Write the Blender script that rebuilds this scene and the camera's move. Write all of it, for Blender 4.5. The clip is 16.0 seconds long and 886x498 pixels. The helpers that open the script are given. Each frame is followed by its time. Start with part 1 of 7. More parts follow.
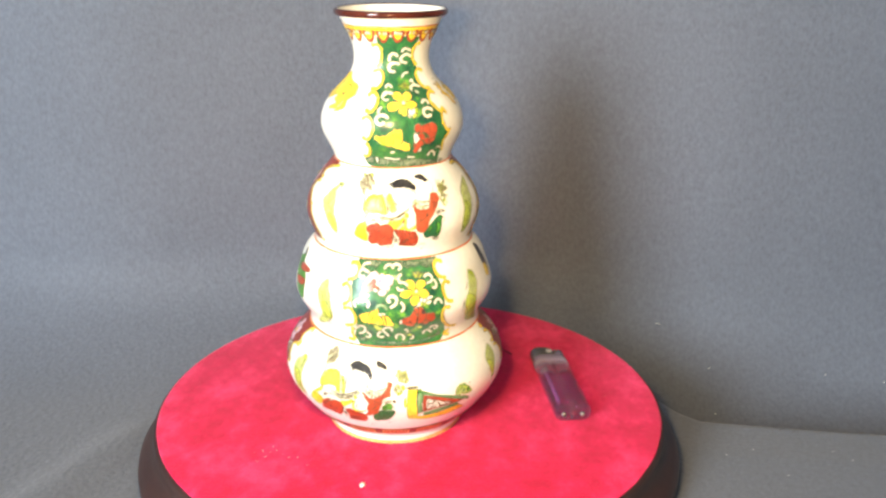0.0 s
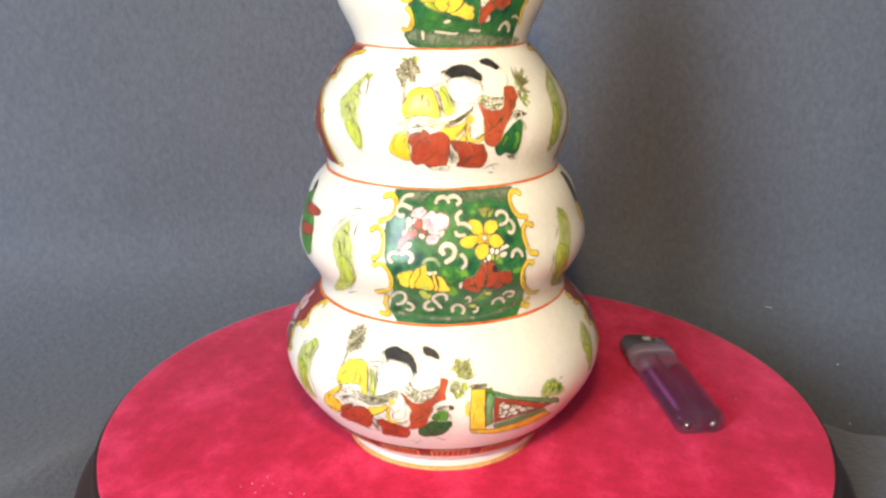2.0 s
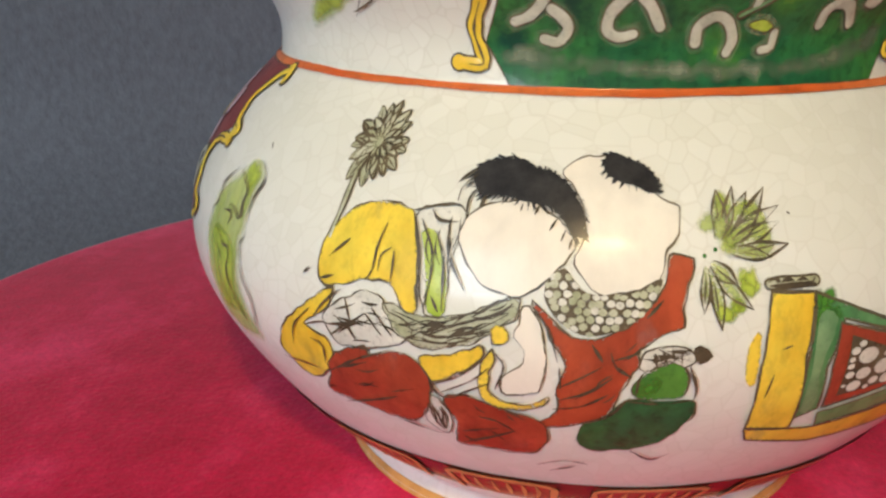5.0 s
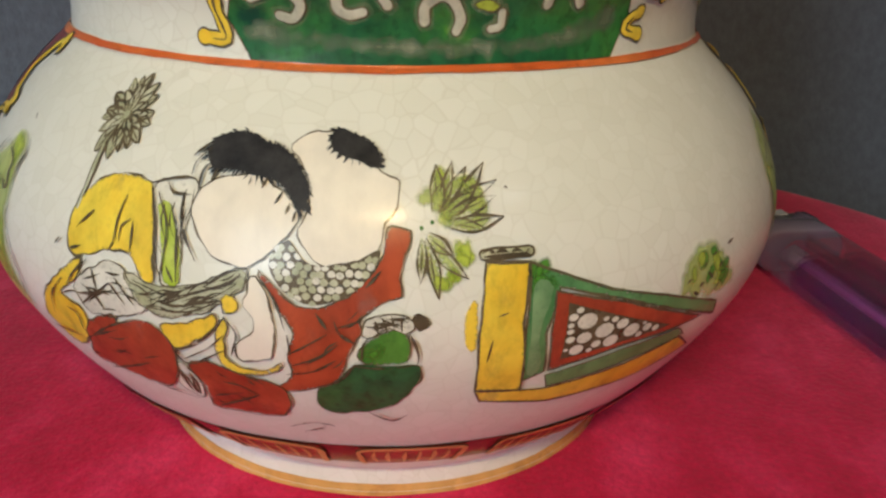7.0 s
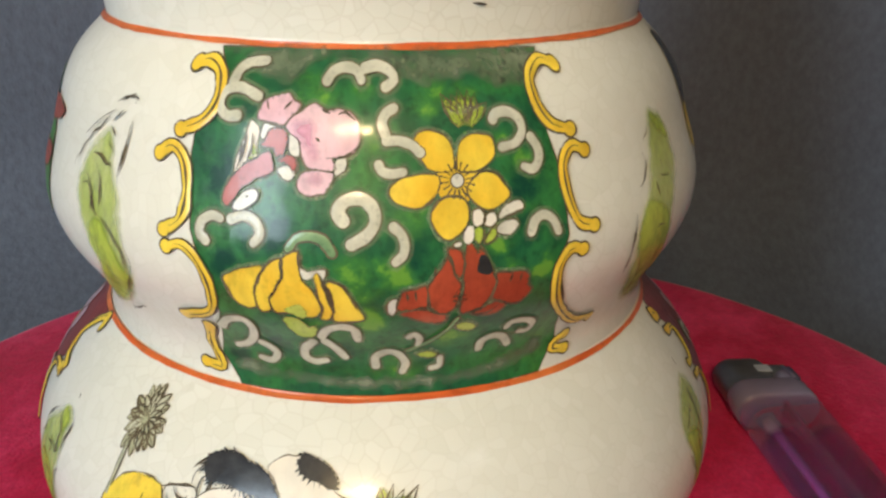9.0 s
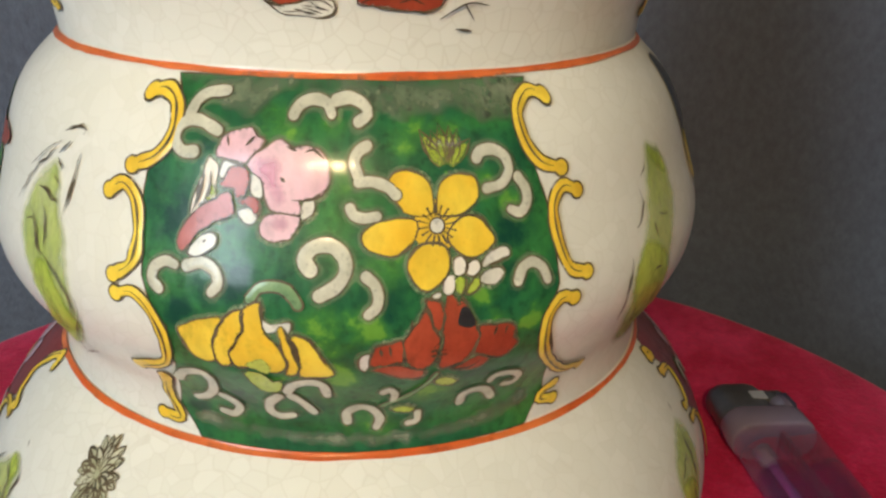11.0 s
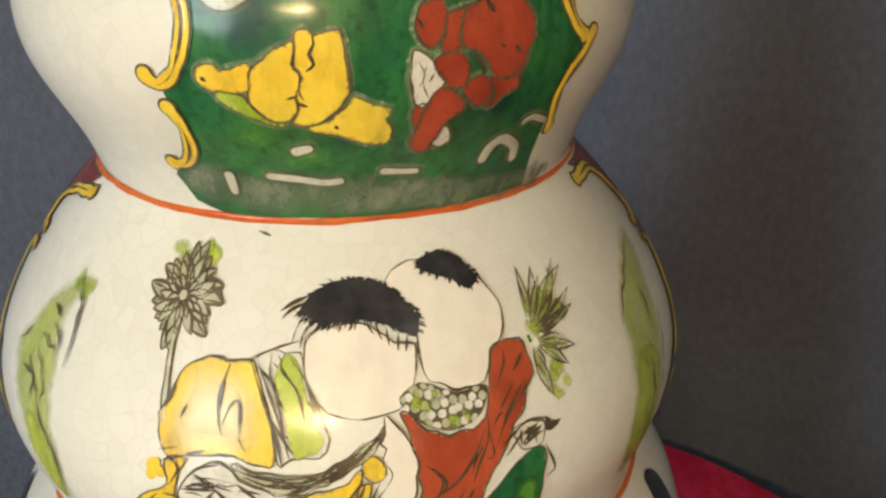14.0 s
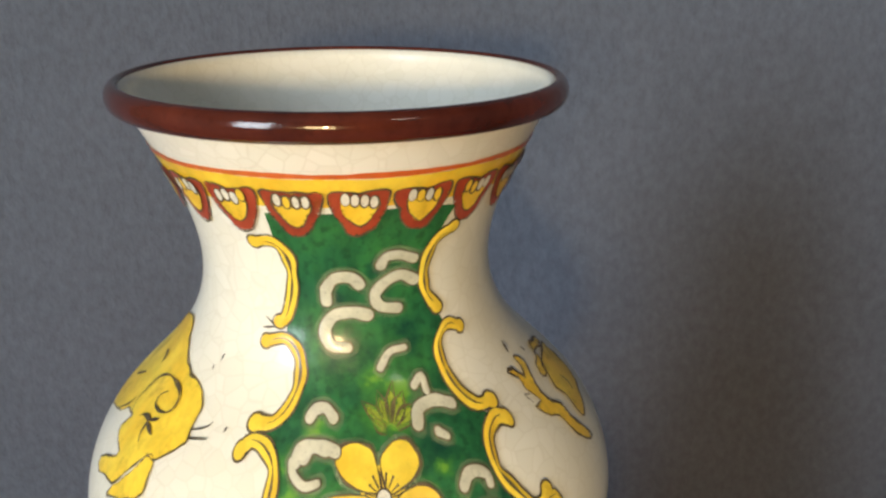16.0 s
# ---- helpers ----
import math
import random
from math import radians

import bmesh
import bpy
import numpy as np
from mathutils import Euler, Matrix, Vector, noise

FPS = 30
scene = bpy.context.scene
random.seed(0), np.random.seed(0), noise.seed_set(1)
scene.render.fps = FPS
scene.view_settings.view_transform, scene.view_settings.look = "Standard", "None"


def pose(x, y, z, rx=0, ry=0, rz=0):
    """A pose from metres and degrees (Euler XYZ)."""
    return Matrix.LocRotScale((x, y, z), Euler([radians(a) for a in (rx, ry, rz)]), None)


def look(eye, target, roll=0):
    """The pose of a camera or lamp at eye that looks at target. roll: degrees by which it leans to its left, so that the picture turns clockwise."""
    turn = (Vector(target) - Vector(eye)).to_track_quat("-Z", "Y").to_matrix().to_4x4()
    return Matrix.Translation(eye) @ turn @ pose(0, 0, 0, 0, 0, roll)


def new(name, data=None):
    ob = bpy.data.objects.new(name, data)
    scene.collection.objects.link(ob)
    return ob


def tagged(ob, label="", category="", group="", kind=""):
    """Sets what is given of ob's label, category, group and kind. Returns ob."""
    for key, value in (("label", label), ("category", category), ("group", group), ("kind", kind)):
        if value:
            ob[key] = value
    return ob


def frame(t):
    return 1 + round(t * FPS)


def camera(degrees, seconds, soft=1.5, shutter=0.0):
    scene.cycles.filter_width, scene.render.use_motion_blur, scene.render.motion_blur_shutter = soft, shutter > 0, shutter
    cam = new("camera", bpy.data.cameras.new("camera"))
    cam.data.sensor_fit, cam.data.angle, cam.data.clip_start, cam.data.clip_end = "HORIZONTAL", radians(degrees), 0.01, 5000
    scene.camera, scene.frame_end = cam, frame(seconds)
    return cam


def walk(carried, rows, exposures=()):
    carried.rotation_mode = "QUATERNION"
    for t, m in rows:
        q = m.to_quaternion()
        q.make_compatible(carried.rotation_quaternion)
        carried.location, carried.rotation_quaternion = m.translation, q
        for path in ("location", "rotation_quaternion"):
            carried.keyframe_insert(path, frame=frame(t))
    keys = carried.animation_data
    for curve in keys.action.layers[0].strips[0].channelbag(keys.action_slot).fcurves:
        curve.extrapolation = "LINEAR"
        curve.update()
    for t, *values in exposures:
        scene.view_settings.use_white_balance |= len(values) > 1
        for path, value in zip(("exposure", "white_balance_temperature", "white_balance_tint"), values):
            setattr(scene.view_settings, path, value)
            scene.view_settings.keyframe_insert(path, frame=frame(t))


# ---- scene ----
cam = camera(52.27, 16.0, 2.5)
PATH = [
    (0.0, pose(0.1014, -0.5315, 0.3045, 70.65, -0.35, 7.63)),
    (0.5, pose(0.1039, -0.5259, 0.2998, 70.82, -0.19, 7.69)),
    (1.0, pose(0.0900, -0.5032, 0.2803, 70.99, -0.24, 7.31)),
    (1.5, pose(0.0674, -0.4458, 0.2478, 71.17, -0.64, 6.99)),
    (2.0, pose(0.0498, -0.3777, 0.2116, 71.68, 0.22, 7.39)),
    (2.5, pose(0.0200, -0.3047, 0.1779, 70.44, 0.58, 7.70)),
    (3.0, pose(0.0100, -0.2656, 0.1545, 69.96, 1.15, 8.93)),
    (3.5, pose(-0.0044, -0.2264, 0.1253, 70.42, 0.67, 8.42)),
    (3.7, pose(-0.0043, -0.2143, 0.1170, 70.80, 1.01, 9.80)),
    (5.8, pose(-0.0064, -0.1588, 0.0830, 71.71, -1.34, 5.15)),
    (6.0, pose(-0.0017, -0.1592, 0.0825, 71.16, -1.56, 5.01)),
    (6.5, pose(0.0106, -0.1600, 0.0865, 69.93, -1.52, 4.23)),
    (7.0, pose(0.0207, -0.1672, 0.0917, 68.96, -1.31, 3.91)),
    (7.5, pose(0.0295, -0.1739, 0.1073, 69.33, -1.31, 4.87)),
    (8.0, pose(0.0377, -0.1803, 0.1295, 67.99, -1.00, 7.44)),
    (8.5, pose(0.0397, -0.1802, 0.1406, 68.22, -1.19, 8.28)),
    (9.0, pose(0.0386, -0.1730, 0.1464, 68.19, -0.75, 8.61)),
    (9.2, pose(0.0392, -0.1721, 0.1437, 69.51, -0.70, 9.18)),
    (11.5, pose(0.0377, -0.1580, 0.1544, 67.62, -1.45, 7.69)),
    (12.0, pose(0.0381, -0.1599, 0.1707, 67.66, -1.27, 7.38)),
    (12.5, pose(0.0381, -0.1508, 0.1985, 64.16, -1.02, 8.95)),
    (13.0, pose(0.0377, -0.1429, 0.2035, 65.05, -0.52, 9.89)),
    (13.5, pose(0.0395, -0.1354, 0.2030, 64.03, -0.02, 11.03)),
    (14.0, pose(0.0393, -0.1292, 0.2182, 65.29, -0.22, 10.29)),
    (14.5, pose(0.0416, -0.1279, 0.2362, 68.30, 0.02, 10.58)),
    (15.0, pose(0.0415, -0.1306, 0.2508, 70.33, -0.05, 9.98)),
    (15.5, pose(0.0372, -0.1321, 0.2654, 72.12, -0.41, 9.29)),
    (16.0, pose(0.0359, -0.1304, 0.2824, 70.75, -0.08, 9.04)),
]
EXPOSURES = [(0.0, 1.42, 7600, 12), (1.0, 1.38, 7600, 12), (1.7, 1.03, 7350, 13), (2.5, 0.27, 7000, 16), (3.5, 0.02, 6850, 16), (6.0, -0.26, 7200, 9), (7.0, -0.36, 7150, 9), (8.5, -0.06, 6850, 10), (11.5, -0.14, 6950, 10), (12.5, -0.26, 6950, 10), (13.5, -0.31, 7200, 10), (14.0, -0.18, 7230, 11), (15.0, -0.18, 7230, 11), (16.0, 0.15, 7300, 11)]
walk(cam, PATH, EXPOSURES)

# ---- light: daylight through the window behind the camera, fixed stand-ins for the camera's own warm light, a ceiling tube ----
world = bpy.data.worlds.new("sky")
scene.world = world
world.use_nodes = True
wn = world.node_tree.nodes
sky = wn.new("ShaderNodeTexSky")
sky.sky_type, sky.sun_disc = "NISHITA", False
sky.sun_elevation, sky.sun_rotation = radians(40), radians(200)
world.node_tree.links.new(sky.outputs["Color"], wn["Background"].inputs["Color"])
wn["Background"].inputs["Strength"].default_value = 0.12


def area_lamp(name, m, sx, sy, power, colour):
    data = bpy.data.lights.new(name, "AREA")
    data.shape, data.size, data.size_y, data.energy, data.color = "RECTANGLE", sx, sy, power, colour
    ob = new(name, data)
    ob.matrix_world = m
    return ob


area_lamp("window_daylight", look((-1.05, -2.15, 0.78), (0, 0, 0.1)), 0.72, 1.15, 49, (0.66, 0.83, 1.0))
# two fixed warm lamps added in place of the light carried by the camera
area_lamp("camera_light_stand_in", look((0.046, -0.37, 0.297), (0.02, 0, 0.13)), 0.022, 0.022, 0.78, (1.0, 0.76, 0.41))
area_lamp("camera_light_stand_in", look((0.008, -0.37, 0.295), (0.02, 0, 0.13)), 0.014, 0.024, 0.21, (1.0, 0.76, 0.41))
area_lamp("ceiling_tube_light", look((1.3, -1.2, 1.62), (0.2, 0, 0)), 0.35, 0.06, 2, (1.0, 0.98, 0.94))


# ---- materials ----
def material(name, rough=0.5, metal=0.0, coat=0.0, spec=0.5):
    m = bpy.data.materials.new(name)
    m.use_nodes = True
    b = m.node_tree.nodes["Principled BSDF"]
    b.inputs["Roughness"].default_value = rough
    b.inputs["Metallic"].default_value = metal
    b.inputs["Coat Weight"].default_value = coat
    b.inputs["Coat Roughness"].default_value = 0.155
    b.inputs["Specular IOR Level"].default_value = spec
    return m, m.node_tree.nodes, m.node_tree.links, b


def noise_tex(n, l, scale, detail=4.0, rough=0.55, stretch=(1, 1, 1)):
    tc = n.new("ShaderNodeTexCoord")
    mp = n.new("ShaderNodeMapping")
    mp.inputs["Scale"].default_value = stretch
    tx = n.new("ShaderNodeTexNoise")
    tx.inputs["Scale"].default_value, tx.inputs["Detail"].default_value, tx.inputs["Roughness"].default_value = scale, detail, rough
    l.new(tc.outputs["Object"], mp.inputs["Vector"])
    l.new(mp.outputs["Vector"], tx.inputs["Vector"])
    return tx


def ramp(n, l, source, stops):
    r = n.new("ShaderNodeValToRGB")
    e = r.color_ramp.elements
    while len(e) < len(stops):
        e.new(0.5)
    for el, (p, c) in zip(e, stops):
        el.position, el.color = p, (*c, 1)
    l.new(source, r.inputs["Fac"])
    return r


def mix(n, l, fac, a, b, kind="MIX"):
    x = n.new("ShaderNodeMix")
    x.data_type, x.blend_type = "RGBA", kind
    for sock, v in ((x.inputs[0], fac), (x.inputs[6], a), (x.inputs[7], b)):
        if hasattr(v, "is_linked"):
            l.new(v, sock)
        else:
            sock.default_value = v if isinstance(v, (int, float)) else (*v, 1)
    return x.outputs[2]


def bump(n, l, b, height, strength, distance):
    u = n.new("ShaderNodeBump")
    u.inputs["Strength"].default_value, u.inputs["Distance"].default_value = strength, distance
    l.new(height, u.inputs["Height"])
    l.new(u.outputs["Normal"], b.inputs["Normal"])
    if b.inputs["Coat Weight"].default_value > 0.3:
        v = n.new("ShaderNodeBump")
        v.inputs["Strength"].default_value, v.inputs["Distance"].default_value = 0.05, 0.002
        l.new(noise_tex(n, l, 150, 2).outputs["Fac"], v.inputs["Height"])
        l.new(v.outputs["Normal"], b.inputs["Coat Normal"])


def glaze_material():
    """Cream-white glaze with a fine net of crazing."""
    m, n, l, b = material("crackled_white_glaze", 0.4, coat=0.42, spec=0.3)
    big = noise_tex(n, l, 14, 3)
    tone = ramp(n, l, big.outputs["Fac"], [(0.3, (0.74, 0.73, 0.66)), (0.7, (0.80, 0.79, 0.74))])
    warp = noise_tex(n, l, 60, 2)
    tc = n.new("ShaderNodeTexCoord")
    add = n.new("ShaderNodeVectorMath")
    add.operation = "MULTIPLY_ADD"
    add.inputs[1].default_value = (0.006, 0.006, 0.006)
    l.new(warp.outputs["Color"], add.inputs[0])
    l.new(tc.outputs["Object"], add.inputs[2])
    vor = n.new("ShaderNodeTexVoronoi")
    vor.feature = "DISTANCE_TO_EDGE"
    vor.inputs["Scale"].default_value = 390
    l.new(add.outputs[0], vor.inputs["Vector"])
    cell = n.new("ShaderNodeTexVoronoi")
    cell.inputs["Scale"].default_value = 390
    l.new(add.outputs[0], cell.inputs["Vector"])
    grey = n.new("ShaderNodeSeparateColor")
    l.new(cell.outputs["Color"], grey.inputs["Color"])
    shade = ramp(n, l, grey.outputs[0], [(0.0, (0.95, 0.95, 0.935)), (1.0, (1.0, 1.0, 1.0))])
    crack = ramp(n, l, vor.outputs["Distance"], [(0.0, (1, 1, 1)), (0.06, (0, 0, 0))])
    fade = ramp(n, l, noise_tex(n, l, 25, 2).outputs["Fac"], [(0.30, (0.05, 0.05, 0.05)), (0.70, (0.28, 0.28, 0.28))])
    fac = mix(n, l, 1.0, crack.outputs["Color"], fade.outputs["Color"], "MULTIPLY")
    l.new(mix(n, l, fac, mix(n, l, 1.0, tone.outputs["Color"], shade.outputs["Color"], "MULTIPLY"), (0.50, 0.46, 0.37)), b.inputs["Base Color"])
    bump(n, l, b, noise_tex(n, l, 90, 3).outputs["Fac"], 0.06, 0.002)
    return m


def enamel(name, dark, light, scale=120, rough=0.32, relief=0.07, speckle=0.72, streak=0.86, coat=0.36):
    """Overglaze enamel: uneven thickness, so uneven depth of colour."""
    m, n, l, b = material(name, rough, coat=coat, spec=0.3)
    c = ramp(n, l, noise_tex(n, l, scale, 5, 0.6).outputs["Fac"], [(0.32, dark), (0.68, light)])
    speck = ramp(n, l, noise_tex(n, l, scale * 9, 2).outputs["Fac"], [(0.25, (speckle, speckle, speckle)), (0.45, (1, 1, 1))])
    brush = ramp(n, l, noise_tex(n, l, 300, 4, 0.6, (1, 1, 0.4)).outputs["Fac"], [(0.34, (streak,) * 3), (0.60, (1.04,) * 3)])
    coloured = mix(n, l, 1.0, c.outputs["Color"], brush.outputs["Color"], "MULTIPLY")
    l.new(mix(n, l, 1.0, coloured, speck.outputs["Color"], "MULTIPLY"), b.inputs["Base Color"])
    bump(n, l, b, noise_tex(n, l, 420, 3).outputs["Fac"], relief, 0.0012)
    return m


def green_enamel():
    m, n, l, b = material("green_enamel", 0.42, coat=0.42, spec=0.25)
    c = ramp(n, l, noise_tex(n, l, 62, 5, 0.62).outputs["Fac"],
             [(0.30, (0.009, 0.088, 0.042)), (0.46, (0.016, 0.125, 0.046)), (0.62, (0.032, 0.180, 0.044)), (0.76, (0.07, 0.25, 0.045))])
    grain = ramp(n, l, noise_tex(n, l, 800, 2).outputs["Fac"], [(0.3, (0.6, 0.6, 0.6)), (0.5, (1, 1, 1))])
    brush = ramp(n, l, noise_tex(n, l, 420, 3, 0.6, (1, 1, 0.18)).outputs["Fac"], [(0.35, (0.68, 0.72, 0.72)), (0.6, (1.08, 1.08, 1.05))])
    streaked = mix(n, l, 1.0, c.outputs["Color"], brush.outputs["Color"], "MULTIPLY")
    l.new(mix(n, l, 1.0, streaked, grain.outputs["Color"], "MULTIPLY"), b.inputs["Base Color"])
    bump(n, l, b, noise_tex(n, l, 300, 3).outputs["Fac"], 0.2, 0.001)
    return m


LIME_TONE = [(0.0, (0.045, 0.19, 0.03)), (0.6, (0.055, 0.225, 0.035)), (1.0, (0.125, 0.315, 0.040))]
DEEP_TONE = [(0.0, (0.008, 0.085, 0.036)), (1.0, (0.003, 0.050, 0.028))]


def pools(mat, places, tones):
    """Pools where the enamel runs thin or thick: (degrees, height, size) each, in mm."""
    n, l = mat.node_tree.nodes, mat.node_tree.links
    b = n["Principled BSDF"]
    was = b.inputs["Base Color"].links[0].from_socket
    tc = n.new("ShaderNodeTexCoord")
    warped = n.new("ShaderNodeVectorMath")
    warped.operation = "MULTIPLY_ADD"
    warped.inputs[1].default_value = (0.006, 0.006, 0.006)
    l.new(noise_tex(n, l, 190, 3, 0.6).outputs["Color"], warped.inputs[0])
    l.new(tc.outputs["Object"], warped.inputs[2])
    last = None
    for deg, z, size in places:
        d = n.new("ShaderNodeVectorMath")
        d.operation = "DISTANCE"
        d.inputs[1].default_value = on_vase(deg, z, 0) + Vector((0.003, 0.003, 0.003))
        l.new(warped.outputs[0], d.inputs[0])
        k = n.new("ShaderNodeMapRange")
        k.interpolation_type = "SMOOTHSTEP"
        for at, v in ((1, size * 0.0003), (2, size / 1000), (3, 1.0), (4, 0.0)):
            k.inputs[at].default_value = v
        l.new(d.outputs["Value"], k.inputs[0])
        if last:
            x = n.new("ShaderNodeMath")
            x.operation = "MAXIMUM"
            l.new(last, x.inputs[0])
            l.new(k.outputs[0], x.inputs[1])
            last = x.outputs[0]
        else:
            last = k.outputs[0]
    patchy = ramp(n, l, noise_tex(n, l, 210, 4, 0.65).outputs["Fac"], [(0.36, (0.25,) * 3), (0.6, (1.2,) * 3)])
    x = n.new("ShaderNodeMath")
    x.operation, x.use_clamp = "MULTIPLY", True
    l.new(last, x.inputs[0])
    l.new(patchy.outputs["Color"], x.inputs[1])
    tone = ramp(n, l, x.outputs[0], tones)
    l.new(mix(n, l, x.outputs[0], was, tone.outputs["Color"]), b.inputs["Base Color"])


def wash_enamel(name, stops, strength=1.0, thin=0.35):
    """Thin wash that runs out towards its edge, so that the white glaze shows through."""
    m, n, l, b = material(name, 0.36, coat=0.36, spec=0.3)
    c = ramp(n, l, noise_tex(n, l, 170, 4, 0.6, (1, 1, 0.45)).outputs["Fac"], stops)
    l.new(c.outputs["Color"], b.inputs["Base Color"])
    body = n.new("ShaderNodeAttribute")
    body.attribute_name = "body"
    cover = ramp(n, l, noise_tex(n, l, 330, 4, 0.65, (1, 1, 0.5)).outputs["Fac"], [(0.30, (thin,) * 3), (0.62, (1.0,) * 3)])
    x = n.new("ShaderNodeMath")
    x.operation = "MULTIPLY"
    l.new(body.outputs["Fac"], x.inputs[0])
    l.new(cover.outputs["Color"], x.inputs[1])
    y = n.new("ShaderNodeMath")
    y.operation, y.use_clamp = "MULTIPLY", True
    y.inputs[1].default_value = strength
    l.new(x.outputs[0], y.inputs[0])
    l.new(y.outputs[0], b.inputs["Alpha"])
    return m


def thin_edged(mat):
    """The same enamel brushed on unevenly: thin at its edge and in places, so that the glaze shows through."""
    m = mat.copy()
    m.name = "thin_" + mat.name
    n, l = m.node_tree.nodes, m.node_tree.links
    body = n.new("ShaderNodeAttribute")
    body.attribute_name = "body"
    cover = ramp(n, l, noise_tex(n, l, 260, 4, 0.65, (1, 1, 0.5)).outputs["Fac"], [(0.30, (0.72,) * 3), (0.46, (1.0,) * 3)])
    thick = n.new("ShaderNodeMath")
    thick.operation, thick.use_clamp = "MULTIPLY_ADD", True
    thick.inputs[1].default_value, thick.inputs[2].default_value = 1.5, 0.12
    l.new(body.outputs["Fac"], thick.inputs[0])
    x = n.new("ShaderNodeMath")
    x.operation, x.use_clamp = "MULTIPLY", True
    l.new(thick.outputs[0], x.inputs[0])
    l.new(cover.outputs["Color"], x.inputs[1])
    l.new(x.outputs[0], n["Principled BSDF"].inputs["Alpha"])
    return m


def brushed_line(name, dark, light):
    """A dry brush line that thins out and breaks here and there."""
    m, n, l, b = material(name, 0.42, coat=0.3, spec=0.3)
    c = ramp(n, l, noise_tex(n, l, 300, 4, 0.6).outputs["Fac"], [(0.3, dark), (0.7, light)])
    l.new(c.outputs["Color"], b.inputs["Base Color"])
    cover = ramp(n, l, noise_tex(n, l, 360, 4, 0.7).outputs["Fac"], [(0.33, (0.30,) * 3), (0.47, (1.0,) * 3)])
    l.new(cover.outputs["Color"], b.inputs["Alpha"])
    return m


def felt_material():
    """Crushed red velvet: soft cloudy nap and a sheen."""
    m, n, l, b = material("red_velvet", 0.95, spec=0.15)
    a = ramp(n, l, noise_tex(n, l, 44, 7, 0.66, (1, 0.7, 1)).outputs["Fac"], [(0.32, (0.50, 0.006, 0.044)), (0.5, (0.65, 0.011, 0.072)), (0.67, (0.84, 0.040, 0.15))])
    fine = ramp(n, l, noise_tex(n, l, 900, 2).outputs["Fac"], [(0.3, (0.86, 0.86, 0.86)), (0.7, (1.08, 1.08, 1.08))])
    l.new(mix(n, l, 1.0, a.outputs["Color"], fine.outputs["Color"], "MULTIPLY"), b.inputs["Base Color"])
    b.inputs["Sheen Weight"].default_value, b.inputs["Sheen Roughness"].default_value = 0.55, 0.4
    b.inputs["Sheen Tint"].default_value = (1.0, 0.35, 0.45, 1)
    bump(n, l, b, noise_tex(n, l, 1100, 2).outputs["Fac"], 0.35, 0.001)
    return m


def cloth_material():
    """Grey suede-like cloth with a pebbled face."""
    m, n, l, b = material("grey_backdrop_cloth", 0.72, spec=0.3)
    a = ramp(n, l, noise_tex(n, l, 5, 4).outputs["Fac"], [(0.3, (0.107, 0.119, 0.149)), (0.7, (0.124, 0.137, 0.171))])
    f = ramp(n, l, noise_tex(n, l, 330, 4, 0.65, (1, 1, 0.7)).outputs["Fac"], [(0.32, (0.82, 0.82, 0.82)), (0.68, (1.11, 1.11, 1.11))])
    l.new(mix(n, l, 1.0, a.outputs["Color"], f.outputs["Color"], "MULTIPLY"), b.inputs["Base Color"])
    b.inputs["Sheen Weight"].default_value = 0.2
    bump(n, l, b, noise_tex(n, l, 260, 4, 0.6, (1, 1, 0.6)).outputs["Fac"], 0.6, 0.0018)
    return m


def plain(name, a, c, scale=30, rough=0.5, coat=0.0, metal=0.0, relief=0.1):
    m, n, l, b = material(name, rough, metal, coat)
    l.new(ramp(n, l, noise_tex(n, l, scale, 4).outputs["Fac"], [(0.3, a), (0.7, c)]).outputs["Color"], b.inputs["Base Color"])
    bump(n, l, b, noise_tex(n, l, scale * 8, 3).outputs["Fac"], relief, 0.001)
    return m


def tinted_plastic(name, colour, transmission, rough=0.12, ior=1.46, clear=0.0):
    """Tinted plastic; clear: the share of light that goes straight through its thin walls."""
    m, n, l, b = material(name, rough)
    c = ramp(n, l, noise_tex(n, l, 60, 3).outputs["Fac"], [(0.3, tuple(v * 0.85 for v in colour)), (0.7, colour)])
    l.new(c.outputs["Color"], b.inputs["Base Color"])
    b.inputs["Transmission Weight"].default_value = transmission
    b.inputs["IOR"].default_value = ior
    if clear:
        straight_on = n.new("ShaderNodeBsdfTransparent")
        straight_on.inputs["Color"].default_value = (*colour, 1)
        both = n.new("ShaderNodeMixShader")
        both.inputs[0].default_value = clear
        l.new(b.outputs[0], both.inputs[1])
        l.new(straight_on.outputs[0], both.inputs[2])
        l.new(both.outputs[0], n["Material Output"].inputs["Surface"])
    return m


GLAZE = glaze_material()
GREEN = green_enamel()
YELLOW = enamel("yellow_enamel", (0.80, 0.48, 0.035), (0.90, 0.69, 0.085), 90, speckle=0.9)
RED = enamel("iron_red_enamel", (0.31, 0.042, 0.020), (0.49, 0.085, 0.038), 130, speckle=0.85, streak=0.78)
MAROON = enamel("maroon_enamel", (0.19, 0.022, 0.018), (0.31, 0.042, 0.034), 110, streak=0.8)
FOOTRED = enamel("foot_red_enamel", (0.11, 0.016, 0.010), (0.22, 0.034, 0.020), 140, streak=0.75)
ORANGE = enamel("orange_line_enamel", (0.60, 0.10, 0.02), (0.72, 0.19, 0.05), 60)
OCHRE = enamel("ochre_line_enamel", (0.62, 0.33, 0.09), (0.72, 0.45, 0.16), 60)
WHITE = enamel("white_enamel", (0.62, 0.60, 0.52), (0.78, 0.76, 0.68), 150)
CREAM = enamel("cream_enamel", (0.80, 0.725, 0.62), (0.81, 0.76, 0.68), 20, 0.42, 0.03, 0.93, 0.95, 0.14)
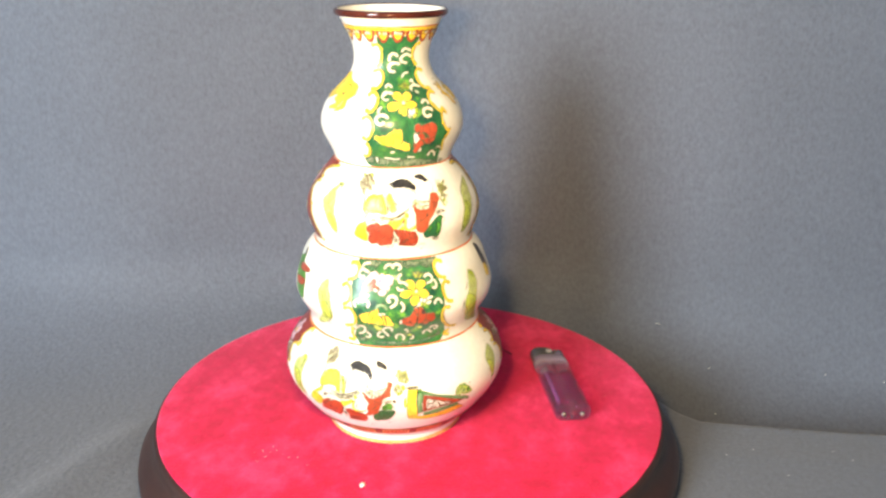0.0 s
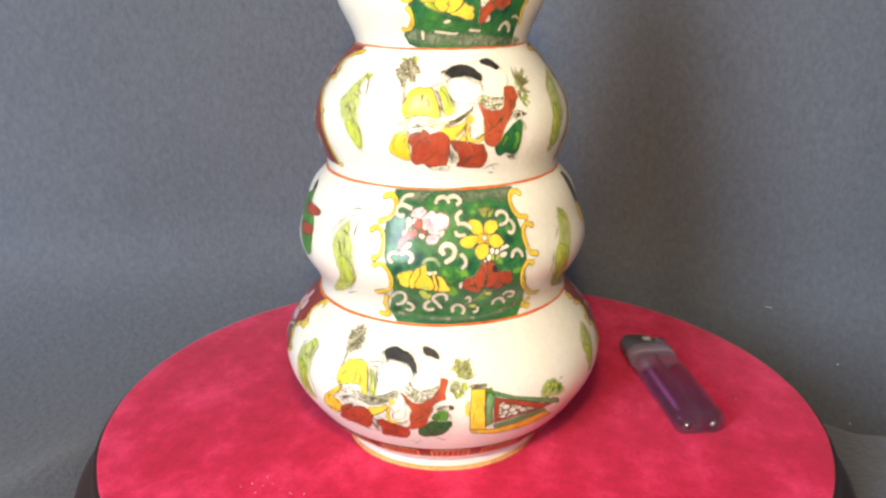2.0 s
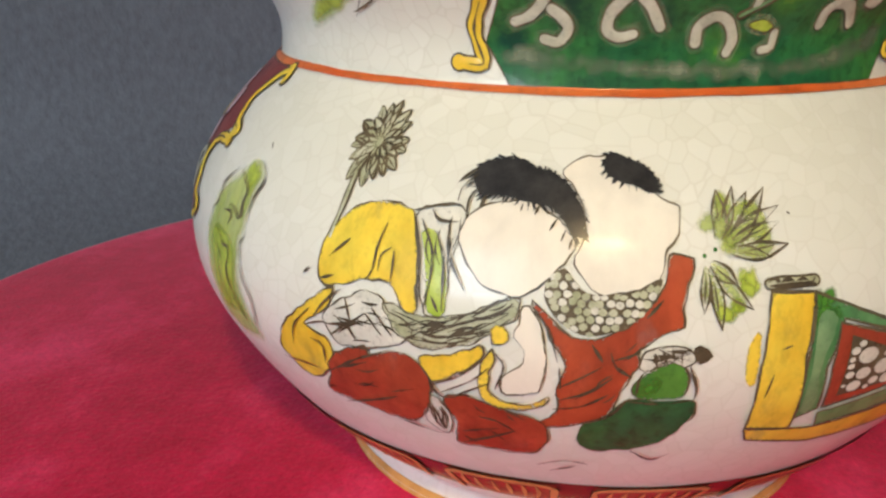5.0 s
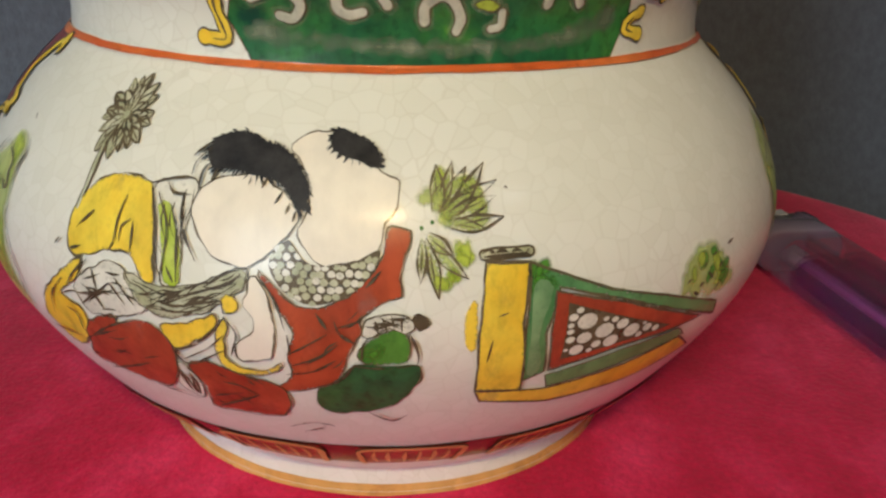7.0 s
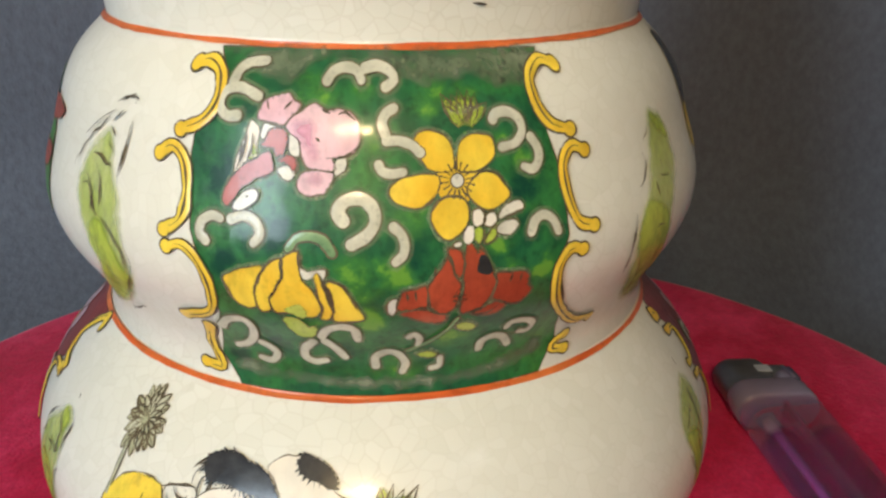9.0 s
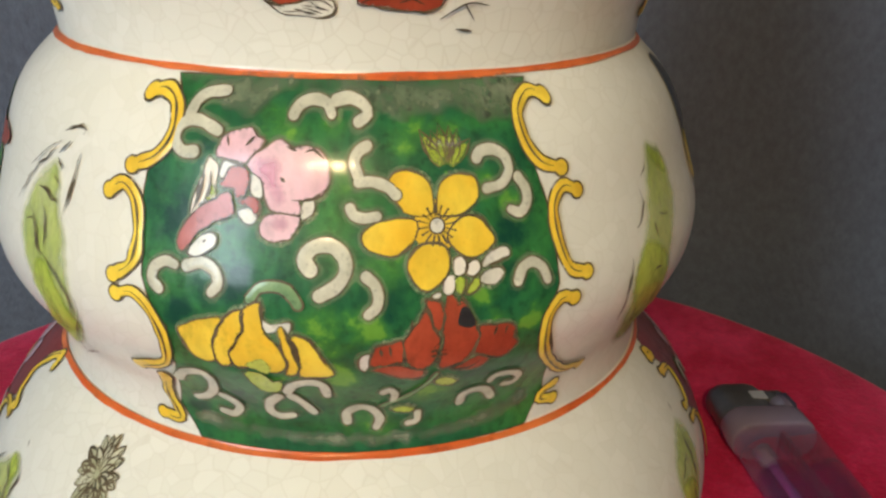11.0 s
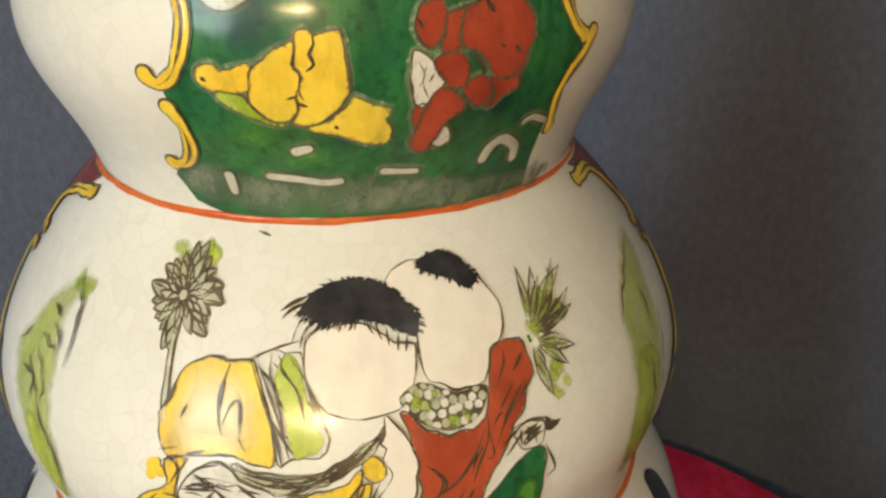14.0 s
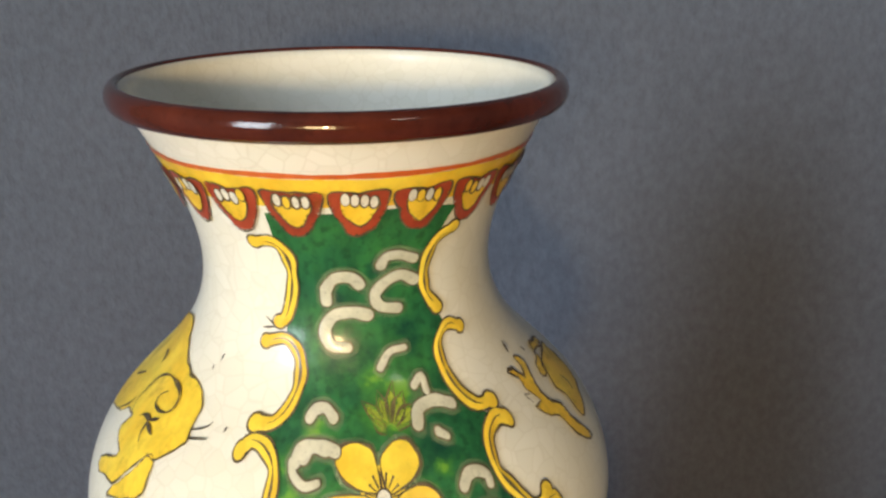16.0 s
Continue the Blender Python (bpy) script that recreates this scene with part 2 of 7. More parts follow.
CURL = enamel("chalky_white_enamel", (0.46, 0.46, 0.36), (0.66, 0.65, 0.54), 200)
PINK = enamel("pink_enamel", (0.72, 0.42, 0.50), (0.82, 0.58, 0.64), 90, speckle=0.88)
SALMON = enamel("salmon_enamel", (0.40, 0.08, 0.06), (0.55, 0.16, 0.13), 110)
LIME = enamel("lime_enamel", (0.30, 0.43, 0.02), (0.56, 0.64, 0.14), 130)
WASH = wash_enamel("thin_lime_wash", [(0.30, (0.34, 0.42, 0.10)), (0.45, (0.44, 0.53, 0.13)), (0.65, (0.55, 0.61, 0.22))], 0.85, 0.55)
LIMEWASH = wash_enamel("lime_wash", [(0.30, (0.28, 0.39, 0.035)), (0.60, (0.51, 0.60, 0.10))], 1.1)
LEAFWASH = wash_enamel("leaf_green_wash", [(0.30, (0.03, 0.15, 0.02)), (0.60, (0.10, 0.30, 0.04))], 1.3)
PINKWASH = wash_enamel("deep_pink_wash", [(0.30, (0.62, 0.22, 0.38)), (0.62, (0.74, 0.36, 0.50))], 0.6, 0.8)
HALOWASH = wash_enamel("thin_green_halo", [(0.30, (0.15, 0.25, 0.12)), (0.62, (0.34, 0.42, 0.25))], 0.75, 0.75)
FADEWASH = wash_enamel("worn_green_wash", [(0.30, (0.08, 0.13, 0.075)), (0.52, (0.18, 0.22, 0.14)), (0.70, (0.34, 0.36, 0.27))], 0.9)
DARKWASH = wash_enamel("soot_dark_wash", [(0.30, (0.010, 0.014, 0.010)), (0.62, (0.05, 0.07, 0.05))], 1.2)
STRAWWASH = wash_enamel("straw_wash", [(0.30, (0.88, 0.77, 0.34)), (0.62, (0.90, 0.82, 0.48))], 0.85, 0.95)
ORANGERED = enamel("orange_red_enamel", (0.37, 0.056, 0.024), (0.53, 0.100, 0.040), 110, speckle=0.88, streak=0.8)
SAGE = enamel("sage_enamel", (0.36, 0.37, 0.22), (0.62, 0.61, 0.47), 260)
LEAF = enamel("leaf_green_enamel", (0.02, 0.12, 0.02), (0.10, 0.30, 0.05), 130)
FENCE = enamel("fence_green_enamel", (0.045, 0.18, 0.06), (0.16, 0.36, 0.15), 60)
PALEGREEN = enamel("pale_green_enamel", (0.10, 0.24, 0.10), (0.28, 0.42, 0.22), 130)
BLACK = enamel("black_enamel", (0.010, 0.010, 0.012), (0.050, 0.047, 0.047), 320, 0.3)
LINE = brushed_line("brown_outline_enamel", (0.062, 0.047, 0.026), (0.165, 0.124, 0.072))
INK = brushed_line("dark_brown_ink", (0.042, 0.031, 0.018), (0.125, 0.092, 0.054))
RIMBROWN = enamel("brown_rim_glaze", (0.050, 0.010, 0.006), (0.105, 0.022, 0.012), 70, 0.1)
THIN = {m.name: thin_edged(m) for m in (YELLOW, RED, ORANGERED, PINK, LIME, SAGE, MAROON, FENCE, LEAF, OCHRE)}
FELT = felt_material()
CLOTH = cloth_material()
LACQUER = plain("dark_lacquered_wood", (0.024, 0.009, 0.008), (0.046, 0.018, 0.015), 22, 0.5, 0.04)
PLASTER = plain("painted_plaster", (0.27, 0.26, 0.245), (0.32, 0.31, 0.29), 3, 0.8)
FLOORING = plain("concrete_floor", (0.26, 0.25, 0.24), (0.33, 0.32, 0.30), 4, 0.7)
WOODFRAME = plain("white_painted_wood", (0.70, 0.70, 0.68), (0.76, 0.76, 0.74), 12, 0.5)
PURPLE = tinted_plastic("purple_clear_plastic", (0.97, 0.89, 0.95), 0.96, 0.05, 1.46, 0.50)
FLUID = tinted_plastic("purple_gas", (0.76, 0.30, 0.72), 0.97, 0.03, 0.92, 0.66)
FLUID.node_tree.nodes["Principled BSDF"].inputs["IOR"].default_value = 1.2
TUBE = tinted_plastic("pale_tube_plastic", (0.72, 0.60, 0.66), 0.5, 0.2)
LILAC = tinted_plastic("lilac_plastic", (0.46, 0.37, 0.50), 0.45, 0.22)
STEEL = plain("dull_steel", (0.18, 0.17, 0.16), (0.30, 0.28, 0.26), 90, 0.38, 0.0, 0.85)
CHROME = plain("bright_steel", (0.72, 0.72, 0.72), (0.82, 0.82, 0.82), 90, 0.5, 0.0, 0.6)
LINT = plain("white_lint", (0.70, 0.67, 0.62), (0.8, 0.78, 0.74), 90, 0.9)
CRUMB = plain("dark_thread", (0.035, 0.02, 0.018), (0.09, 0.05, 0.04), 90, 0.9)


# ---- mesh helpers ----
def mesh_object(name, bm, materials, smooth=True, parent=None):
    bm.normal_update()
    me = bpy.data.meshes.new(name)
    bm.to_mesh(me)
    bm.free()
    for m in materials if isinstance(materials, (list, tuple)) else [materials]:
        me.materials.append(m)
    if smooth:
        me.polygons.foreach_set("use_smooth", [True] * len(me.polygons))
    ob = new(name, me)
    if parent:
        ob.parent = parent
    return ob


def part(name, bm, mat, parent, label="", smooth=True):
    ob = mesh_object(name, bm, mat, smooth, parent)
    return tagged(ob, label) if label else ob


def box(bm, x0, y0, z0, x1, y1, z1, m=None):
    r = bmesh.ops.create_cube(bm, size=1, matrix=Matrix.Translation(((x0 + x1) / 2, (y0 + y1) / 2, (z0 + z1) / 2)) @ Matrix.Diagonal((x1 - x0, y1 - y0, z1 - z0, 1)))
    if m is not None:
        bmesh.ops.transform(bm, matrix=m, verts=r["verts"])
    return r["verts"]


def revolve(bm, profile, steps, cx=0.0, cy=0.0, closed=False):
    """Turn a list of (radius, height) round the upright axis."""
    rings = []
    for r, z in profile:
        rings.append([bm.verts.new((cx + r * math.cos(2 * math.pi * i / steps), cy + r * math.sin(2 * math.pi * i / steps), z)) for i in range(steps)])
    pairs = list(zip(rings, rings[1:])) + ([(rings[-1], rings[0])] if closed else [])
    for a, b in pairs:
        for i in range(steps):
            j = (i + 1) % steps
            bm.faces.new((a[i], a[j], b[j], b[i]))
    return rings


def cubic(xn, yn):
    """A natural cubic through the nodes."""
    xn, yn = np.array(xn, float), np.array(yn, float)
    k = len(xn)
    h = np.diff(xn)
    a, b = np.zeros((k, k)), np.zeros(k)
    a[0, 0] = a[-1, -1] = 1
    for i in range(1, k - 1):
        a[i, i - 1], a[i, i], a[i, i + 1] = h[i - 1], 2 * (h[i - 1] + h[i]), h[i]
        b[i] = 6 * ((yn[i + 1] - yn[i]) / h[i] - (yn[i] - yn[i - 1]) / h[i - 1])
    m = np.linalg.solve(a, b)

    def at(x):
        i = min(max(int(np.searchsorted(xn, x)) - 1, 0), k - 2)
        d = x - xn[i]
        return float(yn[i] + d * ((yn[i + 1] - yn[i]) / h[i] - h[i] * (2 * m[i] + m[i + 1]) / 6) + d * d * m[i] / 2 + d ** 3 * (m[i + 1] - m[i]) / (6 * h[i]))
    return at


# ---- the vase's outline, in millimetres ----
FOOT_R, FOOT_TOP_R, Z_FOOT = 43.9, 43.2, 5.0
C43, C32, C21, Z_NECK, Z_RIM, OLZ = 72.0, 125.7, 176.4, 229.2, 261.0, 254.6
U7 = (0, 0.1, 0.3, 0.5, 0.7, 0.9, 1)


def tier(lo, hi, radii):
    return (lo, hi, cubic([lo + (hi - lo) * u for u in U7], radii))


TIERS = [
    tier(Z_FOOT, C43, (43.4, 50.9, 62.4, 69.5, 69.0, 60.6, 53.8)),
    tier(C43, C32, (53.8, 53.8, 59.7, 61.8, 58.6, 54.0, 48.7)),
    tier(C32, C21, (48.6, 49.4, 52.7, 52.3, 47.3, 39.6, 35.0)),
    (C21, Z_RIM, cubic([C21 + (Z_NECK - C21) * u for u in U7] + [240.8, 252.3, Z_RIM], (35.0, 36.9, 41.9, 42.1, 36.5, 26.4, 23.4, 22.6, 26.9, 31.6))),
]
FRONT, FLANK = 14.0, 19.0
HEART_FIRST, HEART_STEP, HEART_TOP, HEART_TIP = -54.6, 18.4, 252.6, 245.8
FOOT_FIRST, FOOT_STEP, FOOT_BAND = 10.6, 22.0, (10.8, 18.6)
LIGHTER = (0.1186, 0.0002, 13.2)


def radius(z):
    """Outer radius in mm at the height z in mm."""
    if z < Z_FOOT:
        return FOOT_R + (FOOT_TOP_R - FOOT_R) * max(z, 0) / Z_FOOT
    for lo, hi, f in TIERS:
        if z <= hi:
            return f(min(max(z, lo), hi))
    return TIERS[-1][2](TIERS[-1][1])


def on_vase(deg, z, lift):
    """A point on the vase, lift mm above its glaze; deg counts from the front towards +x."""
    for lo, hi, f in TIERS:
        if z <= hi:
            break
    zz = min(max(z, lo), hi)
    e = 0.3
    z0, z1 = max(zz - e, lo), min(zz + e, hi)
    slope = (f(z1) - f(z0)) / (z1 - z0) if z >= Z_FOOT else (FOOT_TOP_R - FOOT_R) / Z_FOOT
    n = math.hypot(1, slope)
    r, h, a = radius(z) + lift / n, z - lift * slope / n, radians(deg)
    return Vector((r * math.sin(a), -r * math.cos(a), h)) / 1000


def flat(p, r):
    """Unrolled place in mm of (degrees, height) at the radius r."""
    return Vector((radians(p[0]) * r, p[1], 0))


def spline(points, closed, step=0.7):
    """A smooth line through a few points of the plane, sampled about every step mm."""
    k = len(points)
    out = []
    for i in range(k if closed else k - 1):
        p1, p2 = points[i], points[(i + 1) % k]
        p0 = points[(i - 1) % k] if closed or i > 0 else p1 - (p2 - p1)
        p3 = points[(i + 2) % k] if closed or i + 2 < k else p2 + (p2 - p1)
        c = max(2, int((p2 - p1).length / step))
        for j in range(c):
            t = j / c
            out.append(0.5 * (2 * p1 + (p2 - p0) * t + (2 * p0 - 5 * p1 + 4 * p2 - p3) * t * t + (3 * p1 - p0 - 3 * p2 + p3) * t ** 3))
    if not closed:
        out.append(points[-1].copy())
    return out


def straight(points, step=0.9):
    out = []
    for a, b in zip(points, points[1:] + points[:1]):
        c = max(1, int((b - a).length / step))
        out += [a.lerp(b, j / c) for j in range(c)]
    return out


def wobble(p, amount):
    """A hand's unsteadiness."""
    return p + Vector((noise.noise(p * 0.6), noise.noise(p * 0.6 + Vector((7, 3, 1))), 0)) * amount


def fill(bm, outline, r, lift, slot, grid=2.2, soft=None, fade=0.6):
    """Fill an unrolled outline and lay it on the vase; soft: the layer for its thickness, which grows over fade mm from the edge."""
    b2 = bmesh.new()
    try:
        b2.faces.new([b2.verts.new(p) for p in outline])
        b2.normal_update()
        bmesh.ops.triangulate(b2, faces=b2.faces[:])
        xs, ys = [p.x for p in outline], [p.y for p in outline]
        for lo, hi, axis in ((min(xs), max(xs), Vector((1, 0, 0))), (min(ys), max(ys), Vector((0, 1, 0)))):
            k = int((hi - lo) / grid)
            for i in range(1, k + 1):
                at = lo + (hi - lo) * i / (k + 1)
                bmesh.ops.bisect_plane(b2, geom=b2.verts[:] + b2.edges[:] + b2.faces[:], dist=1e-5, plane_co=axis * at, plane_no=axis)
        made = {}
        for v in b2.verts:
            made[v] = bm.verts.new(on_vase(math.degrees(v.co.x / r), v.co.y, lift))
            if soft:
                made[v][soft] = min(1.0, min((v.co - p).length for p in outline) / fade)
        for f in b2.faces:
            vs = [made[v] for v in f.verts]
            g = bm.faces.new(vs)
            g.material_index = slot
            g.normal_update()
            c = g.calc_center_median()
            if g.normal.dot(Vector((c.x, c.y, 0))) < 0:
                g.normal_flip()
    finally:
        b2.free()


def ribbon(bm, line, width, r, lift, slot, crown=0.0, taper=False, closed=False, vary=1.1):
    """A brush stroke of that width along an unrolled line."""
    rows = []
    k = len(line)
    for i, p in enumerate(line):
        a, b = (line[i - 1], line[(i + 1) % k]) if closed else (line[max(i - 1, 0)], line[min(i + 1, k - 1)])
        d = (b - a)
        d = d.normalized() if d.length > 1e-9 else Vector((1, 0, 0))
        side = Vector((-d.y, d.x, 0))
        w = width / 2 * max(0.25, 0.88 + vary * noise.noise(p * 0.4))
        if taper:
            w *= min(1, 0.25 + 2.2 * min(i, k - 1 - i) / max(k - 1, 1))
        row = []
        for s in ((-1, 0, 1) if crown else (-1, 1)):
            q = p + side * (w * s)
            row.append(bm.verts.new(on_vase(math.degrees(q.x / r), q.y, lift + (crown if s == 0 else 0))))
        rows.append(row)
    for a, b in list(zip(rows, rows[1:])) + ([(rows[-1], rows[0])] if closed else []):
        for i in range(len(a) - 1):
            f = bm.faces.new((a[i + 1], a[i], b[i], b[i + 1]))
            f.material_index = slot
            f.normal_update()
            c = f.calc_center_median()
            if f.normal.dot(Vector((c.x, c.y, 0))) < 0:
                f.normal_flip()


LIFT = {0: 0.10, 1: 0.22, 2: 0.34, 3: 0.46}


def mid_radius(points):
    return radius(sum(p[1] for p in points) / len(points))


def inside(p, outline):
    odd = False
    for a, b in zip(outline, outline[1:] + outline[:1]):
        if (a.y > p.y) != (b.y > p.y) and p.x < (b.x - a.x) * (p.y - a.y) / (b.y - a.y) + a.x:
            odd = not odd
    return odd


def hatching(bm, outline, r, lift, slot, count, lean=1.2):
    """Loose brush lines inside an outline, following its longer way."""
    xs, ys = [p.x for p in outline], [p.y for p in outline]
    c = Vector((sum(xs) / len(xs), sum(ys) / len(ys), 0))
    far = max(outline, key=lambda p: (p - c).length)
    way = (far - c).normalized()
    made = tries = 0
    while made < count and tries < count * 30:
        tries += 1
        p = Vector((random.uniform(min(xs), max(xs)), random.uniform(min(ys), max(ys)), 0))
        a = random.gauss(0, 0.16)
        d = Matrix.Rotation(a, 3, "Z") @ way * random.uniform(0.9, 2.4) * lean / 1.2
        q = [p - d, p + Vector((-d.y, d.x, 0)) * random.uniform(-0.25, 0.25), p + d]
        if all(inside(v, outline) for v in q):
            ribbon(bm, spline(q, False, 0.5), random.uniform(0.22, 0.34), r, lift, slot, taper=True)
            made += 1


def halo(outline, r, reach, parent):
    """The pale rim where the green enamel thins out round a shape."""
    k = len(outline)
    turn = 1 if sum(a.x * b.y - b.x * a.y for a, b in zip(outline, outline[1:] + outline[:1])) > 0 else -1
    wide = []
    for i, p in enumerate(outline):
        d = outline[(i + 2) % k] - outline[i - 2]
        d = d.normalized() if d.length > 1e-9 else Vector((1, 0, 0))
        wide.append(p + Vector((d.y, -d.x, 0)) * turn * reach)
    bm = bmesh.new()
    soft = bm.verts.layers.float.new("body")
    fill(bm, wide, r, LIFT[1] - 0.04, 0, 0.9, soft)
    part("pale_rim", bm, HALOWASH, parent)


def patch(name, mat, points, layer=1, line=0.29, corners=False, folds=(), hatch=0, ragged=0.0):
    """A painted patch through a few points of (degrees, mm), with a dark outline and inner fold lines."""
    r = mid_radius(points)
    lift = LIFT[layer] + 0.0025 * (len(VASE.children) % 20)
    flat_points = [flat(p, r) for p in points]
    outline = straight(flat_points) if corners else spline(flat_points, True)
    outline = [wobble(p, 0.08 if corners else 0.25) for p in outline]
    bm = bmesh.new()
    if mat.name in THIN:
        fill(bm, outline, r, lift, 0, 0.8, bm.verts.layers.float.new("body"), 0.45)
    else:
        fill(bm, outline, r, lift, 0)
    ob = part(name, bm, THIN.get(mat.name, mat), VASE)
    if name in ("painted_bud", "painted_petal", "painted_leaf"):
        halo(outline, r, 0.6, ob)
    if line:
        bm = bmesh.new()
        ribbon(bm, [wobble(p + Vector((3, 5, 0)), 0.08 if corners else 0.3) - Vector((3, 5, 0)) for p in outline], line * 0.88, r, lift + 0.06, 0, closed=True, vary=0.5 if corners else 1.2)
        part("outline", bm, LINE, ob)
    if ragged:
        # fine brush hairs that run out over the edge, long below, short above
        bm = bmesh.new()
        c = sum(outline, Vector()) / len(outline)
        for i in range(len(outline)):
            for k in range(3):
                p = outline[i].lerp(outline[(i + 1) % len(outline)], random.random())
                d = (p - c).normalized()
                reach = ragged * (0.28 if d.y > -0.1 and d.x > -0.6 else 1.0) * random.uniform(0.2, 1.0)
                d = (Matrix.Rotation(random.gauss(0.25, 0.3), 3, "Z") @ d + Vector((0, -0.35, 0))).normalized()
                q = p + d * reach
                ribbon(bm, [p - d * 0.8, p.lerp(q, 0.5) + Vector((0.1, 0.05, 0)), q], random.uniform(0.14, 0.28), r, lift + 0.03, 0, taper=True)
        tagged(part("brush_hairs", bm, mat, ob), kind="stuff")
    if hatch or folds:
        lines = bmesh.new()
        hatching(lines, outline, r, lift + 0.09, 0, hatch)
        for f in folds:
            ribbon(lines, spline([flat(p, r) for p in f], False), 0.32, r, lift + 0.08, 0, taper=True)
        tagged(part("brushwork", lines, INK, ob), kind="stuff")
    return ob


def stroke(name, mat, points, width, layer=1, line=0.3, crown=0.12, ends=0.0, taper=False):
    """A painted stroke with dark edges; ends: radius of round volutes at both ends."""
    r = mid_radius(points)
    path = spline([flat(p, r) for p in points], False, 0.6)
    radius_end = ends or width * 0.42
    made = []
    for wide, end, lift, slot, up in ((width, radius_end, LIFT[layer] + 0.06, 0, crown), (width + 2 * line, radius_end + line, LIFT[layer], 1, 0.0)):
        if slot and not line:
            continue
        bm = bmesh.new()
        ribbon(bm, path, wide, r, lift, 0, up, taper, vary=0.35)
        if not taper:
            for p in (path[0], path[-1]):
                fill(bm, [p + Vector((math.cos(a), math.sin(a), 0)) * end for a in [i * math.pi / 7 for i in range(14)]], r, lift + 0.01 - 0.015 * slot, 0)
        made.append(part("outline" if slot else name, bm, LINE if slot else mat, made[0] if slot else VASE))
    return made[0]


def scroll(points, width=1.9):
    """One C-shaped yellow scroll of a panel's border, with a dark line along its middle."""
    ob = stroke("painted_scroll", YELLOW, points, width * 0.9, 2, 0.3, 0.18, width * 0.52)
    r = mid_radius(points)
    bm = bmesh.new()
    path = spline([flat(p, r) for p in points], False, 0.6)
    ribbon(bm, path[2:-2], 0.34, r, LIFT[2] + 0.3, 0, taper=True)
    part("scroll_line", bm, LINE, ob)
    return ob


def curl(points, width=1.45, edge=0.36):
    """A white C-shaped stroke with round ends, a little fuller at its head, in a thin brown edge."""
    r = mid_radius(points)
    path = spline([flat(p, r) for p in points], False, 0.4)
    k = len(path)
    made = []
    for extra, lift, slot, crown in ((0.0, 0.07, 0, 0.12), (edge, 0.0, 1, 0.0)):
        bm = bmesh.new()
        rows, halves = [], []
        for i, p in enumerate(path):
            a, c = path[max(i - 1, 0)], path[min(i + 1, k - 1)]
            w = (c - a).normalized()
            side = Vector((-w.y, w.x, 0))
            half = width / 2 * (0.94 - 0.12 * i / (k - 1) + 0.16 * noise.noise(p * 0.7)) + extra / 2
            halves.append(half)
            rows.append([bm.verts.new(on_vase(math.degrees(q.x / r), q.y, LIFT[2] + lift + (crown if t == 0 else 0)))
                         for t, q in ((t, p + side * half * t) for t in (-1, 0, 1))])
        for a, c in zip(rows, rows[1:]):
            for q in range(2):
                f = bm.faces.new((a[q + 1], a[q], c[q], c[q + 1]))
                f.normal_update()
                m = f.calc_center_median()
                if f.normal.dot(Vector((m.x, m.y, 0))) < 0:
                    f.normal_flip()
        for q, size in ((path[0], halves[0]), (path[-1], halves[-1])):
            fill(bm, [q + Vector((math.cos(v), math.sin(v), 0)) * size for v in [i * math.pi / 6 for i in range(12)]], r, LIFT[2] + lift + 0.01, 0)
        made.append(part("outline" if slot else "painted_curl", bm, LINE if slot else CURL, made[0] if slot else VASE))
    sides = [[], []]
    for i, p in enumerate(path):
        w = (path[min(i + 1, k - 1)] - path[max(i - 1, 0)]).normalized()
        for t in (0, 1):
            sides[t].append(p + Vector((-w.y, w.x, 0)) * (width / 2 + 0.7) * (1 - 2 * t))
    ends = [(path[0] - path[1]).normalized() * (width / 2 + 0.8), (path[-1] - path[-2]).normalized() * (width / 2 + 0.8)]
    bm = bmesh.new()
    soft = bm.verts.layers.float.new("body")
    rows = []
    for i in range(k):
        mid = path[i]
        rows.append([bm.verts.new(on_vase(math.degrees(q.x / r), q.y, LIFT[1] - 0.05)) for q in (sides[0][i], sides[0][i].lerp(mid, 0.6), sides[1][i].lerp(mid, 0.6), sides[1][i])])
        for v, b in zip(rows[-1], (0.0, 1.0, 1.0, 0.0)):
            v[soft] = b
    for first, e, at in ((True, ends[0], 0), (False, ends[1], k - 1)):
        row = [bm.verts.new(on_vase(math.degrees(q.x / r), q.y, LIFT[1] - 0.05)) for q in ((sides[0][at] + e * 0.6), sides[0][at].lerp(path[at], 0.6) + e, sides[1][at].lerp(path[at], 0.6) + e, (sides[1][at] + e * 0.6))]
        rows.insert(0, row) if first else rows.append(row)
    for a, c in zip(rows, rows[1:]):
        for q in range(3):
            f = bm.faces.new((a[q + 1], a[q], c[q], c[q + 1]))
            f.normal_update()
            m = f.calc_center_median()
            if f.normal.dot(Vector((m.x, m.y, 0))) < 0:
                f.normal_flip()
    part("pale_rim", bm, HALOWASH, made[0])
    return made[0]


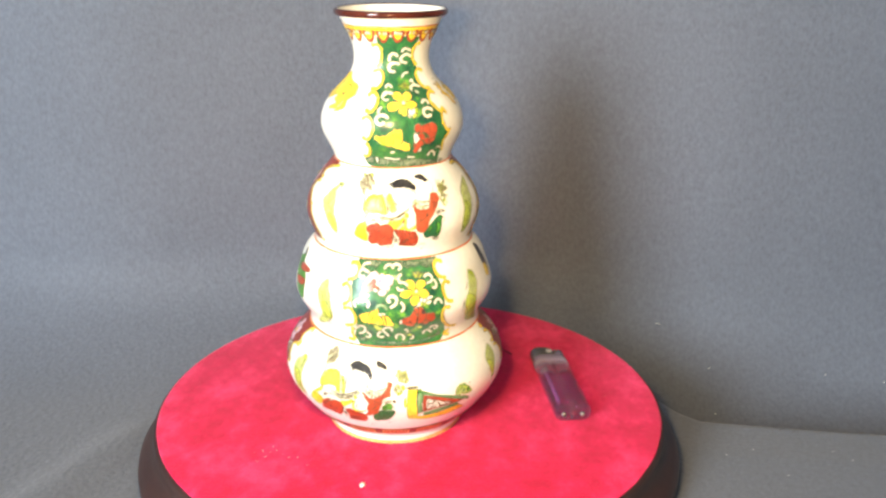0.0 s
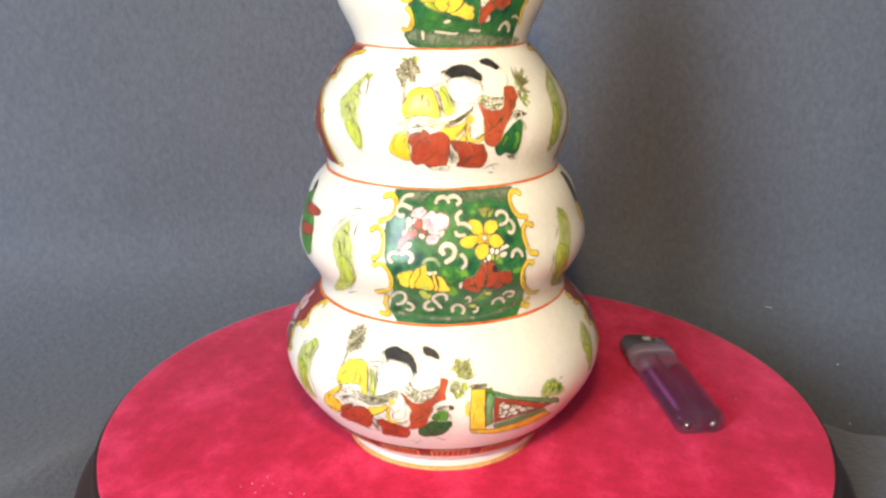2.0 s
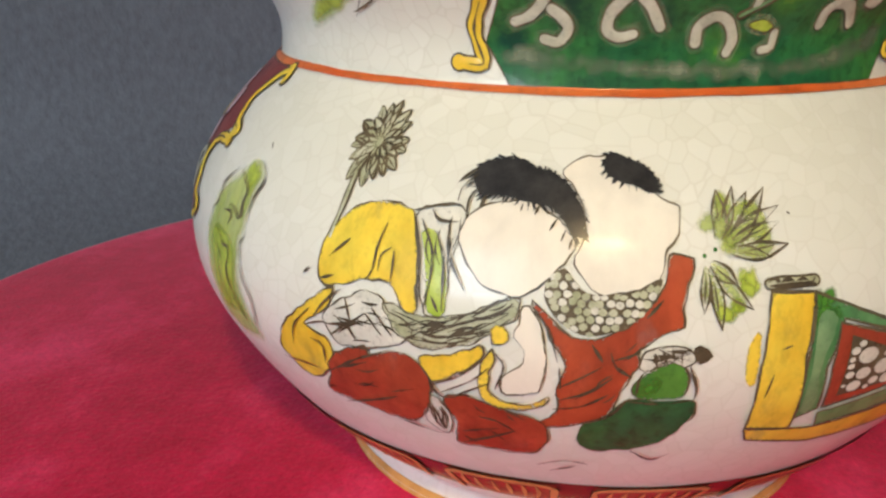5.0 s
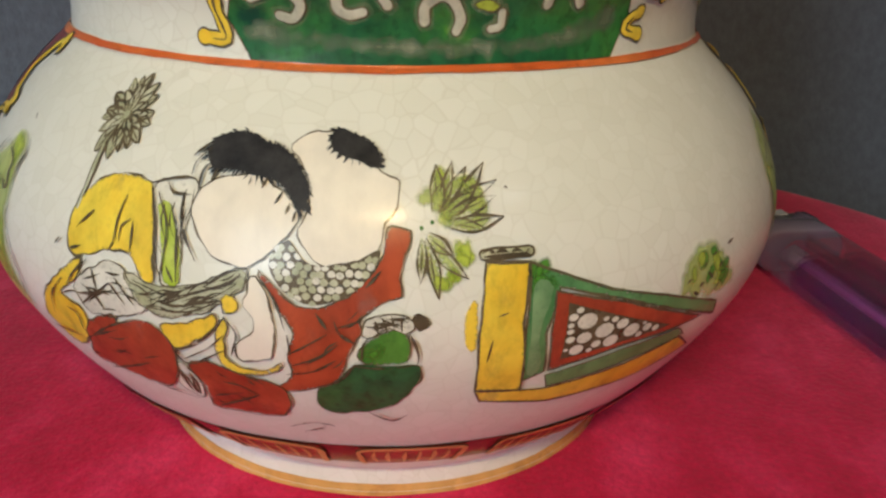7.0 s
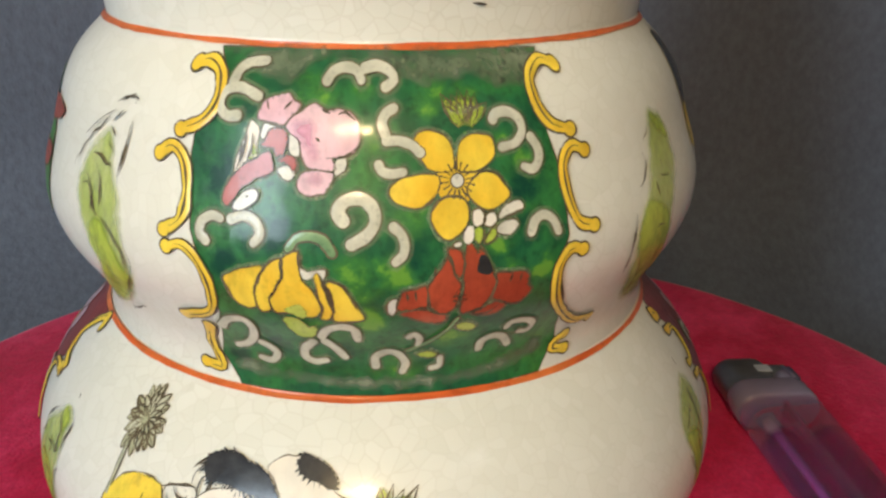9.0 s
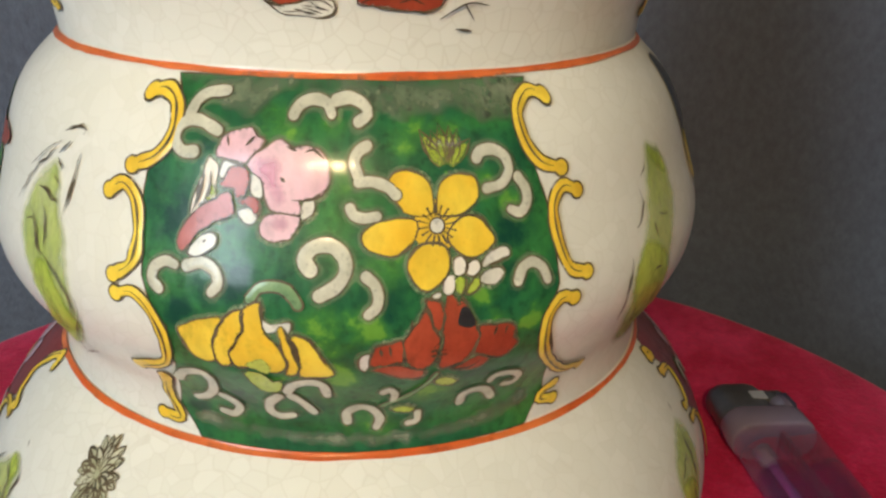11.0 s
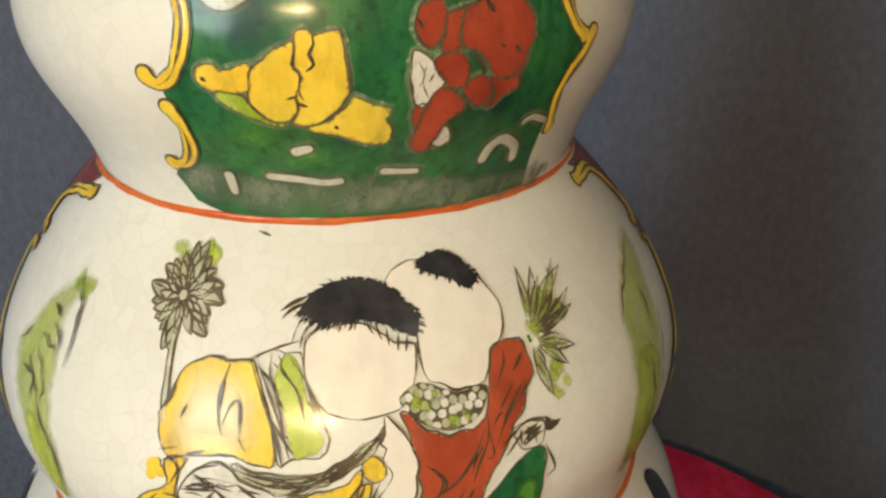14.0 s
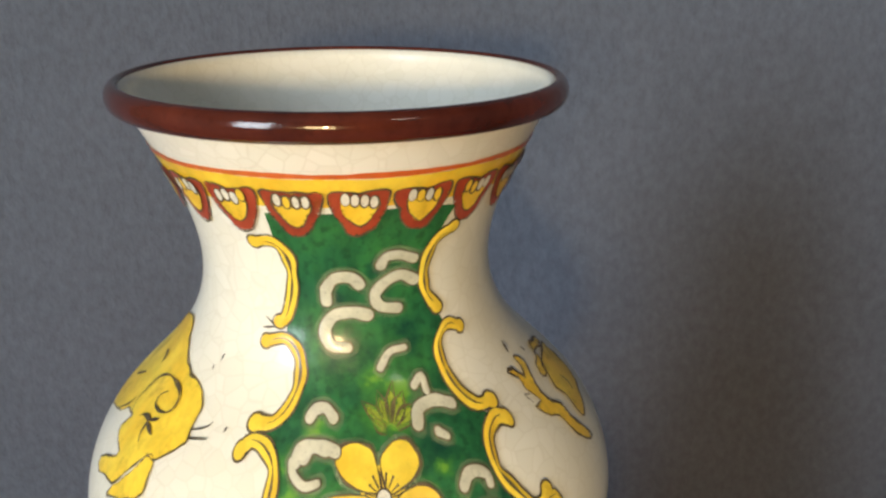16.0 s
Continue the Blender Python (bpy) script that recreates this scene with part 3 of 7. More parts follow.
def net(points, step):
    """A collar of pale rounded scales with brown lines between them."""
    r = mid_radius(points)
    outline = spline([flat(p, r) for p in points], True)
    bm = bmesh.new()
    fill(bm, outline, r, LIFT[2], 0)
    ob = part("painted_collar", bm, LINE, VASE)
    xs, ys = [p.x for p in outline], [p.y for p in outline]
    row, y = 0, min(ys)
    while y < max(ys):
        x = min(xs) + (step / 2 if row % 2 else 0)
        while x < max(xs):
            c = wobble(Vector((x, y, 0)), 0.5)
            ring = [c + Vector((math.cos(a) * 0.46, math.sin(a) * 0.42, 0)) * step * (0.9 + 0.2 * random.random()) for a in [i * math.pi / 4 for i in range(8)]]
            if inside(c, outline):
                ring = [p if inside(p, outline) else p.lerp(c, 0.6) for p in ring]
                bm = bmesh.new()
                fill(bm, ring, r, LIFT[2] + 0.08, 0)
                part("scale", bm, SAGE if random.random() < 0.6 else WHITE, ob)
            x += step
        row += 1
        y += step * 0.86
    return ob


def ink(strokes, width=0.3):
    """Free brush lines, each through a few points."""
    bm = bmesh.new()
    for points in strokes:
        r = mid_radius(points)
        ribbon(bm, spline([flat(p, r) for p in points], False, 0.5), width * 1.4, r, LIFT[3] + 0.05, 0, taper=True, vary=0.8)
    return tagged(part("brushwork", bm, INK, VASE), kind="stuff")


def dabs(name, mats, points, count, small=0.7, large=2.2, layer=1, lean=0.5):
    """Many small overlapping dabs of thin colour inside an outline."""
    r = mid_radius(points)
    outline = spline([flat(p, r) for p in points], True)
    xs, ys = [p.x for p in outline], [p.y for p in outline]
    bm = bmesh.new()
    soft = bm.verts.layers.float.new("body")
    made = tries = 0
    while made < count and tries < 900:
        tries += 1
        c = Vector((random.uniform(min(xs), max(xs)), random.uniform(min(ys), max(ys)), 0))
        if not inside(c, outline):
            continue
        a, b = random.uniform(small, (small + large) / 2), random.uniform(small, large)
        turn = Matrix.Rotation(random.gauss(0, lean), 3, "Z")
        shape = [c + turn @ Vector((a * math.cos(v), b * math.sin(v), 0)) * random.uniform(0.7, 1.15) for v in [i * math.pi / 4.5 for i in range(9)]]
        fill(bm, spline(shape, True, 0.6), r, LIFT[layer] + 0.003 * made, random.randrange(len(mats)), 0.7, soft)
        made += 1
    return tagged(part(name, bm, list(mats), VASE), kind="stuff")


def soft_patch(name, mat, points, layer=1, spread=1.0, edge=1.0):
    """One patch of thin colour that runs out at its edge."""
    r = mid_radius(points)
    bm = bmesh.new()
    soft = bm.verts.layers.float.new("body")
    fill(bm, [wobble(p, spread) for p in spline([flat(p, r) for p in points], True)], r, LIFT[layer], 0, min(edge, 1.0), soft, edge)
    return part(name, bm, mat, VASE)


def blades(base, tips, mat=WASH, wide=1.1):
    """Pointed leaves from one foot to their tips, each with its two brush lines."""
    r = radius(base[1])
    c = flat(base, r)
    bm = bmesh.new()
    fill(bm, [c + Vector((math.cos(a), math.sin(a), 0)) * 0.25 for a in [i * math.pi / 5 for i in range(10)]], r, LIFT[1] - 0.08, 0)
    ob = part("painted_tuft", bm, LEAF, VASE)
    lines = bmesh.new()
    for i, tip in enumerate(tips):
        t = flat(tip, r)
        d = t - c
        s = Vector((-d.y, d.x, 0)).normalized() * wide * random.uniform(0.7, 1.2)
        bow = Vector((-d.y, d.x, 0)) * random.uniform(-0.06, 0.06)
        left = [c + d * 0.22 + s * 0.35 + bow, c + d * 0.6 + s * 0.8 + bow, t]
        right = [c + d * 0.22 - s * 0.35 + bow, c + d * 0.6 - s * 0.8 + bow, t]
        lift = LIFT[1] + 0.012 * i
        bm = bmesh.new()
        soft = bm.verts.layers.float.new("body")
        fill(bm, spline([c + d * 0.12, left[1], c + d * random.uniform(0.8, 0.95), right[1]], True, 0.6), r, lift, 0, 0.6, soft)
        part("leaf", bm, mat, ob)
        for line in (left, right):
            ribbon(lines, spline(line, False, 0.5), 0.3, r, lift + 0.05, 0, taper=True)
        if random.random() < 0.6:
            ribbon(lines, spline([c + d * 0.35 + bow, c + d * 0.8], False, 0.5), 0.22, r, lift + 0.05, 0, taper=True)
    tagged(part("brushwork", lines, LINE, ob), kind="stuff")
    return ob


def cells(points, count, size=1.0):
    """A dark field filled with pale rounded cells that grow smaller towards its tip."""
    r = mid_radius(points)
    corners = [flat(p, r) for p in points]
    outline = straight(corners)
    bm = bmesh.new()
    fill(bm, outline, r, LIFT[3], 0)
    ob = part("painted_lattice", bm, LINE, VASE)
    xs, ys = [p.x for p in outline], [p.y for p in outline]
    placed = []
    tries = 0
    while len(placed) < count and tries < 4000:
        tries += 1
        k = size * (1 - 0.72 * tries / 4000) * random.uniform(0.8, 1.15)
        p = Vector((random.uniform(min(xs), max(xs)), random.uniform(min(ys), max(ys)), 0))
        ring = [p + Vector((1.35 * k * math.cos(a), k * math.sin(a), 0)) for a in [i * math.pi / 5 for i in range(10)]]
        if all(inside(q, outline) for q in ring) and all((Vector(((p - q).x / 1.35, (p - q).y, 0))).length > (k + m) * 0.98 for q, m in placed):
            placed.append((p, k))
            bm = bmesh.new()
            fill(bm, [p + (q - p) * 0.9 for q in ring], r, LIFT[3] + 0.1, 0)
            part("cell", bm, WHITE, ob)
    return ob


def flower(centre, petals):
    """A five-petalled yellow flower with a ring of stamens."""
    r = radius(centre[1])
    c = flat(centre, r)
    ring = [c + Vector((math.cos(a), math.sin(a), 0)) for a in [i * math.pi / 8 for i in range(16)]]
    bm = bmesh.new()
    fill(bm, [c + (p - c) * 0.85 for p in ring], r, LIFT[2] + 0.16, 0)
    ob = part("painted_flower", bm, WHITE, VASE)
    bm = bmesh.new()
    fill(bm, [wobble(c + (p - c) * 3.1, 0.4) for p in ring], r, LIFT[2] - 0.02, 0)
    part("flower_heart", bm, YELLOW, ob)
    for k, petal in enumerate(petals):
        outline = [wobble(p, 0.15) for p in spline([flat(p, r) for p in petal], True)]
        bm = bmesh.new()
        fill(bm, outline, r, LIFT[2] + 0.004 * k, 0)
        part("petal", bm, YELLOW, ob)
        halo(outline, r, 0.6, ob)
        bm = bmesh.new()
        ribbon(bm, outline, 0.3, r, LIFT[2] + 0.06, 0, closed=True)
        part("outline", bm, LINE, ob)
    bm = bmesh.new()
    for i in range(16):
        a = i * math.pi / 8 + 0.1
        u = Vector((math.cos(a), math.sin(a), 0))
        far = 2.3 + 0.5 * noise.noise(u * 3)
        ribbon(bm, [c + u * 1.2, c + u * 1.7, c + u * far], 0.24, r, LIFT[2] + 0.1, 0)
        fill(bm, [c + u * far + (p - c) * 0.17 for p in ring[::2]], r, LIFT[2] + 0.11, 0)
    fill(bm, [c + (p - c) * 1.1 for p in ring], r, LIFT[2] + 0.12, 0)
    tagged(part("stamen_ring", bm, LINE, ob), kind="stuff")
    return ob


def tuft(centre, size, count, lo, hi, mat=SAGE, slim=0.3):
    """A tuft of pointed leaves spread from lo to hi degrees round its middle."""
    r = radius(centre[1])
    c = flat(centre, r)
    bm = bmesh.new()
    fill(bm, [c + Vector((math.cos(a), math.sin(a), 0)) * 0.5 for a in [i * math.pi / 5 for i in range(10)]], r, LIFT[1] + 0.3, 0)
    ob = part("painted_tuft", bm, mat, VASE)
    lines = bmesh.new()
    for ring, reach in ((0, 1.0), (1, 0.74), (2, 0.46)):
        k = max(3, count - 2 * ring)
        for i in range(k):
            a = radians(lo + (hi - lo) * (i + 0.5 * ring + 0.25) / k + random.uniform(-7, 7))
            u = Vector((math.cos(a), math.sin(a), 0)) * size * reach * random.uniform(0.8, 1.1)
            s = Vector((-u.y, u.x, 0)) * slim
            bow = s * random.uniform(-0.3, 0.3)
            outline = spline([c + u * 0.15, c + u * 0.6 + s * 0.5 + bow, c + u, c + u * 0.6 - s * 0.5 + bow], True, 0.5)
            bm = bmesh.new()
            fill(bm, outline, r, LIFT[1] + 0.06 * ring + 0.004 * i, 0)
            part("leaf", bm, mat, ob)
            ribbon(lines, outline, 0.3, r, LIFT[1] + 0.04 + 0.06 * ring + 0.004 * i, 0, closed=True)
            if ring == 0:
                ribbon(lines, [c + u * 0.5, c + u * 0.75, c + u * 0.95], 0.22, r, LIFT[1] + 0.05 + 0.004 * i, 0, taper=True)
    tagged(part("brushwork", lines, LINE, ob), kind="stuff")
    return ob


def tree(washes, strokes):
    """A slim tree of thin lime washes, the first pale, with loose grey-brown brush lines over them."""
    r = mid_radius(washes[0])
    bm = bmesh.new()
    soft = bm.verts.layers.float.new("body")
    for i, points in enumerate(washes):
        outline = [wobble(p, 0.4) for p in spline([flat(p, r) for p in points], True)]
        fill(bm, outline, r, LIFT[1] + 0.03 * i, min(i, 1), 0.7, soft, 1.7 if i == 0 else 1.2)
    ob = tagged(part("painted_tree", bm, [WASH, LIMEWASH], VASE), kind="stuff")
    lines = bmesh.new()
    for points in strokes:
        path = [wobble(p, 0.5) for p in spline([flat(p, r) for p in points], False, 0.5)]
        ribbon(lines, path, 0.3, r, LIFT[2], 0, taper=True)
        if len(path) > 6:
            ribbon(lines, [p + Vector((0.4, 0.25, 0)) for p in path[2:-1]], 0.2, r, LIFT[2], 0, taper=True)
    tagged(part("brushwork", lines, LINE, ob), kind="stuff")
    return ob


def ring_band(name, mat, z0, z1, lift, label=""):
    """A painted band right round the vase."""
    bm = bmesh.new()
    rings = []
    k = max(3, int((z1 - z0) / 0.8))
    for j in range(k + 1):
        rings.append([])
        for i in range(240):
            a = 360 * i / 240
            u = Vector((math.sin(radians(a)) * 4, math.cos(radians(a)) * 4, z0))
            z = z0 + (z1 - z0) * j / k + 0.20 * noise.noise(u + Vector((0, 0, (j // 2) * 3))) + 0.10 * noise.noise(u * 4 + Vector((0, 0, j // 2)))
            p = on_vase(a, z, lift)
            rings[-1].append(bm.verts.new(p))
    for a, b in zip(rings, rings[1:]):
        for i in range(240):
            j = (i + 1) % 240
            bm.faces.new((a[i], a[j], b[j], b[i]))
    return part(name, bm, mat, VASE, label)


# ---- room ----
ROOM = (-1.9, -2.2, -0.79, 1.9, 0.75, 1.75)


def room():
    x0, y0, z0, x1, y1, z1 = ROOM
    t = 0.12
    walls = (("floor", FLOORING, (x0 - t, y0 - t, z0 - t, x1 + t, y1 + t, z0), "plain grey concrete floor of the room"),
             ("ceiling", PLASTER, (x0 - t, y0 - t, z1, x1 + t, y1 + t, z1 + t), "plain beige painted ceiling of the room"),
             ("wall_north", PLASTER, (x0, y1, z0, x1, y1 + t, z1), "plain beige wall behind the grey backdrop"),
             ("wall_east", PLASTER, (x1, y0 - t, z0, x1 + t, y1 + t, z1), "plain beige painted side wall"),
             ("wall_west", PLASTER, (x0 - t, y0 - t, z0, x0, y1 + t, z1), "plain beige painted side wall"))
    for name, mat, b, label in walls:
        bm = bmesh.new()
        box(bm, *b)
        tagged(mesh_object(name, bm, mat, False), label, name.split("_")[0], kind="structure")
    bm = bmesh.new()
    wx0, wx1, wz0, wz1 = -1.43, -0.67, 0.18, 1.4
    for b in ((x0, wx0, z0, z1), (wx1, x1, z0, z1), (wx0, wx1, z0, wz0), (wx0, wx1, wz1, z1)):
        box(bm, b[0], y0 - t, b[2], b[1], y0, b[3])
    tagged(mesh_object("wall_south", bm, PLASTER, False), "beige wall with a wide window opening in it", "wall", kind="structure")
    frame_ob = tagged(new("window_1"), "white wooden window frame set in the plaster wall", "window", kind="structure")
    bm = bmesh.new()
    for b in ((wx0, wx0 + 0.05, wz0, wz1), (wx1 - 0.05, wx1, wz0, wz1), (wx0 + 0.05, wx1 - 0.05, wz0, wz0 + 0.05), (wx0 + 0.05, wx1 - 0.05, wz1 - 0.05, wz1)):
        box(bm, b[0], y0 - 0.09, b[2], b[1], y0 - 0.03, b[3])
    part("window_frame", bm, WOODFRAME, frame_ob, smooth=False)


room()

# ---- backdrop: one grey cloth over the table and up the wall ----
TABLE_Z = -0.035


def ease(t):
    t = min(max(t, 0.0), 1.0)
    return t * t * (3 - 2 * t)


def backdrop():
    bm = bmesh.new()
    xs = [-1.15 + 2.3 * i / 150 for i in range(151)]
    rows = []
    for x in xs:
        left = ease((0.02 - x) / 0.34)
        right = ease((x - 0.10) / 0.12)
        y_wall = 0.225 - 0.07 * left + 0.03 * ease((x - 0.3) / 0.5)
        y_edge = y_wall - 0.075 - 0.068 * right
        bend = 0.06
        line = []
        for i in range(46):
            line.append((-0.75 + (y_edge - bend + 0.75) * i / 45, TABLE_Z))
        # from the table's edge into the trough, then up the wall
        for i in range(1, 31):
            t = i / 30
            a = t * math.pi / 2
            sweep = (y_edge - bend + (y_wall - y_edge + bend) * math.sin(a), TABLE_Z + 0.075 * (1 - math.cos(a)))
            if t < 0.35:
                drop = (y_edge - bend + bend * t / 0.35, TABLE_Z - 0.004 * ease(t / 0.35))
            elif t < 0.6:
                drop = (y_edge + 0.018 * ease((t - 0.35) / 0.25), TABLE_Z - 0.004 - 0.07 * ease((t - 0.35) / 0.25))
            else:
                k = (t - 0.6) / 0.4
                drop = (y_edge + 0.018 + (y_wall - y_edge - 0.018) * math.sin(k * math.pi / 2), TABLE_Z - 0.074 + 0.149 * (1 - math.cos(k * math.pi / 2)))
            line.append(tuple(s + (d - s) * right for s, d in zip(sweep, drop)))
        for i in range(1, 61):
            t = i / 60
            line.append((y_wall + 0.05 * t * t, TABLE_Z + 0.075 + 0.95 * t))
        row = []
        for i, (y, z) in enumerate(line):
            p = Vector((x * 2.2, y * 2.2, z * 2.2))
            d = 0.006 * noise.noise(p * 1.3) + 0.002 * noise.noise(p * 5)
            k = 1.0 if i > 50 else 0.35
            # the slack fold that runs towards the turntable on the cloth's near side
            s = ((x + 0.185) * 0.957 - (y - 0.006) * 0.29)
            fold = 0.007 * math.exp(-(s / 0.014) ** 2) * ease((0.03 - y) / 0.04) * ease((-0.12 - x) / 0.05) if i < 60 else 0
            row.append(bm.verts.new((x, y - d * k * (1 if i > 60 else 0.2), z + (d * 0.25 * k if i < 76 else 0) + fold)))
        rows.append(row)
    for a, b in zip(rows, rows[1:]):
        for i in range(len(a) - 1):
            bm.faces.new((a[i], b[i], b[i + 1], a[i + 1]))
    ob = mesh_object("backdrop", bm, CLOTH)
    sol = ob.modifiers.new("thickness", "SOLIDIFY")
    sol.thickness, sol.offset = 0.0015, -1
    return tagged(ob, "dark grey suede-like cloth draped over the table and up the wall", "backdrop", kind="structure")


backdrop()


def table():
    ob = tagged(new("table"), "plain wooden table hidden under the grey cloth", "table")
    bm = bmesh.new()
    box(bm, -1.1, -0.74, TABLE_Z - 0.045, 1.1, 0.04, TABLE_Z - 0.009)
    part("tabletop", bm, LACQUER, ob, smooth=False)
    for x in (-1.05, 1.05):
        for y in (-0.7, 0.0):
            bm = bmesh.new()
            box(bm, x - 0.03, y - 0.03, ROOM[2], x + 0.03, y + 0.03, TABLE_Z - 0.045)
            part("leg", bm, LACQUER, ob, smooth=False)


table()


# ---- turntable ----
TT = (0.0075, 0.0177, 0.1693)


def turntable():
    cx, cy, r = TT
    ob = tagged(new("turntable"), "round dark lacquered turntable with a red velvet top", "turntable")
    ob.location = (cx, cy, TABLE_Z)
    h = -TABLE_Z
    bm = bmesh.new()
    prof = [(0.001, 0.001), (r + 0.0128, 0.001), (r + 0.0138, 0.004), (r + 0.0138, 0.009), (r + 0.013, 0.0125), (r + 0.0095, 0.0155), (r + 0.006, 0.018), (r + 0.003, 0.0215),
            (r + 0.0022, 0.026), (r + 0.0022, h - 0.0025), (r + 0.0012, h - 0.0012), (r - 0.003, h - 0.001), (0.001, h - 0.001)]
    revolve(bm, prof, 192, closed=True)
    part("base", bm, LACQUER, ob, "dark brown lacquered moulded base")
    bm = bmesh.new()
    prof = [(0.0005, h - 0.0008)]
    top = [(r - 0.0006, h - 0.0008), (r, h - 0.0004), (r - 0.0004, h - 0.0001), (r - 0.0015, h)]
    rings = revolve(bm, top + [(r * (1 - i / 24) * 0.99, h) for i in range(1, 24)], 192)
    bm.faces.new(rings[-1])
    for v in bm.verts:
        if math.hypot(v.co.x, v.co.y) > r - 0.001:
            a = math.atan2(v.co.y, v.co.x)
            s = 1 + 0.0022 * noise.noise(Vector((math.cos(a) * 9, math.sin(a) * 9, 0)))
            v.co.x *= s
            v.co.y *= s
    part("velvet_top", bm, FELT, ob, "crushed red velvet disc")
    return ob


turntable()


# ---- vase ----
VASE = tagged(new("vase"), "cream crackle-glazed four-tiered gourd vase painted with enamel panels", "vase")


def vase_body():
    """Outer wall, rolled lip and inner wall, turned as one shell."""
    outer = []
    z = 0.0
    outer.append((FOOT_R - 1.5, 0.0))
    outer += [(FOOT_R - 0.4, 0.15), (FOOT_R, 0.8)]
    z = 1.4
    while z < Z_FOOT:
        outer.append((radius(z), z))
        z += 0.7
    for lo, hi, f in TIERS:
        k = int((hi - lo) / 0.8)
        for i in range(k + 1):
            t = i / k
            if t == 0 and lo > Z_FOOT:
                outer.append((f(lo) - 0.05, lo + 0.02))
            else:
                outer.append((f(lo + (hi - lo) * t), lo + (hi - lo) * t))
    top_r, top_z = outer[-1]
    outer.append((top_r + 0.2, top_z + 1.2))
    inner = [(top_r - 0.1, top_z + 1.75), (top_r - 0.75, top_z + 1.6), (top_r - 1.0, top_z + 0.6)]
    for i in range(60):
        zz = top_z - 0.4 - (top_z - 150) * i / 59
        inner.append((radius(zz) - 1.0 - 2.3 * min(1, i / 12), zz))
    inner.append((1.0, 149))
    bm = bmesh.new()
    rings = revolve(bm, [(r / 1000, z / 1000) for r, z in outer + inner], 288)
    bm.faces.new(rings[0][::-1])
    bm.faces.new(rings[-1])
    part("body", bm, GLAZE, VASE, "cream-white crackled glaze body")
    # rolled brown lip
    bm = bmesh.new()
    prof = [(top_r + 0.35 + (1.5 if math.cos(a) > 0 else 0.9) * math.cos(a), top_z + 0.25 + 1.95 * math.sin(a)) for a in [i * math.pi / 10 for i in range(20)]]
    revolve(bm, [(r / 1000, z / 1000) for r, z in prof], 240, closed=True)
    part("lip", bm, RIMBROWN, VASE, "glossy dark brown rolled lip")


vase_body()
ring_band("crease_line", ORANGE, C43 - 0.7, C43 + 0.35, 0.3, "orange painted line in the crease")
ring_band("crease_line", ORANGE, C32 - 0.6, C32 + 0.35, 0.22, "orange painted line in the crease")
ring_band("crease_line", ORANGE, C21 - 0.55, C21 + 0.35, 0.22, "orange painted line in the crease")
ring_band("foot_line", OCHRE, 0.1, 2.2, 0.1, "ochre painted line round the foot")
ring_band("foot_band", FOOTRED, FOOT_BAND[0], FOOT_BAND[1], 0.1, "dark red painted band above the foot")
ring_band("neck_line", ORANGE, OLZ - 0.35, OLZ + 0.35, 0.2, "thin orange line under the lip")
ring_band("neck_band", YELLOW, OLZ - 4.7, OLZ - 0.5, 0.12, "yellow painted band under the lip")


def foot_panel(a):
    """A red field in a loose ochre frame on the band above the foot."""
    lo, hi = FOOT_BAND
    h = hi - lo
    w = FOOT_STEP * 0.39
    patch("foot_panel", RED, [(a - w, lo + 0.4), (a - w * 0.98, hi - 0.3), (a, hi - 0.1), (a + w * 0.98, hi - 0.3), (a + w, lo + 0.4), (a, lo + 0.3)], 1, 0.0, True)
    stroke("foot_panel_frame", OCHRE, [(a - w * 0.9, lo + h * 0.1), (a - w * 0.93, lo + h * 0.5), (a - w * 0.86, hi - h * 0.16), (a, hi - h * 0.1), (a + w * 0.86, hi - h * 0.16), (a + w * 0.93, lo + h * 0.5), (a + w * 0.9, lo + h * 0.1)], 1.1, 2, 0.14, 0.05)
    for d in (-0.66, -0.42, -0.12, 0.14, 0.4, 0.64):
        stroke("foot_stroke", OCHRE, [(a + d * w, hi - h * 0.2), (a + d * w * 1.05, lo + h * 0.5), (a + d * w * 0.95, lo + h * 0.2)], 0.8, 2, 0.0, 0.04, 0, True)


for i in range(-4, 5):
    foot_panel(FOOT_FIRST + FOOT_STEP * i)
# ---- pools of deeper and of lime green in the green enamel ----
pools(GREEN, [(-6.3, 118.5, 4.0), (-10, 109.5, 6.0), (-2.4, 101.2, 6.0), (14.5, 100.9, 2.9), (17.6, 100.4, 3.8), (33, 107.5, 4.7), (31.9, 101, 3.8), (-11.2, 78.5, 4.3), (15.1, 108.3, 2.9), (7.1, 114.2, 4.3), (28.7, 87.2, 4.0), (6.7, 81, 3.4), (-3.2, 81.4, 3.8), (-8, 96.5, 3.4), (4.9, 201.3, 4.8), (34.5, 217.3, 4.0), (37.1, 205.4, 4.8), (43.8, 203.4, 4.4), (41, 191.8, 4.8), (18.2, 187.6, 4.0), (33.1, 204.5, 3.2), (3.8, 207.7, 3.2), (12.4, 228.1, 5.6), (9.3, 235.6, 3.2), (24.1, 240.3, 2.4), (34, 230.5, 3.2)], DEEP_TONE)
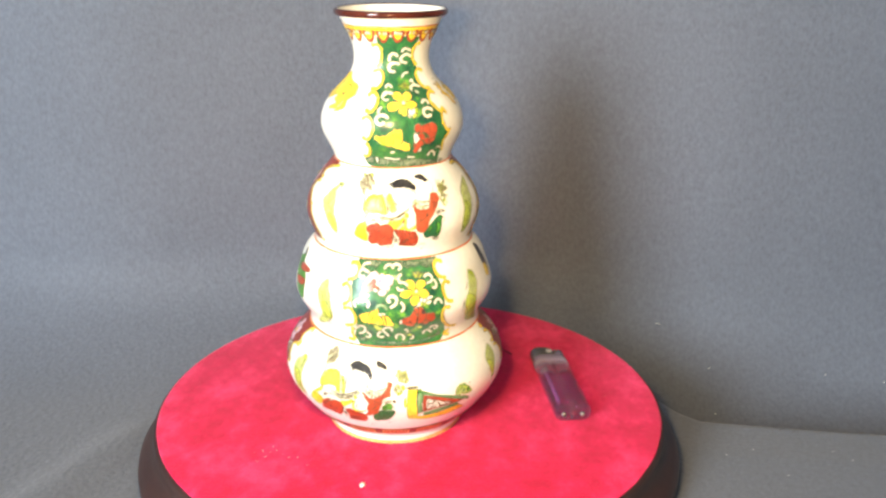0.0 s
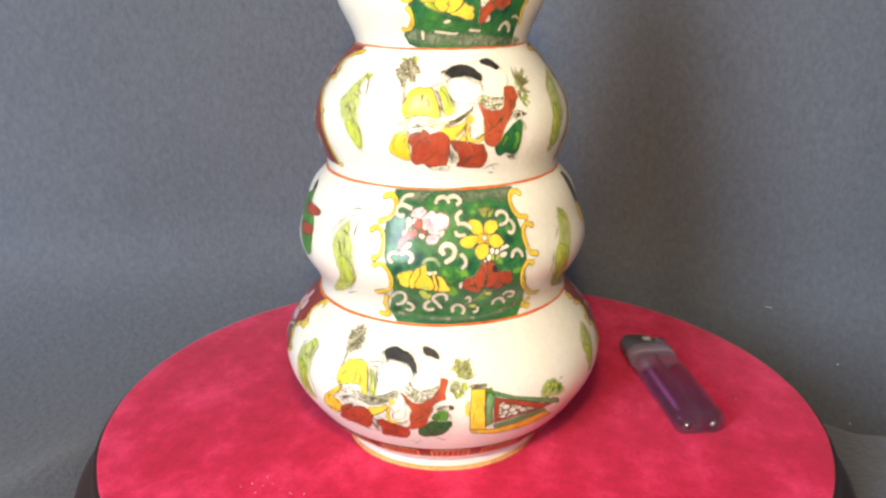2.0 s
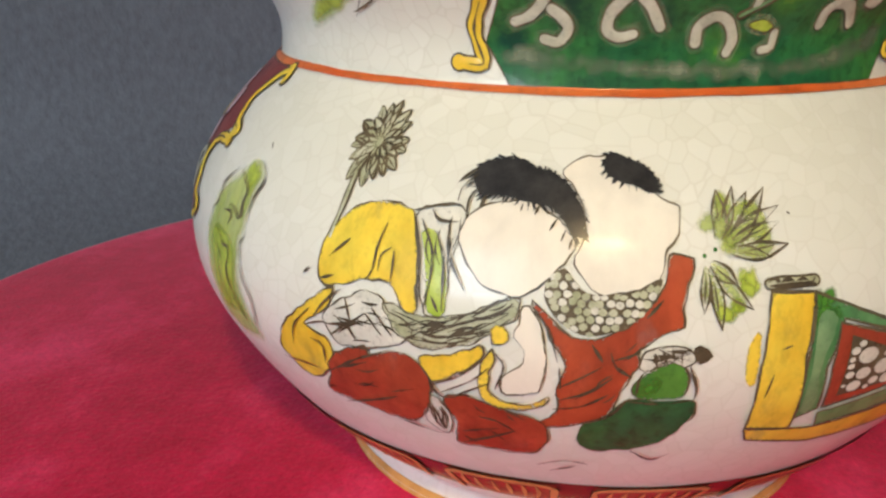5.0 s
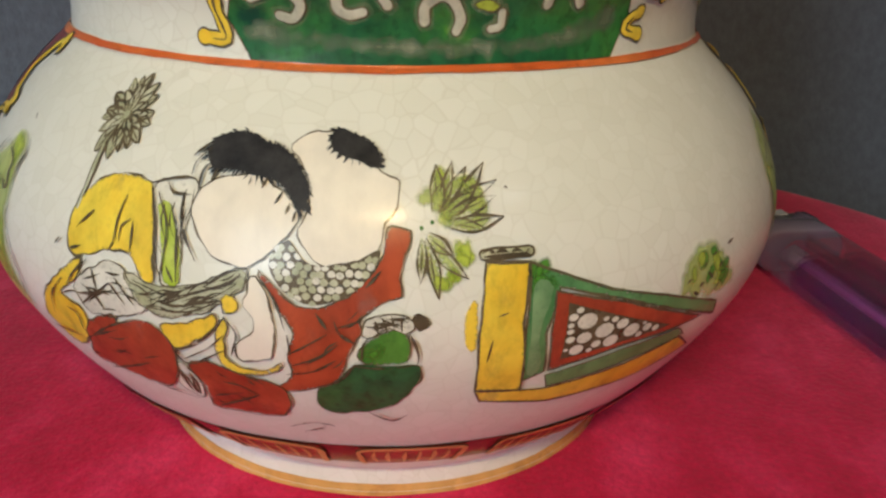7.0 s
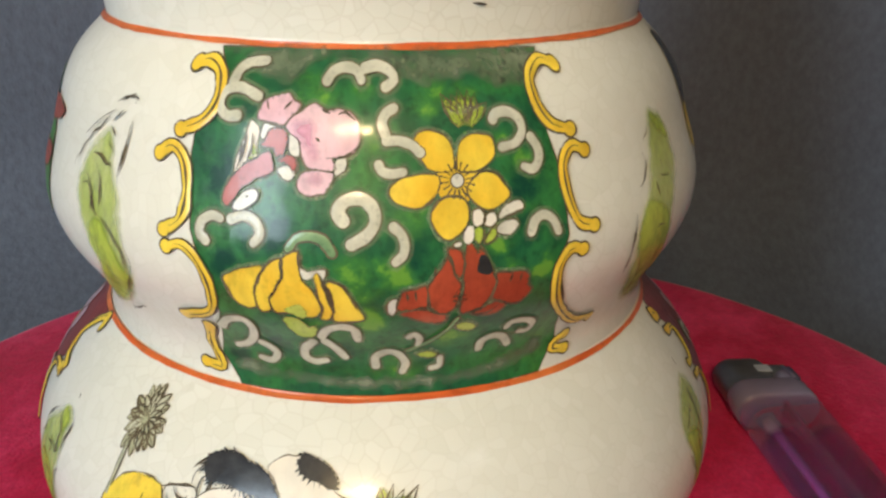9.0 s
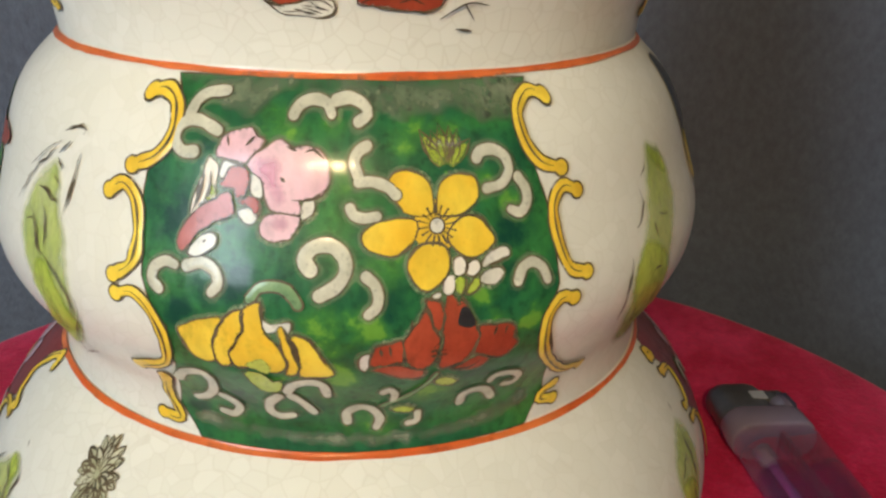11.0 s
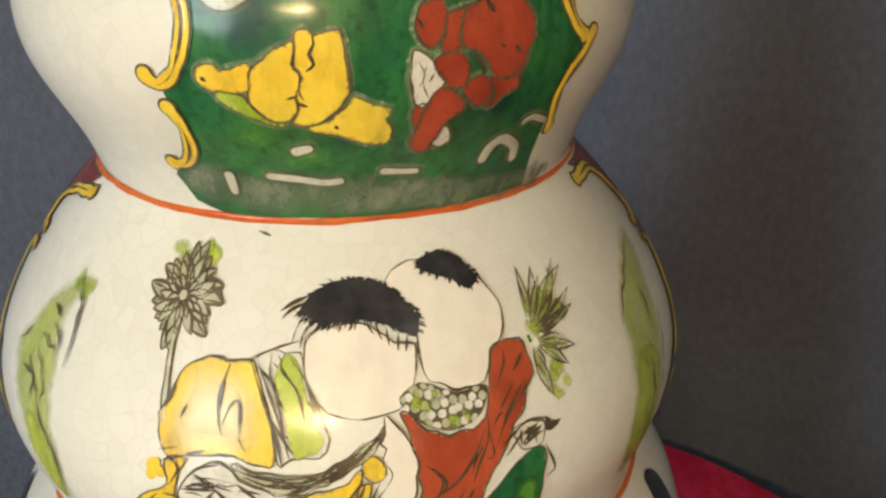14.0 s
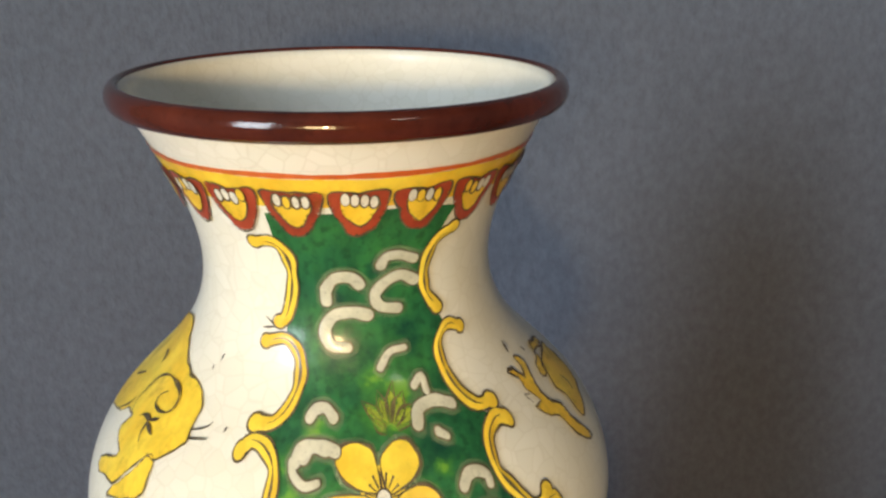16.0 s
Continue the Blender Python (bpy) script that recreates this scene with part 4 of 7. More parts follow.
pools(GREEN, [(2.4, 120, 4.0), (12.7, 113.1, 2.2), (8.6, 94.8, 5.3), (14.5, 96.5, 4.0), (16.4, 103.5, 4.0), (28.5, 100.3, 3.6), (30.2, 95.4, 2.8), (22.3, 84.3, 4.3), (15.3, 77.2, 4.7), (3.1, 85.7, 3.4), (10.6, 88.6, 4.0), (20.4, 119.4, 3.3), (33.4, 110.1, 2.9), (25.1, 119.6, 3.1), (10.2, 120.5, 2.6), (29.3, 113.5, 2.2), (34.9, 95.5, 2.2), (-7.5, 87.4, 2.1), (24.5, 222, 4.8), (3.5, 213.5, 4.4), (-0.3, 217.1, 3.2), (-1.1, 209.2, 2.4), (12.5, 206.1, 2.7), (29.6, 207.7, 3.6), (34.3, 209.1, 3.2), (30.4, 214.2, 2.4), (3.4, 188.6, 3.6), (10.3, 185.8, 2.9), (6.6, 220.4, 3.2), (35.7, 215.6, 2.0), (27.3, 222.9, 4.8), (21.8, 225.1, 2.7)], LIME_TONE)
# ---- third tier: green panel between yellow scrolls ----
patch("painted_panel", GREEN, [(-13.7, 124.9), (-11.1, 121.9), (-11.1, 117.7), (-14.1, 113.7), (-14.5, 109.7), (-13.5, 105.2), (-13.3, 101), (-12.1, 97.6), (-10.2, 94.5), (-11, 87.7), (-15.3, 77.4), (-12, 72.3), (-0.5, 72.2), (9.1, 72.2), (20.5, 72.3), (30.6, 72.3), (41.1, 72.3), (44.3, 77.4), (41.4, 85.7), (37.4, 95.1), (39.1, 99.5), (38.9, 104.7), (38.6, 109.5), (36.9, 116), (36, 120.5), (40, 124.8), (25.1, 125.2), (9.9, 125.2), (-3.3, 125.2)], 0, line=0.3, corners=True)
scroll([(-16.7, 122.6), (-14.2, 123), (-11.7, 121.5), (-11, 118.4), (-12.9, 115.7), (-16.4, 114.2)], 1.9)
scroll([(-19.7, 110.6), (-17.4, 111.9), (-15.2, 110), (-14.3, 105.9), (-14.9, 102.3), (-17.5, 100.4)], 1.9)
scroll([(-17.1, 98), (-14.5, 98.7), (-12.1, 96.6), (-10.9, 92.5), (-12.4, 88), (-18.1, 85.6)], 1.9)
scroll([(-14.7, 83.9), (-16.6, 79.4), (-15.9, 76.3), (-15.6, 74.7), (-19.1, 74.8)], 1.9)
scroll([(41.8, 122.5), (39.2, 123.2), (36.3, 121.2), (36.2, 117.9), (38.1, 115.1), (41.3, 114)], 1.9)
scroll([(43.5, 110.8), (41.1, 111.7), (39.3, 109.4), (39.4, 105), (40.8, 101.2), (43.5, 100.1)], 1.9)
scroll([(41.4, 96.9), (39.2, 97.4), (37.4, 94.2), (39, 88.2), (45.6, 81.9), (51.4, 80.3)], 1.9)
scroll([(46.4, 78.2), (44.6, 77.4), (43.8, 76), (46.9, 75.1)], 1.9)
flower((23, 108.7), [[(22.7, 110.4), (22.3, 113.8), (20.8, 115.1), (18.8, 115.5), (17.6, 114.9), (17.2, 113.3), (19, 110.5), (20.9, 109.9)], [(23.1, 110.2), (23.7, 113.7), (25.6, 114.7), (27.9, 114.5), (28.6, 113.6), (28.6, 111.7), (27.4, 110.5), (25.5, 109.7)], [(25.4, 109.1), (27.1, 109.7), (28.9, 108.9), (30, 107.3), (30.2, 106), (28.5, 104.9), (26.4, 104.6), (24.2, 107.1)], [(23.4, 106.5), (24.3, 105.3), (23.9, 102.7), (21.5, 100.8), (20.1, 101.8), (19.2, 103.7), (19.7, 105.6), (21.1, 106.6)], [(20.5, 109.4), (18.2, 109.8), (15.5, 109.2), (13.8, 108), (14.6, 106), (17.2, 105.3), (18.7, 105.8), (20.3, 107.4)]])
patch("painted_bud", YELLOW, [(-8.5, 94.6), (-7.2, 95.9), (-4.8, 96.9), (-2.4, 97.2), (-3.5, 95.3), (-4.2, 92.9), (-4.5, 90.3), (-7, 90.4), (-8.1, 92.8)], 2, line=0.44)
patch("painted_bud", YELLOW, [(-2.4, 97.2), (-0.1, 98.6), (-0.3, 96.5), (-1.3, 93.7), (-2.4, 91.6), (-2.4, 90), (-4, 89.5), (-4.4, 91.4), (-3.9, 93.9)], 2, line=0.44)
patch("painted_bud", YELLOW, [(-0.1, 98.6), (2, 99.7), (2.1, 98), (2.6, 95.4), (3.8, 93.7), (4.6, 91.8), (4.2, 89.9), (2.7, 89.1), (0.6, 89.6), (-1.4, 89.4), (-2.5, 91.1), (-1.3, 93.7), (-0.3, 96.5)], 2, line=0.44)
patch("painted_bud", YELLOW, [(3.9, 96), (4.5, 96.8), (5, 95.6), (5.6, 92.8), (6.1, 90.2), (5.4, 88.8), (4.3, 89), (4.7, 91.3), (4.2, 93.7)], 2, line=0.44)
patch("painted_bud", YELLOW, [(5.5, 95.4), (7.5, 94.9), (8.9, 92.4), (10.1, 89.8), (9.5, 88.6), (6, 88.5), (6.3, 90.5), (6, 93.3)], 2, line=0.44)
patch("painted_petal", WHITE, [(2.8, 95.7), (2.1, 97.6), (3.2, 96.8), (4.7, 97.3), (5.6, 97.1), (5.4, 95.6), (4.5, 96.8), (3.8, 96)], 2, line=0.26)
stroke("painted_stem", PALEGREEN, [(0.8, 99.9), (1.8, 101.3), (3.5, 101.7), (5.1, 101.3), (6.1, 100.1), (6.4, 99.5)], 1.3, 2)
patch("painted_sepal", LIME, [(-0.6, 90.3), (0.5, 91.2), (1.7, 91.6), (2.6, 90), (2.1, 88.8), (0.6, 89.5)], 3, line=0)
patch("painted_sepal", LIME, [(-1.2, 88.7), (1.3, 88.7), (2.4, 87), (3.6, 87.7), (3, 85), (1.6, 84.2), (0, 85), (-0.8, 86.6)], 2, line=0.2)
patch("painted_bud", RED, [(21.5, 98.6), (22.1, 96.9), (22.8, 95.5), (23.1, 94.1), (22.6, 90.6), (21.1, 89.4), (19.9, 90), (18.9, 91.5), (18.7, 94), (19.2, 95.4), (20.2, 97), (20.9, 98.2)], 2, line=0.44)
patch("painted_bud", RED, [(21.1, 99.8), (22.6, 99.7), (23.4, 98.4), (23.4, 96.3), (22.8, 95.5), (22.1, 96.9), (21.5, 98.3)], 2, line=0.44)
patch("painted_bud", RED, [(23.5, 99.2), (24.2, 100.7), (25.3, 99), (25.7, 100), (26.5, 98.1), (27.5, 96), (27.9, 93.9), (27.5, 92), (26.3, 90), (24.4, 89.2), (23.3, 89.6), (23.4, 93.6), (23.3, 95.4)], 2, line=0.44)
patch("painted_bud", RED, [(28, 95.7), (29.8, 95.6), (31.4, 95.5), (32.8, 94.7), (32.8, 93), (33.5, 91.9), (32.7, 90.4), (31.1, 89.7), (29.1, 90.6), (27.6, 91.4), (28, 93.4)], 2, line=0.44)
patch("painted_bud", RED, [(24.9, 88.9), (26.4, 89.5), (28, 90.8), (30.1, 90.1), (29.2, 88.6), (27.6, 88.1)], 2, line=0.44)
patch("painted_bud", RED, [(18.5, 94.5), (17, 94.1), (15.3, 93.8), (14.8, 92.3), (14.6, 90.8), (16, 90.4), (17.9, 90.8), (18.8, 91.2)], 2, line=0.44)
patch("painted_bud", RED, [(14.9, 89.9), (17.2, 90.6), (19.1, 90.1), (21.6, 89), (21, 87.5), (18.5, 87.9), (16.1, 89.2)], 2, line=0.44)
patch("painted_petal", WHITE, [(13.1, 90.8), (13.6, 92.4), (14.8, 92.7), (14.6, 90.8), (14, 89.6)], 2, line=0.3)
patch("painted_mark", BLACK, [(25.1, 97), (25.7, 98.6), (26.6, 98.1), (27.3, 96), (26.4, 95.5), (25.3, 96.1)], 3, line=0)
ink([[(22.4, 93.2), (22.9, 93.8), (23.4, 93.1), (22.9, 92.2), (22.4, 93.2)], [(22, 92.5), (22.5, 92.7)], [(23.4, 92.6), (24, 92.7)], [(23.5, 92), (24.2, 91.9)], [(22.1, 91.7), (22.7, 91.9)], [(19.6, 97.5), (19.5, 95.8)], [(17, 93.9), (17.2, 92.2)], [(15.9, 93.6), (16.1, 92.3)], [(30.2, 95.4), (29.9, 94)], [(31.6, 95.2), (31.4, 93.9)], [(28.8, 90.1), (27.4, 88.9), (24.9, 88.9)]], 0.36)
patch("painted_petal", PINK, [(-0.2, 115.7), (0.6, 117.2), (2.6, 118.3), (3.7, 118.8), (5.4, 118), (7, 118.1), (8.6, 117.8), (10, 116.4), (10.1, 114.9), (9.6, 113.3), (8.3, 112.1), (6.4, 111.8), (6.9, 110.5), (5.6, 110.3), (4.1, 110.4), (3, 110.7), (2.1, 111.8), (1.9, 113.7), (0.8, 114.7)], 2, line=0.26)
patch("painted_petal", PINK, [(-4.5, 116.9), (-3.9, 118.7), (-3.2, 119.3), (-1.8, 119.5), (-0.2, 119.9), (0.6, 118.9), (1.7, 118.4), (0.6, 117.2), (-0.2, 116), (-1.2, 115.7), (-2.9, 116.1), (-4, 116.3)], 2, line=0.26)
patch("painted_petal", PINK, [(3, 110.2), (4.5, 110.4), (6.4, 110.1), (6.1, 108.6), (5.3, 107.2), (3.8, 106.8), (2.3, 107.1), (1.5, 108.1), (1.8, 109.2)], 2, line=0.26)
patch("painted_petal", CREAM, [(-5.5, 116.2), (-4.1, 115.5), (-4.1, 113.3), (-4.2, 111.5), (-5.9, 110.6), (-7.4, 109), (-7.2, 111.2), (-6.1, 114.3)], 1, line=0.22)
patch("painted_petal", WHITE, [(-3.3, 115.8), (-2.1, 116.1), (-1.2, 115.7), (-2.4, 114.5), (-3.2, 113.8), (-3.9, 114.4)], 2, line=0.26)
patch("painted_petal", WHITE, [(0.2, 114.7), (1.3, 114.4), (1.9, 112.9), (1.6, 111.9), (0.5, 112.5)], 2, line=0.26)
patch("painted_petal", WHITE, [(6.9, 111.6), (8.1, 112), (8.1, 110.2), (7, 109.6), (6.4, 110.3)], 2, line=0.26)
patch("painted_petal", RED, [(-2.3, 115.3), (-1.2, 115.5), (-0.2, 115.2), (0.2, 113.9), (-0.2, 112.5), (-1.4, 111.8), (-1.9, 112.7), (-2.4, 112.9), (-3.3, 112.9), (-3.5, 113.6), (-2.8, 114.5)], 3, line=0.2)
patch("painted_petal", RED, [(-1.2, 111.4), (0.3, 112.3), (1.4, 111.8), (1.6, 110.3), (1.3, 109.7), (0.6, 110.4), (-0.2, 111)], 3, line=0.2)
patch("painted_petal", WHITE, [(-1.3, 110.2), (-0.2, 110.8), (0.9, 110.3), (1.4, 109.6), (0.3, 108.8), (-0.9, 109.4)], 2, line=0.24)
patch("painted_petal", SALMON, [(-2.5, 112.5), (-1.8, 111.3), (-1.6, 110), (-3.3, 109.1), (-4.8, 108.1), (-6.4, 106.8), (-7.1, 105.4), (-7.8, 104.8), (-8.8, 105.7), (-8.1, 107.8), (-6.6, 109.8), (-4.2, 111.5)], 3, line=0.3)
patch("painted_petal", WHITE, [(-7, 104.7), (-6.3, 106.1), (-4.8, 107.3), (-3.7, 107.2), (-3.5, 106.3), (-4.6, 105.1), (-6.1, 104.5)], 3, line=0.3)
soft_patch("petal_shade", PINKWASH, [(0.4, 115.8), (2.7, 117.3), (3.9, 116.3), (4.4, 113.4), (4.9, 111.6), (3.7, 111.1), (2.5, 112.6)], 3, 0.4, 1.2)
soft_patch("petal_shade", PINKWASH, [(3.2, 109.7), (4.9, 109.9), (5.3, 108.6), (4.2, 107.9), (3, 108.5)], 3, 0.4, 1.2)
dabs("pale_wash", (LIMEWASH,), [(-5.8, 113), (-4.6, 113.1), (-4.8, 111.4), (-5.7, 111.5)], 4, 0.5, 1.2, 2)
ink([[(-3.3, 118.8), (-2.9, 117.7)], [(0.4, 118.9), (-0.7, 117.8)], [(4, 114.5), (4.6, 114)], [(7, 117.4), (8, 117.7), (9.4, 116.7)], [(5.5, 111.9), (7.9, 112.1), (9.6, 113.3)], [(-5.7, 114.3), (-6.2, 112.1), (-7, 109.7)], [(-4.9, 114.7), (-4.9, 112.8), (-5.5, 111)], [(-6.3, 113.2), (-6.5, 110.9)], [(-5.3, 106.2), (-4.9, 106.5)], [(4.6, 118), (5.9, 117.5)]], 0.3)
curl([(-9.2, 120.8), (-8.8, 122.2), (-7.4, 123.1), (-4.8, 123.4)])
curl([(-7.6, 116.7), (-9.1, 116.6), (-10.3, 117.5), (-10.5, 118.9), (-9.5, 119.9), (-7.5, 120.1), (-4.7, 119.2)])
curl([(5.1, 121.4), (5.8, 122.4), (7.5, 123), (9.4, 122.6), (10.1, 121.5)])
curl([(10.6, 122.9), (12.5, 123.2), (14.4, 122.5), (14.9, 121.5), (13.6, 120.7)])
curl([(13.5, 114.9), (13, 116.4), (13.6, 117.6), (14.7, 118.2)])
curl([(18.1, 112.6), (17, 113.6), (15.2, 114.2), (13.5, 114.1)])
curl([(12.5, 111.1), (12.9, 110.3), (14.1, 109.9), (15.7, 110.1)])
curl([(28.8, 116.4), (29.4, 117.1), (31.2, 117.2), (32.7, 116.3), (33.1, 114.6), (31.9, 113.1), (29.8, 112.7)])
curl([(34.3, 113.7), (35.3, 112.1), (35.3, 110.4), (34.2, 109.3), (32.9, 109.8)])
curl([(33, 100.9), (33.7, 102.4), (35.1, 103), (36.5, 102.1), (37.2, 100.4)])
curl([(-10.7, 99.9), (-11.7, 100.9), (-11.4, 102.5), (-10, 103.4), (-8.7, 103.1)])
curl([(-7.1, 103.2), (-5.3, 103.8), (-3.6, 103), (-3.1, 101.5), (-3.9, 100.3)])
curl([(7.8, 103.8), (7.1, 105), (8.1, 106.4), (10.2, 106.7), (11.7, 105.4), (11.9, 103.6), (10.8, 101.9), (8.9, 100.7)], 1.9)
curl([(14.3, 103), (15.3, 102), (15.7, 100.5), (15.4, 99.2), (14.5, 98.3)])
curl([(-12, 84.7), (-10, 86.7), (-7.5, 87.2), (-6.6, 85.6), (-7.3, 83.1), (-9.1, 81.1), (-11.1, 80.3)])
curl([(-6.4, 81.9), (-5.2, 81), (-4.4, 79.6), (-5.6, 77.9), (-7.4, 78.2)])
curl([(3.8, 84.8), (4.9, 86.5), (7, 87.3), (8.7, 86.6), (9.1, 84.2)])
curl([(2.3, 83.4), (0.7, 81.6), (0.4, 79.5), (1.8, 78.6), (3.6, 79)])
curl([(4.2, 83.6), (5.5, 82.1), (6.8, 79.9)])
curl([(11.6, 77.9), (11.6, 79.9), (13.4, 81.2), (15.2, 80.5), (16.4, 78.3), (15.9, 76.6)])
curl([(16.6, 84.6), (17.3, 85.3), (18.2, 84.1), (18.1, 82.4)], 1.1)
curl([(20.7, 76.9), (22, 77.3), (22, 79.1)], 1.1)
curl([(28.4, 80), (28.5, 81.7), (29.9, 82.6), (31.9, 82.1), (33.6, 79.9)])
curl([(31.9, 84.4), (32.4, 85.5), (35, 85.3), (36.7, 83.9), (36.3, 82.4), (34.7, 82.6)], 1.2)
stroke("painted_stem", PALEGREEN, [(23.3, 88.2), (22.1, 85.8), (19.9, 83.3), (16.5, 81.2)], 0.5, 2)
patch("painted_leaf", LIME, [(23.2, 86.7), (24.7, 87.3), (26.5, 85.9), (25.7, 85.1), (24, 85.5)], 2, line=0.2)
patch("painted_leaf", LIME, [(17.9, 80.2), (19.7, 80.8), (21.6, 80), (20.3, 79.1)], 2, line=0.2)
patch("painted_leaf", WHITE, [(28.3, 103.8), (29.7, 105.2), (31.7, 105.3), (32.3, 104.5), (30.4, 103.7), (28.7, 103.1)], 2, line=0.26)
patch("painted_leaf", WHITE, [(28, 101.5), (28.6, 102.6), (30.3, 103), (31.1, 102.3), (29.8, 100.9)], 2, line=0.26)
patch("painted_leaf", LIME, [(26.1, 100.2), (26.7, 101.5), (27.8, 102.3), (28, 101.1), (26.9, 100.1)], 2, line=0.26)
patch("painted_leaf", CREAM, [(24.6, 104.3), (25.9, 104.8), (26.6, 103.6), (25.8, 102.5), (24.9, 102.7)], 2, line=0.26)
patch("painted_leaf", CREAM, [(26.6, 104), (27.7, 104.2), (28.1, 103), (27, 102.2), (26.2, 102.6)], 2, line=0.26)
patch("painted_leaf", CREAM, [(23.5, 102.3), (24.7, 102.6), (24.8, 101.1), (24, 100.2), (23.3, 101)], 2, line=0.26)
patch("painted_leaf", LIME, [(24.9, 102.2), (26, 102.3), (26.2, 101.3), (25.6, 100.2), (25, 100.7)], 2, line=0.24)
patch("painted_leaf", WHITE, [(21.9, 100.4), (22.8, 100.9), (23.2, 100.3), (22.3, 99.7)], 2, line=0.24)
blades((24.6, 114.9), [(21.5, 119.9), (23.1, 119.8), (24.2, 120.5), (25.6, 120.2), (26.7, 119.8), (28.3, 118.6), (22.1, 118.3)], LIMEWASH, 0.9)
soft_patch("worn_patch", FADEWASH, [(-13.2, 124.9), (-1.3, 125.3), (9.9, 125.5), (21.1, 125.4), (33.1, 125.2), (40.6, 125), (39.3, 122.3), (35, 120.4), (30.6, 120.3), (26.4, 121.4), (20.6, 120.9), (16.4, 121.1), (14.4, 122.6), (7.4, 123.9), (3, 123.3), (0.1, 120.9), (-4.4, 121), (-8.1, 123.3)], 1, 0.9, 1.0)
dabs("worn_speckle", (FADEWASH, DARKWASH), [(27.5, 124.2), (37.6, 124.6), (36.7, 121.7), (31.7, 120.5), (27.8, 121.5)], 26, 0.25, 0.9, 2)
dabs("worn_speckle", (FADEWASH, DARKWASH), [(15.4, 124.8), (21, 124.7), (20.7, 121.7), (16.8, 121.5)], 14, 0.25, 0.8, 2)
soft_patch("worn_patch", FADEWASH, [(-12.9, 74.8), (-2.4, 74), (10.1, 73.2), (22.5, 73.3), (35, 74.4), (42, 76.9), (39, 80.2), (34.7, 77.7), (24.4, 75.7), (10.1, 75.7), (-4.3, 76.3), (-10.2, 78.1)], 1, 0.9, 1.2)
tree([[(-38.2, 103.1), (-36.9, 107.7), (-34.4, 110.7), (-31, 112.9), (-29.4, 110.7), (-28.6, 106.8), (-26.3, 103.2), (-25.6, 99.2), (-25.3, 94.7), (-26.1, 89.3), (-33.3, 82.9), (-48.5, 77.4), (-35.4, 88.3), (-35.2, 94.8), (-36.9, 99)], [(-33.5, 98.1), (-30.4, 99.3), (-28.1, 95.9), (-26.9, 92.3), (-26.5, 89.2), (-35.8, 81.9), (-48.5, 78.6), (-34.7, 89.7), (-34.8, 93.9)]], [[(-30.5, 112.7), (-29.3, 111.4)], [(-31.1, 110.4), (-29.4, 108.9)], [(-39.7, 105.2), (-38.1, 108.1), (-34.6, 111.5), (-31.3, 114.2)], [(-30.1, 116.1), (-28.4, 117), (-25.4, 117.2)], [(-26, 114.1), (-26.9, 110.3), (-27.5, 107.8), (-27.7, 105.3)], [(-34.4, 108.2), (-32.4, 108.1), (-30.8, 107.2), (-29.2, 107)], [(-33.4, 107.1), (-31.5, 104.6), (-30.8, 100.5)], [(-35.2, 105), (-33.2, 102.5), (-33.1, 99.1)], [(-36, 103.6), (-34.2, 103.2), (-31.9, 99.4), (-30.8, 100.1)], [(-30.7, 99.7), (-28.4, 97.6), (-26.4, 94.9), (-26, 91.5)], [(-26.3, 95.4), (-26.4, 91.7)], [(-36, 80.5), (-28.6, 83.4)]])
tree([[(59.9, 114.5), (63.6, 113.5), (66.8, 109.7), (67.2, 105), (64.9, 100), (64.1, 94.3), (66.1, 88), (82.7, 75.6), (63.3, 79), (54.5, 87.7), (53.2, 94.7), (55, 100.8), (57.3, 105.5), (58.7, 110.4)], [(60.7, 114), (64.3, 112.5), (66.3, 108.9), (63, 109.6), (60.5, 112.3)], [(55, 100.8), (59.1, 100.6), (63.1, 96.7), (64.6, 90.9), (67.2, 82.5), (64.4, 79.2), (53.6, 93.6)]], [[(57.3, 109.8), (59, 111.7)], [(56.4, 108.3), (56.6, 105.6), (54.1, 103.4)], [(61.4, 106.4), (61.6, 104.4)], [(59, 103.3), (59.4, 100.8)], [(52.6, 99.6), (52.1, 95), (52, 89.8)], [(58.3, 96.1), (60.8, 95.9)], [(60.2, 104), (63.3, 103.4)]])
ink([[(-29.9, 116.3), (-28.2, 117.1), (-25.8, 117.2), (-25.8, 116.4)], [(-30.3, 113.4), (-28.1, 115.3)], [(-37.1, 110.6), (-33.5, 113.3), (-30.1, 115.1)], [(-25, 95.8), (-25.3, 91.8), (-35.6, 80)]], 0.2)
patch("painted_patch", LEAF, [(-62.8, 117.7), (-61, 113.2), (-52.9, 106.4), (-51.9, 95.2), (-59.2, 92.9), (-66, 100.1), (-76.3, 110.7)], 1, line=0.3, hatch=4)
patch("painted_patch", RED, [(-63.3, 112.8), (-50, 112.5), (-51.2, 110), (-64.1, 108.4)], 2, line=0.3, hatch=1)
patch("painted_patch", RED, [(-65.9, 103.8), (-53.1, 105.3), (-53.7, 101.7), (-63.4, 100.6)], 2, line=0.3, hatch=1)
patch("painted_patch", BLACK, [(-65.9, 121.1), (-61.6, 118.7), (-64.6, 116.9), (-66.7, 119.8)], 2, line=0)
patch("painted_patch", BLACK, [(81.1, 123.3), (85.8, 122), (85.2, 116.6), (88.3, 108.9), (81.8, 109.8), (78, 117.5)], 1, line=0)
patch("painted_patch", YELLOW, [(80.9, 111.5), (87.3, 108.5), (85.7, 103.3), (80.7, 104.4)], 1, line=0.24)
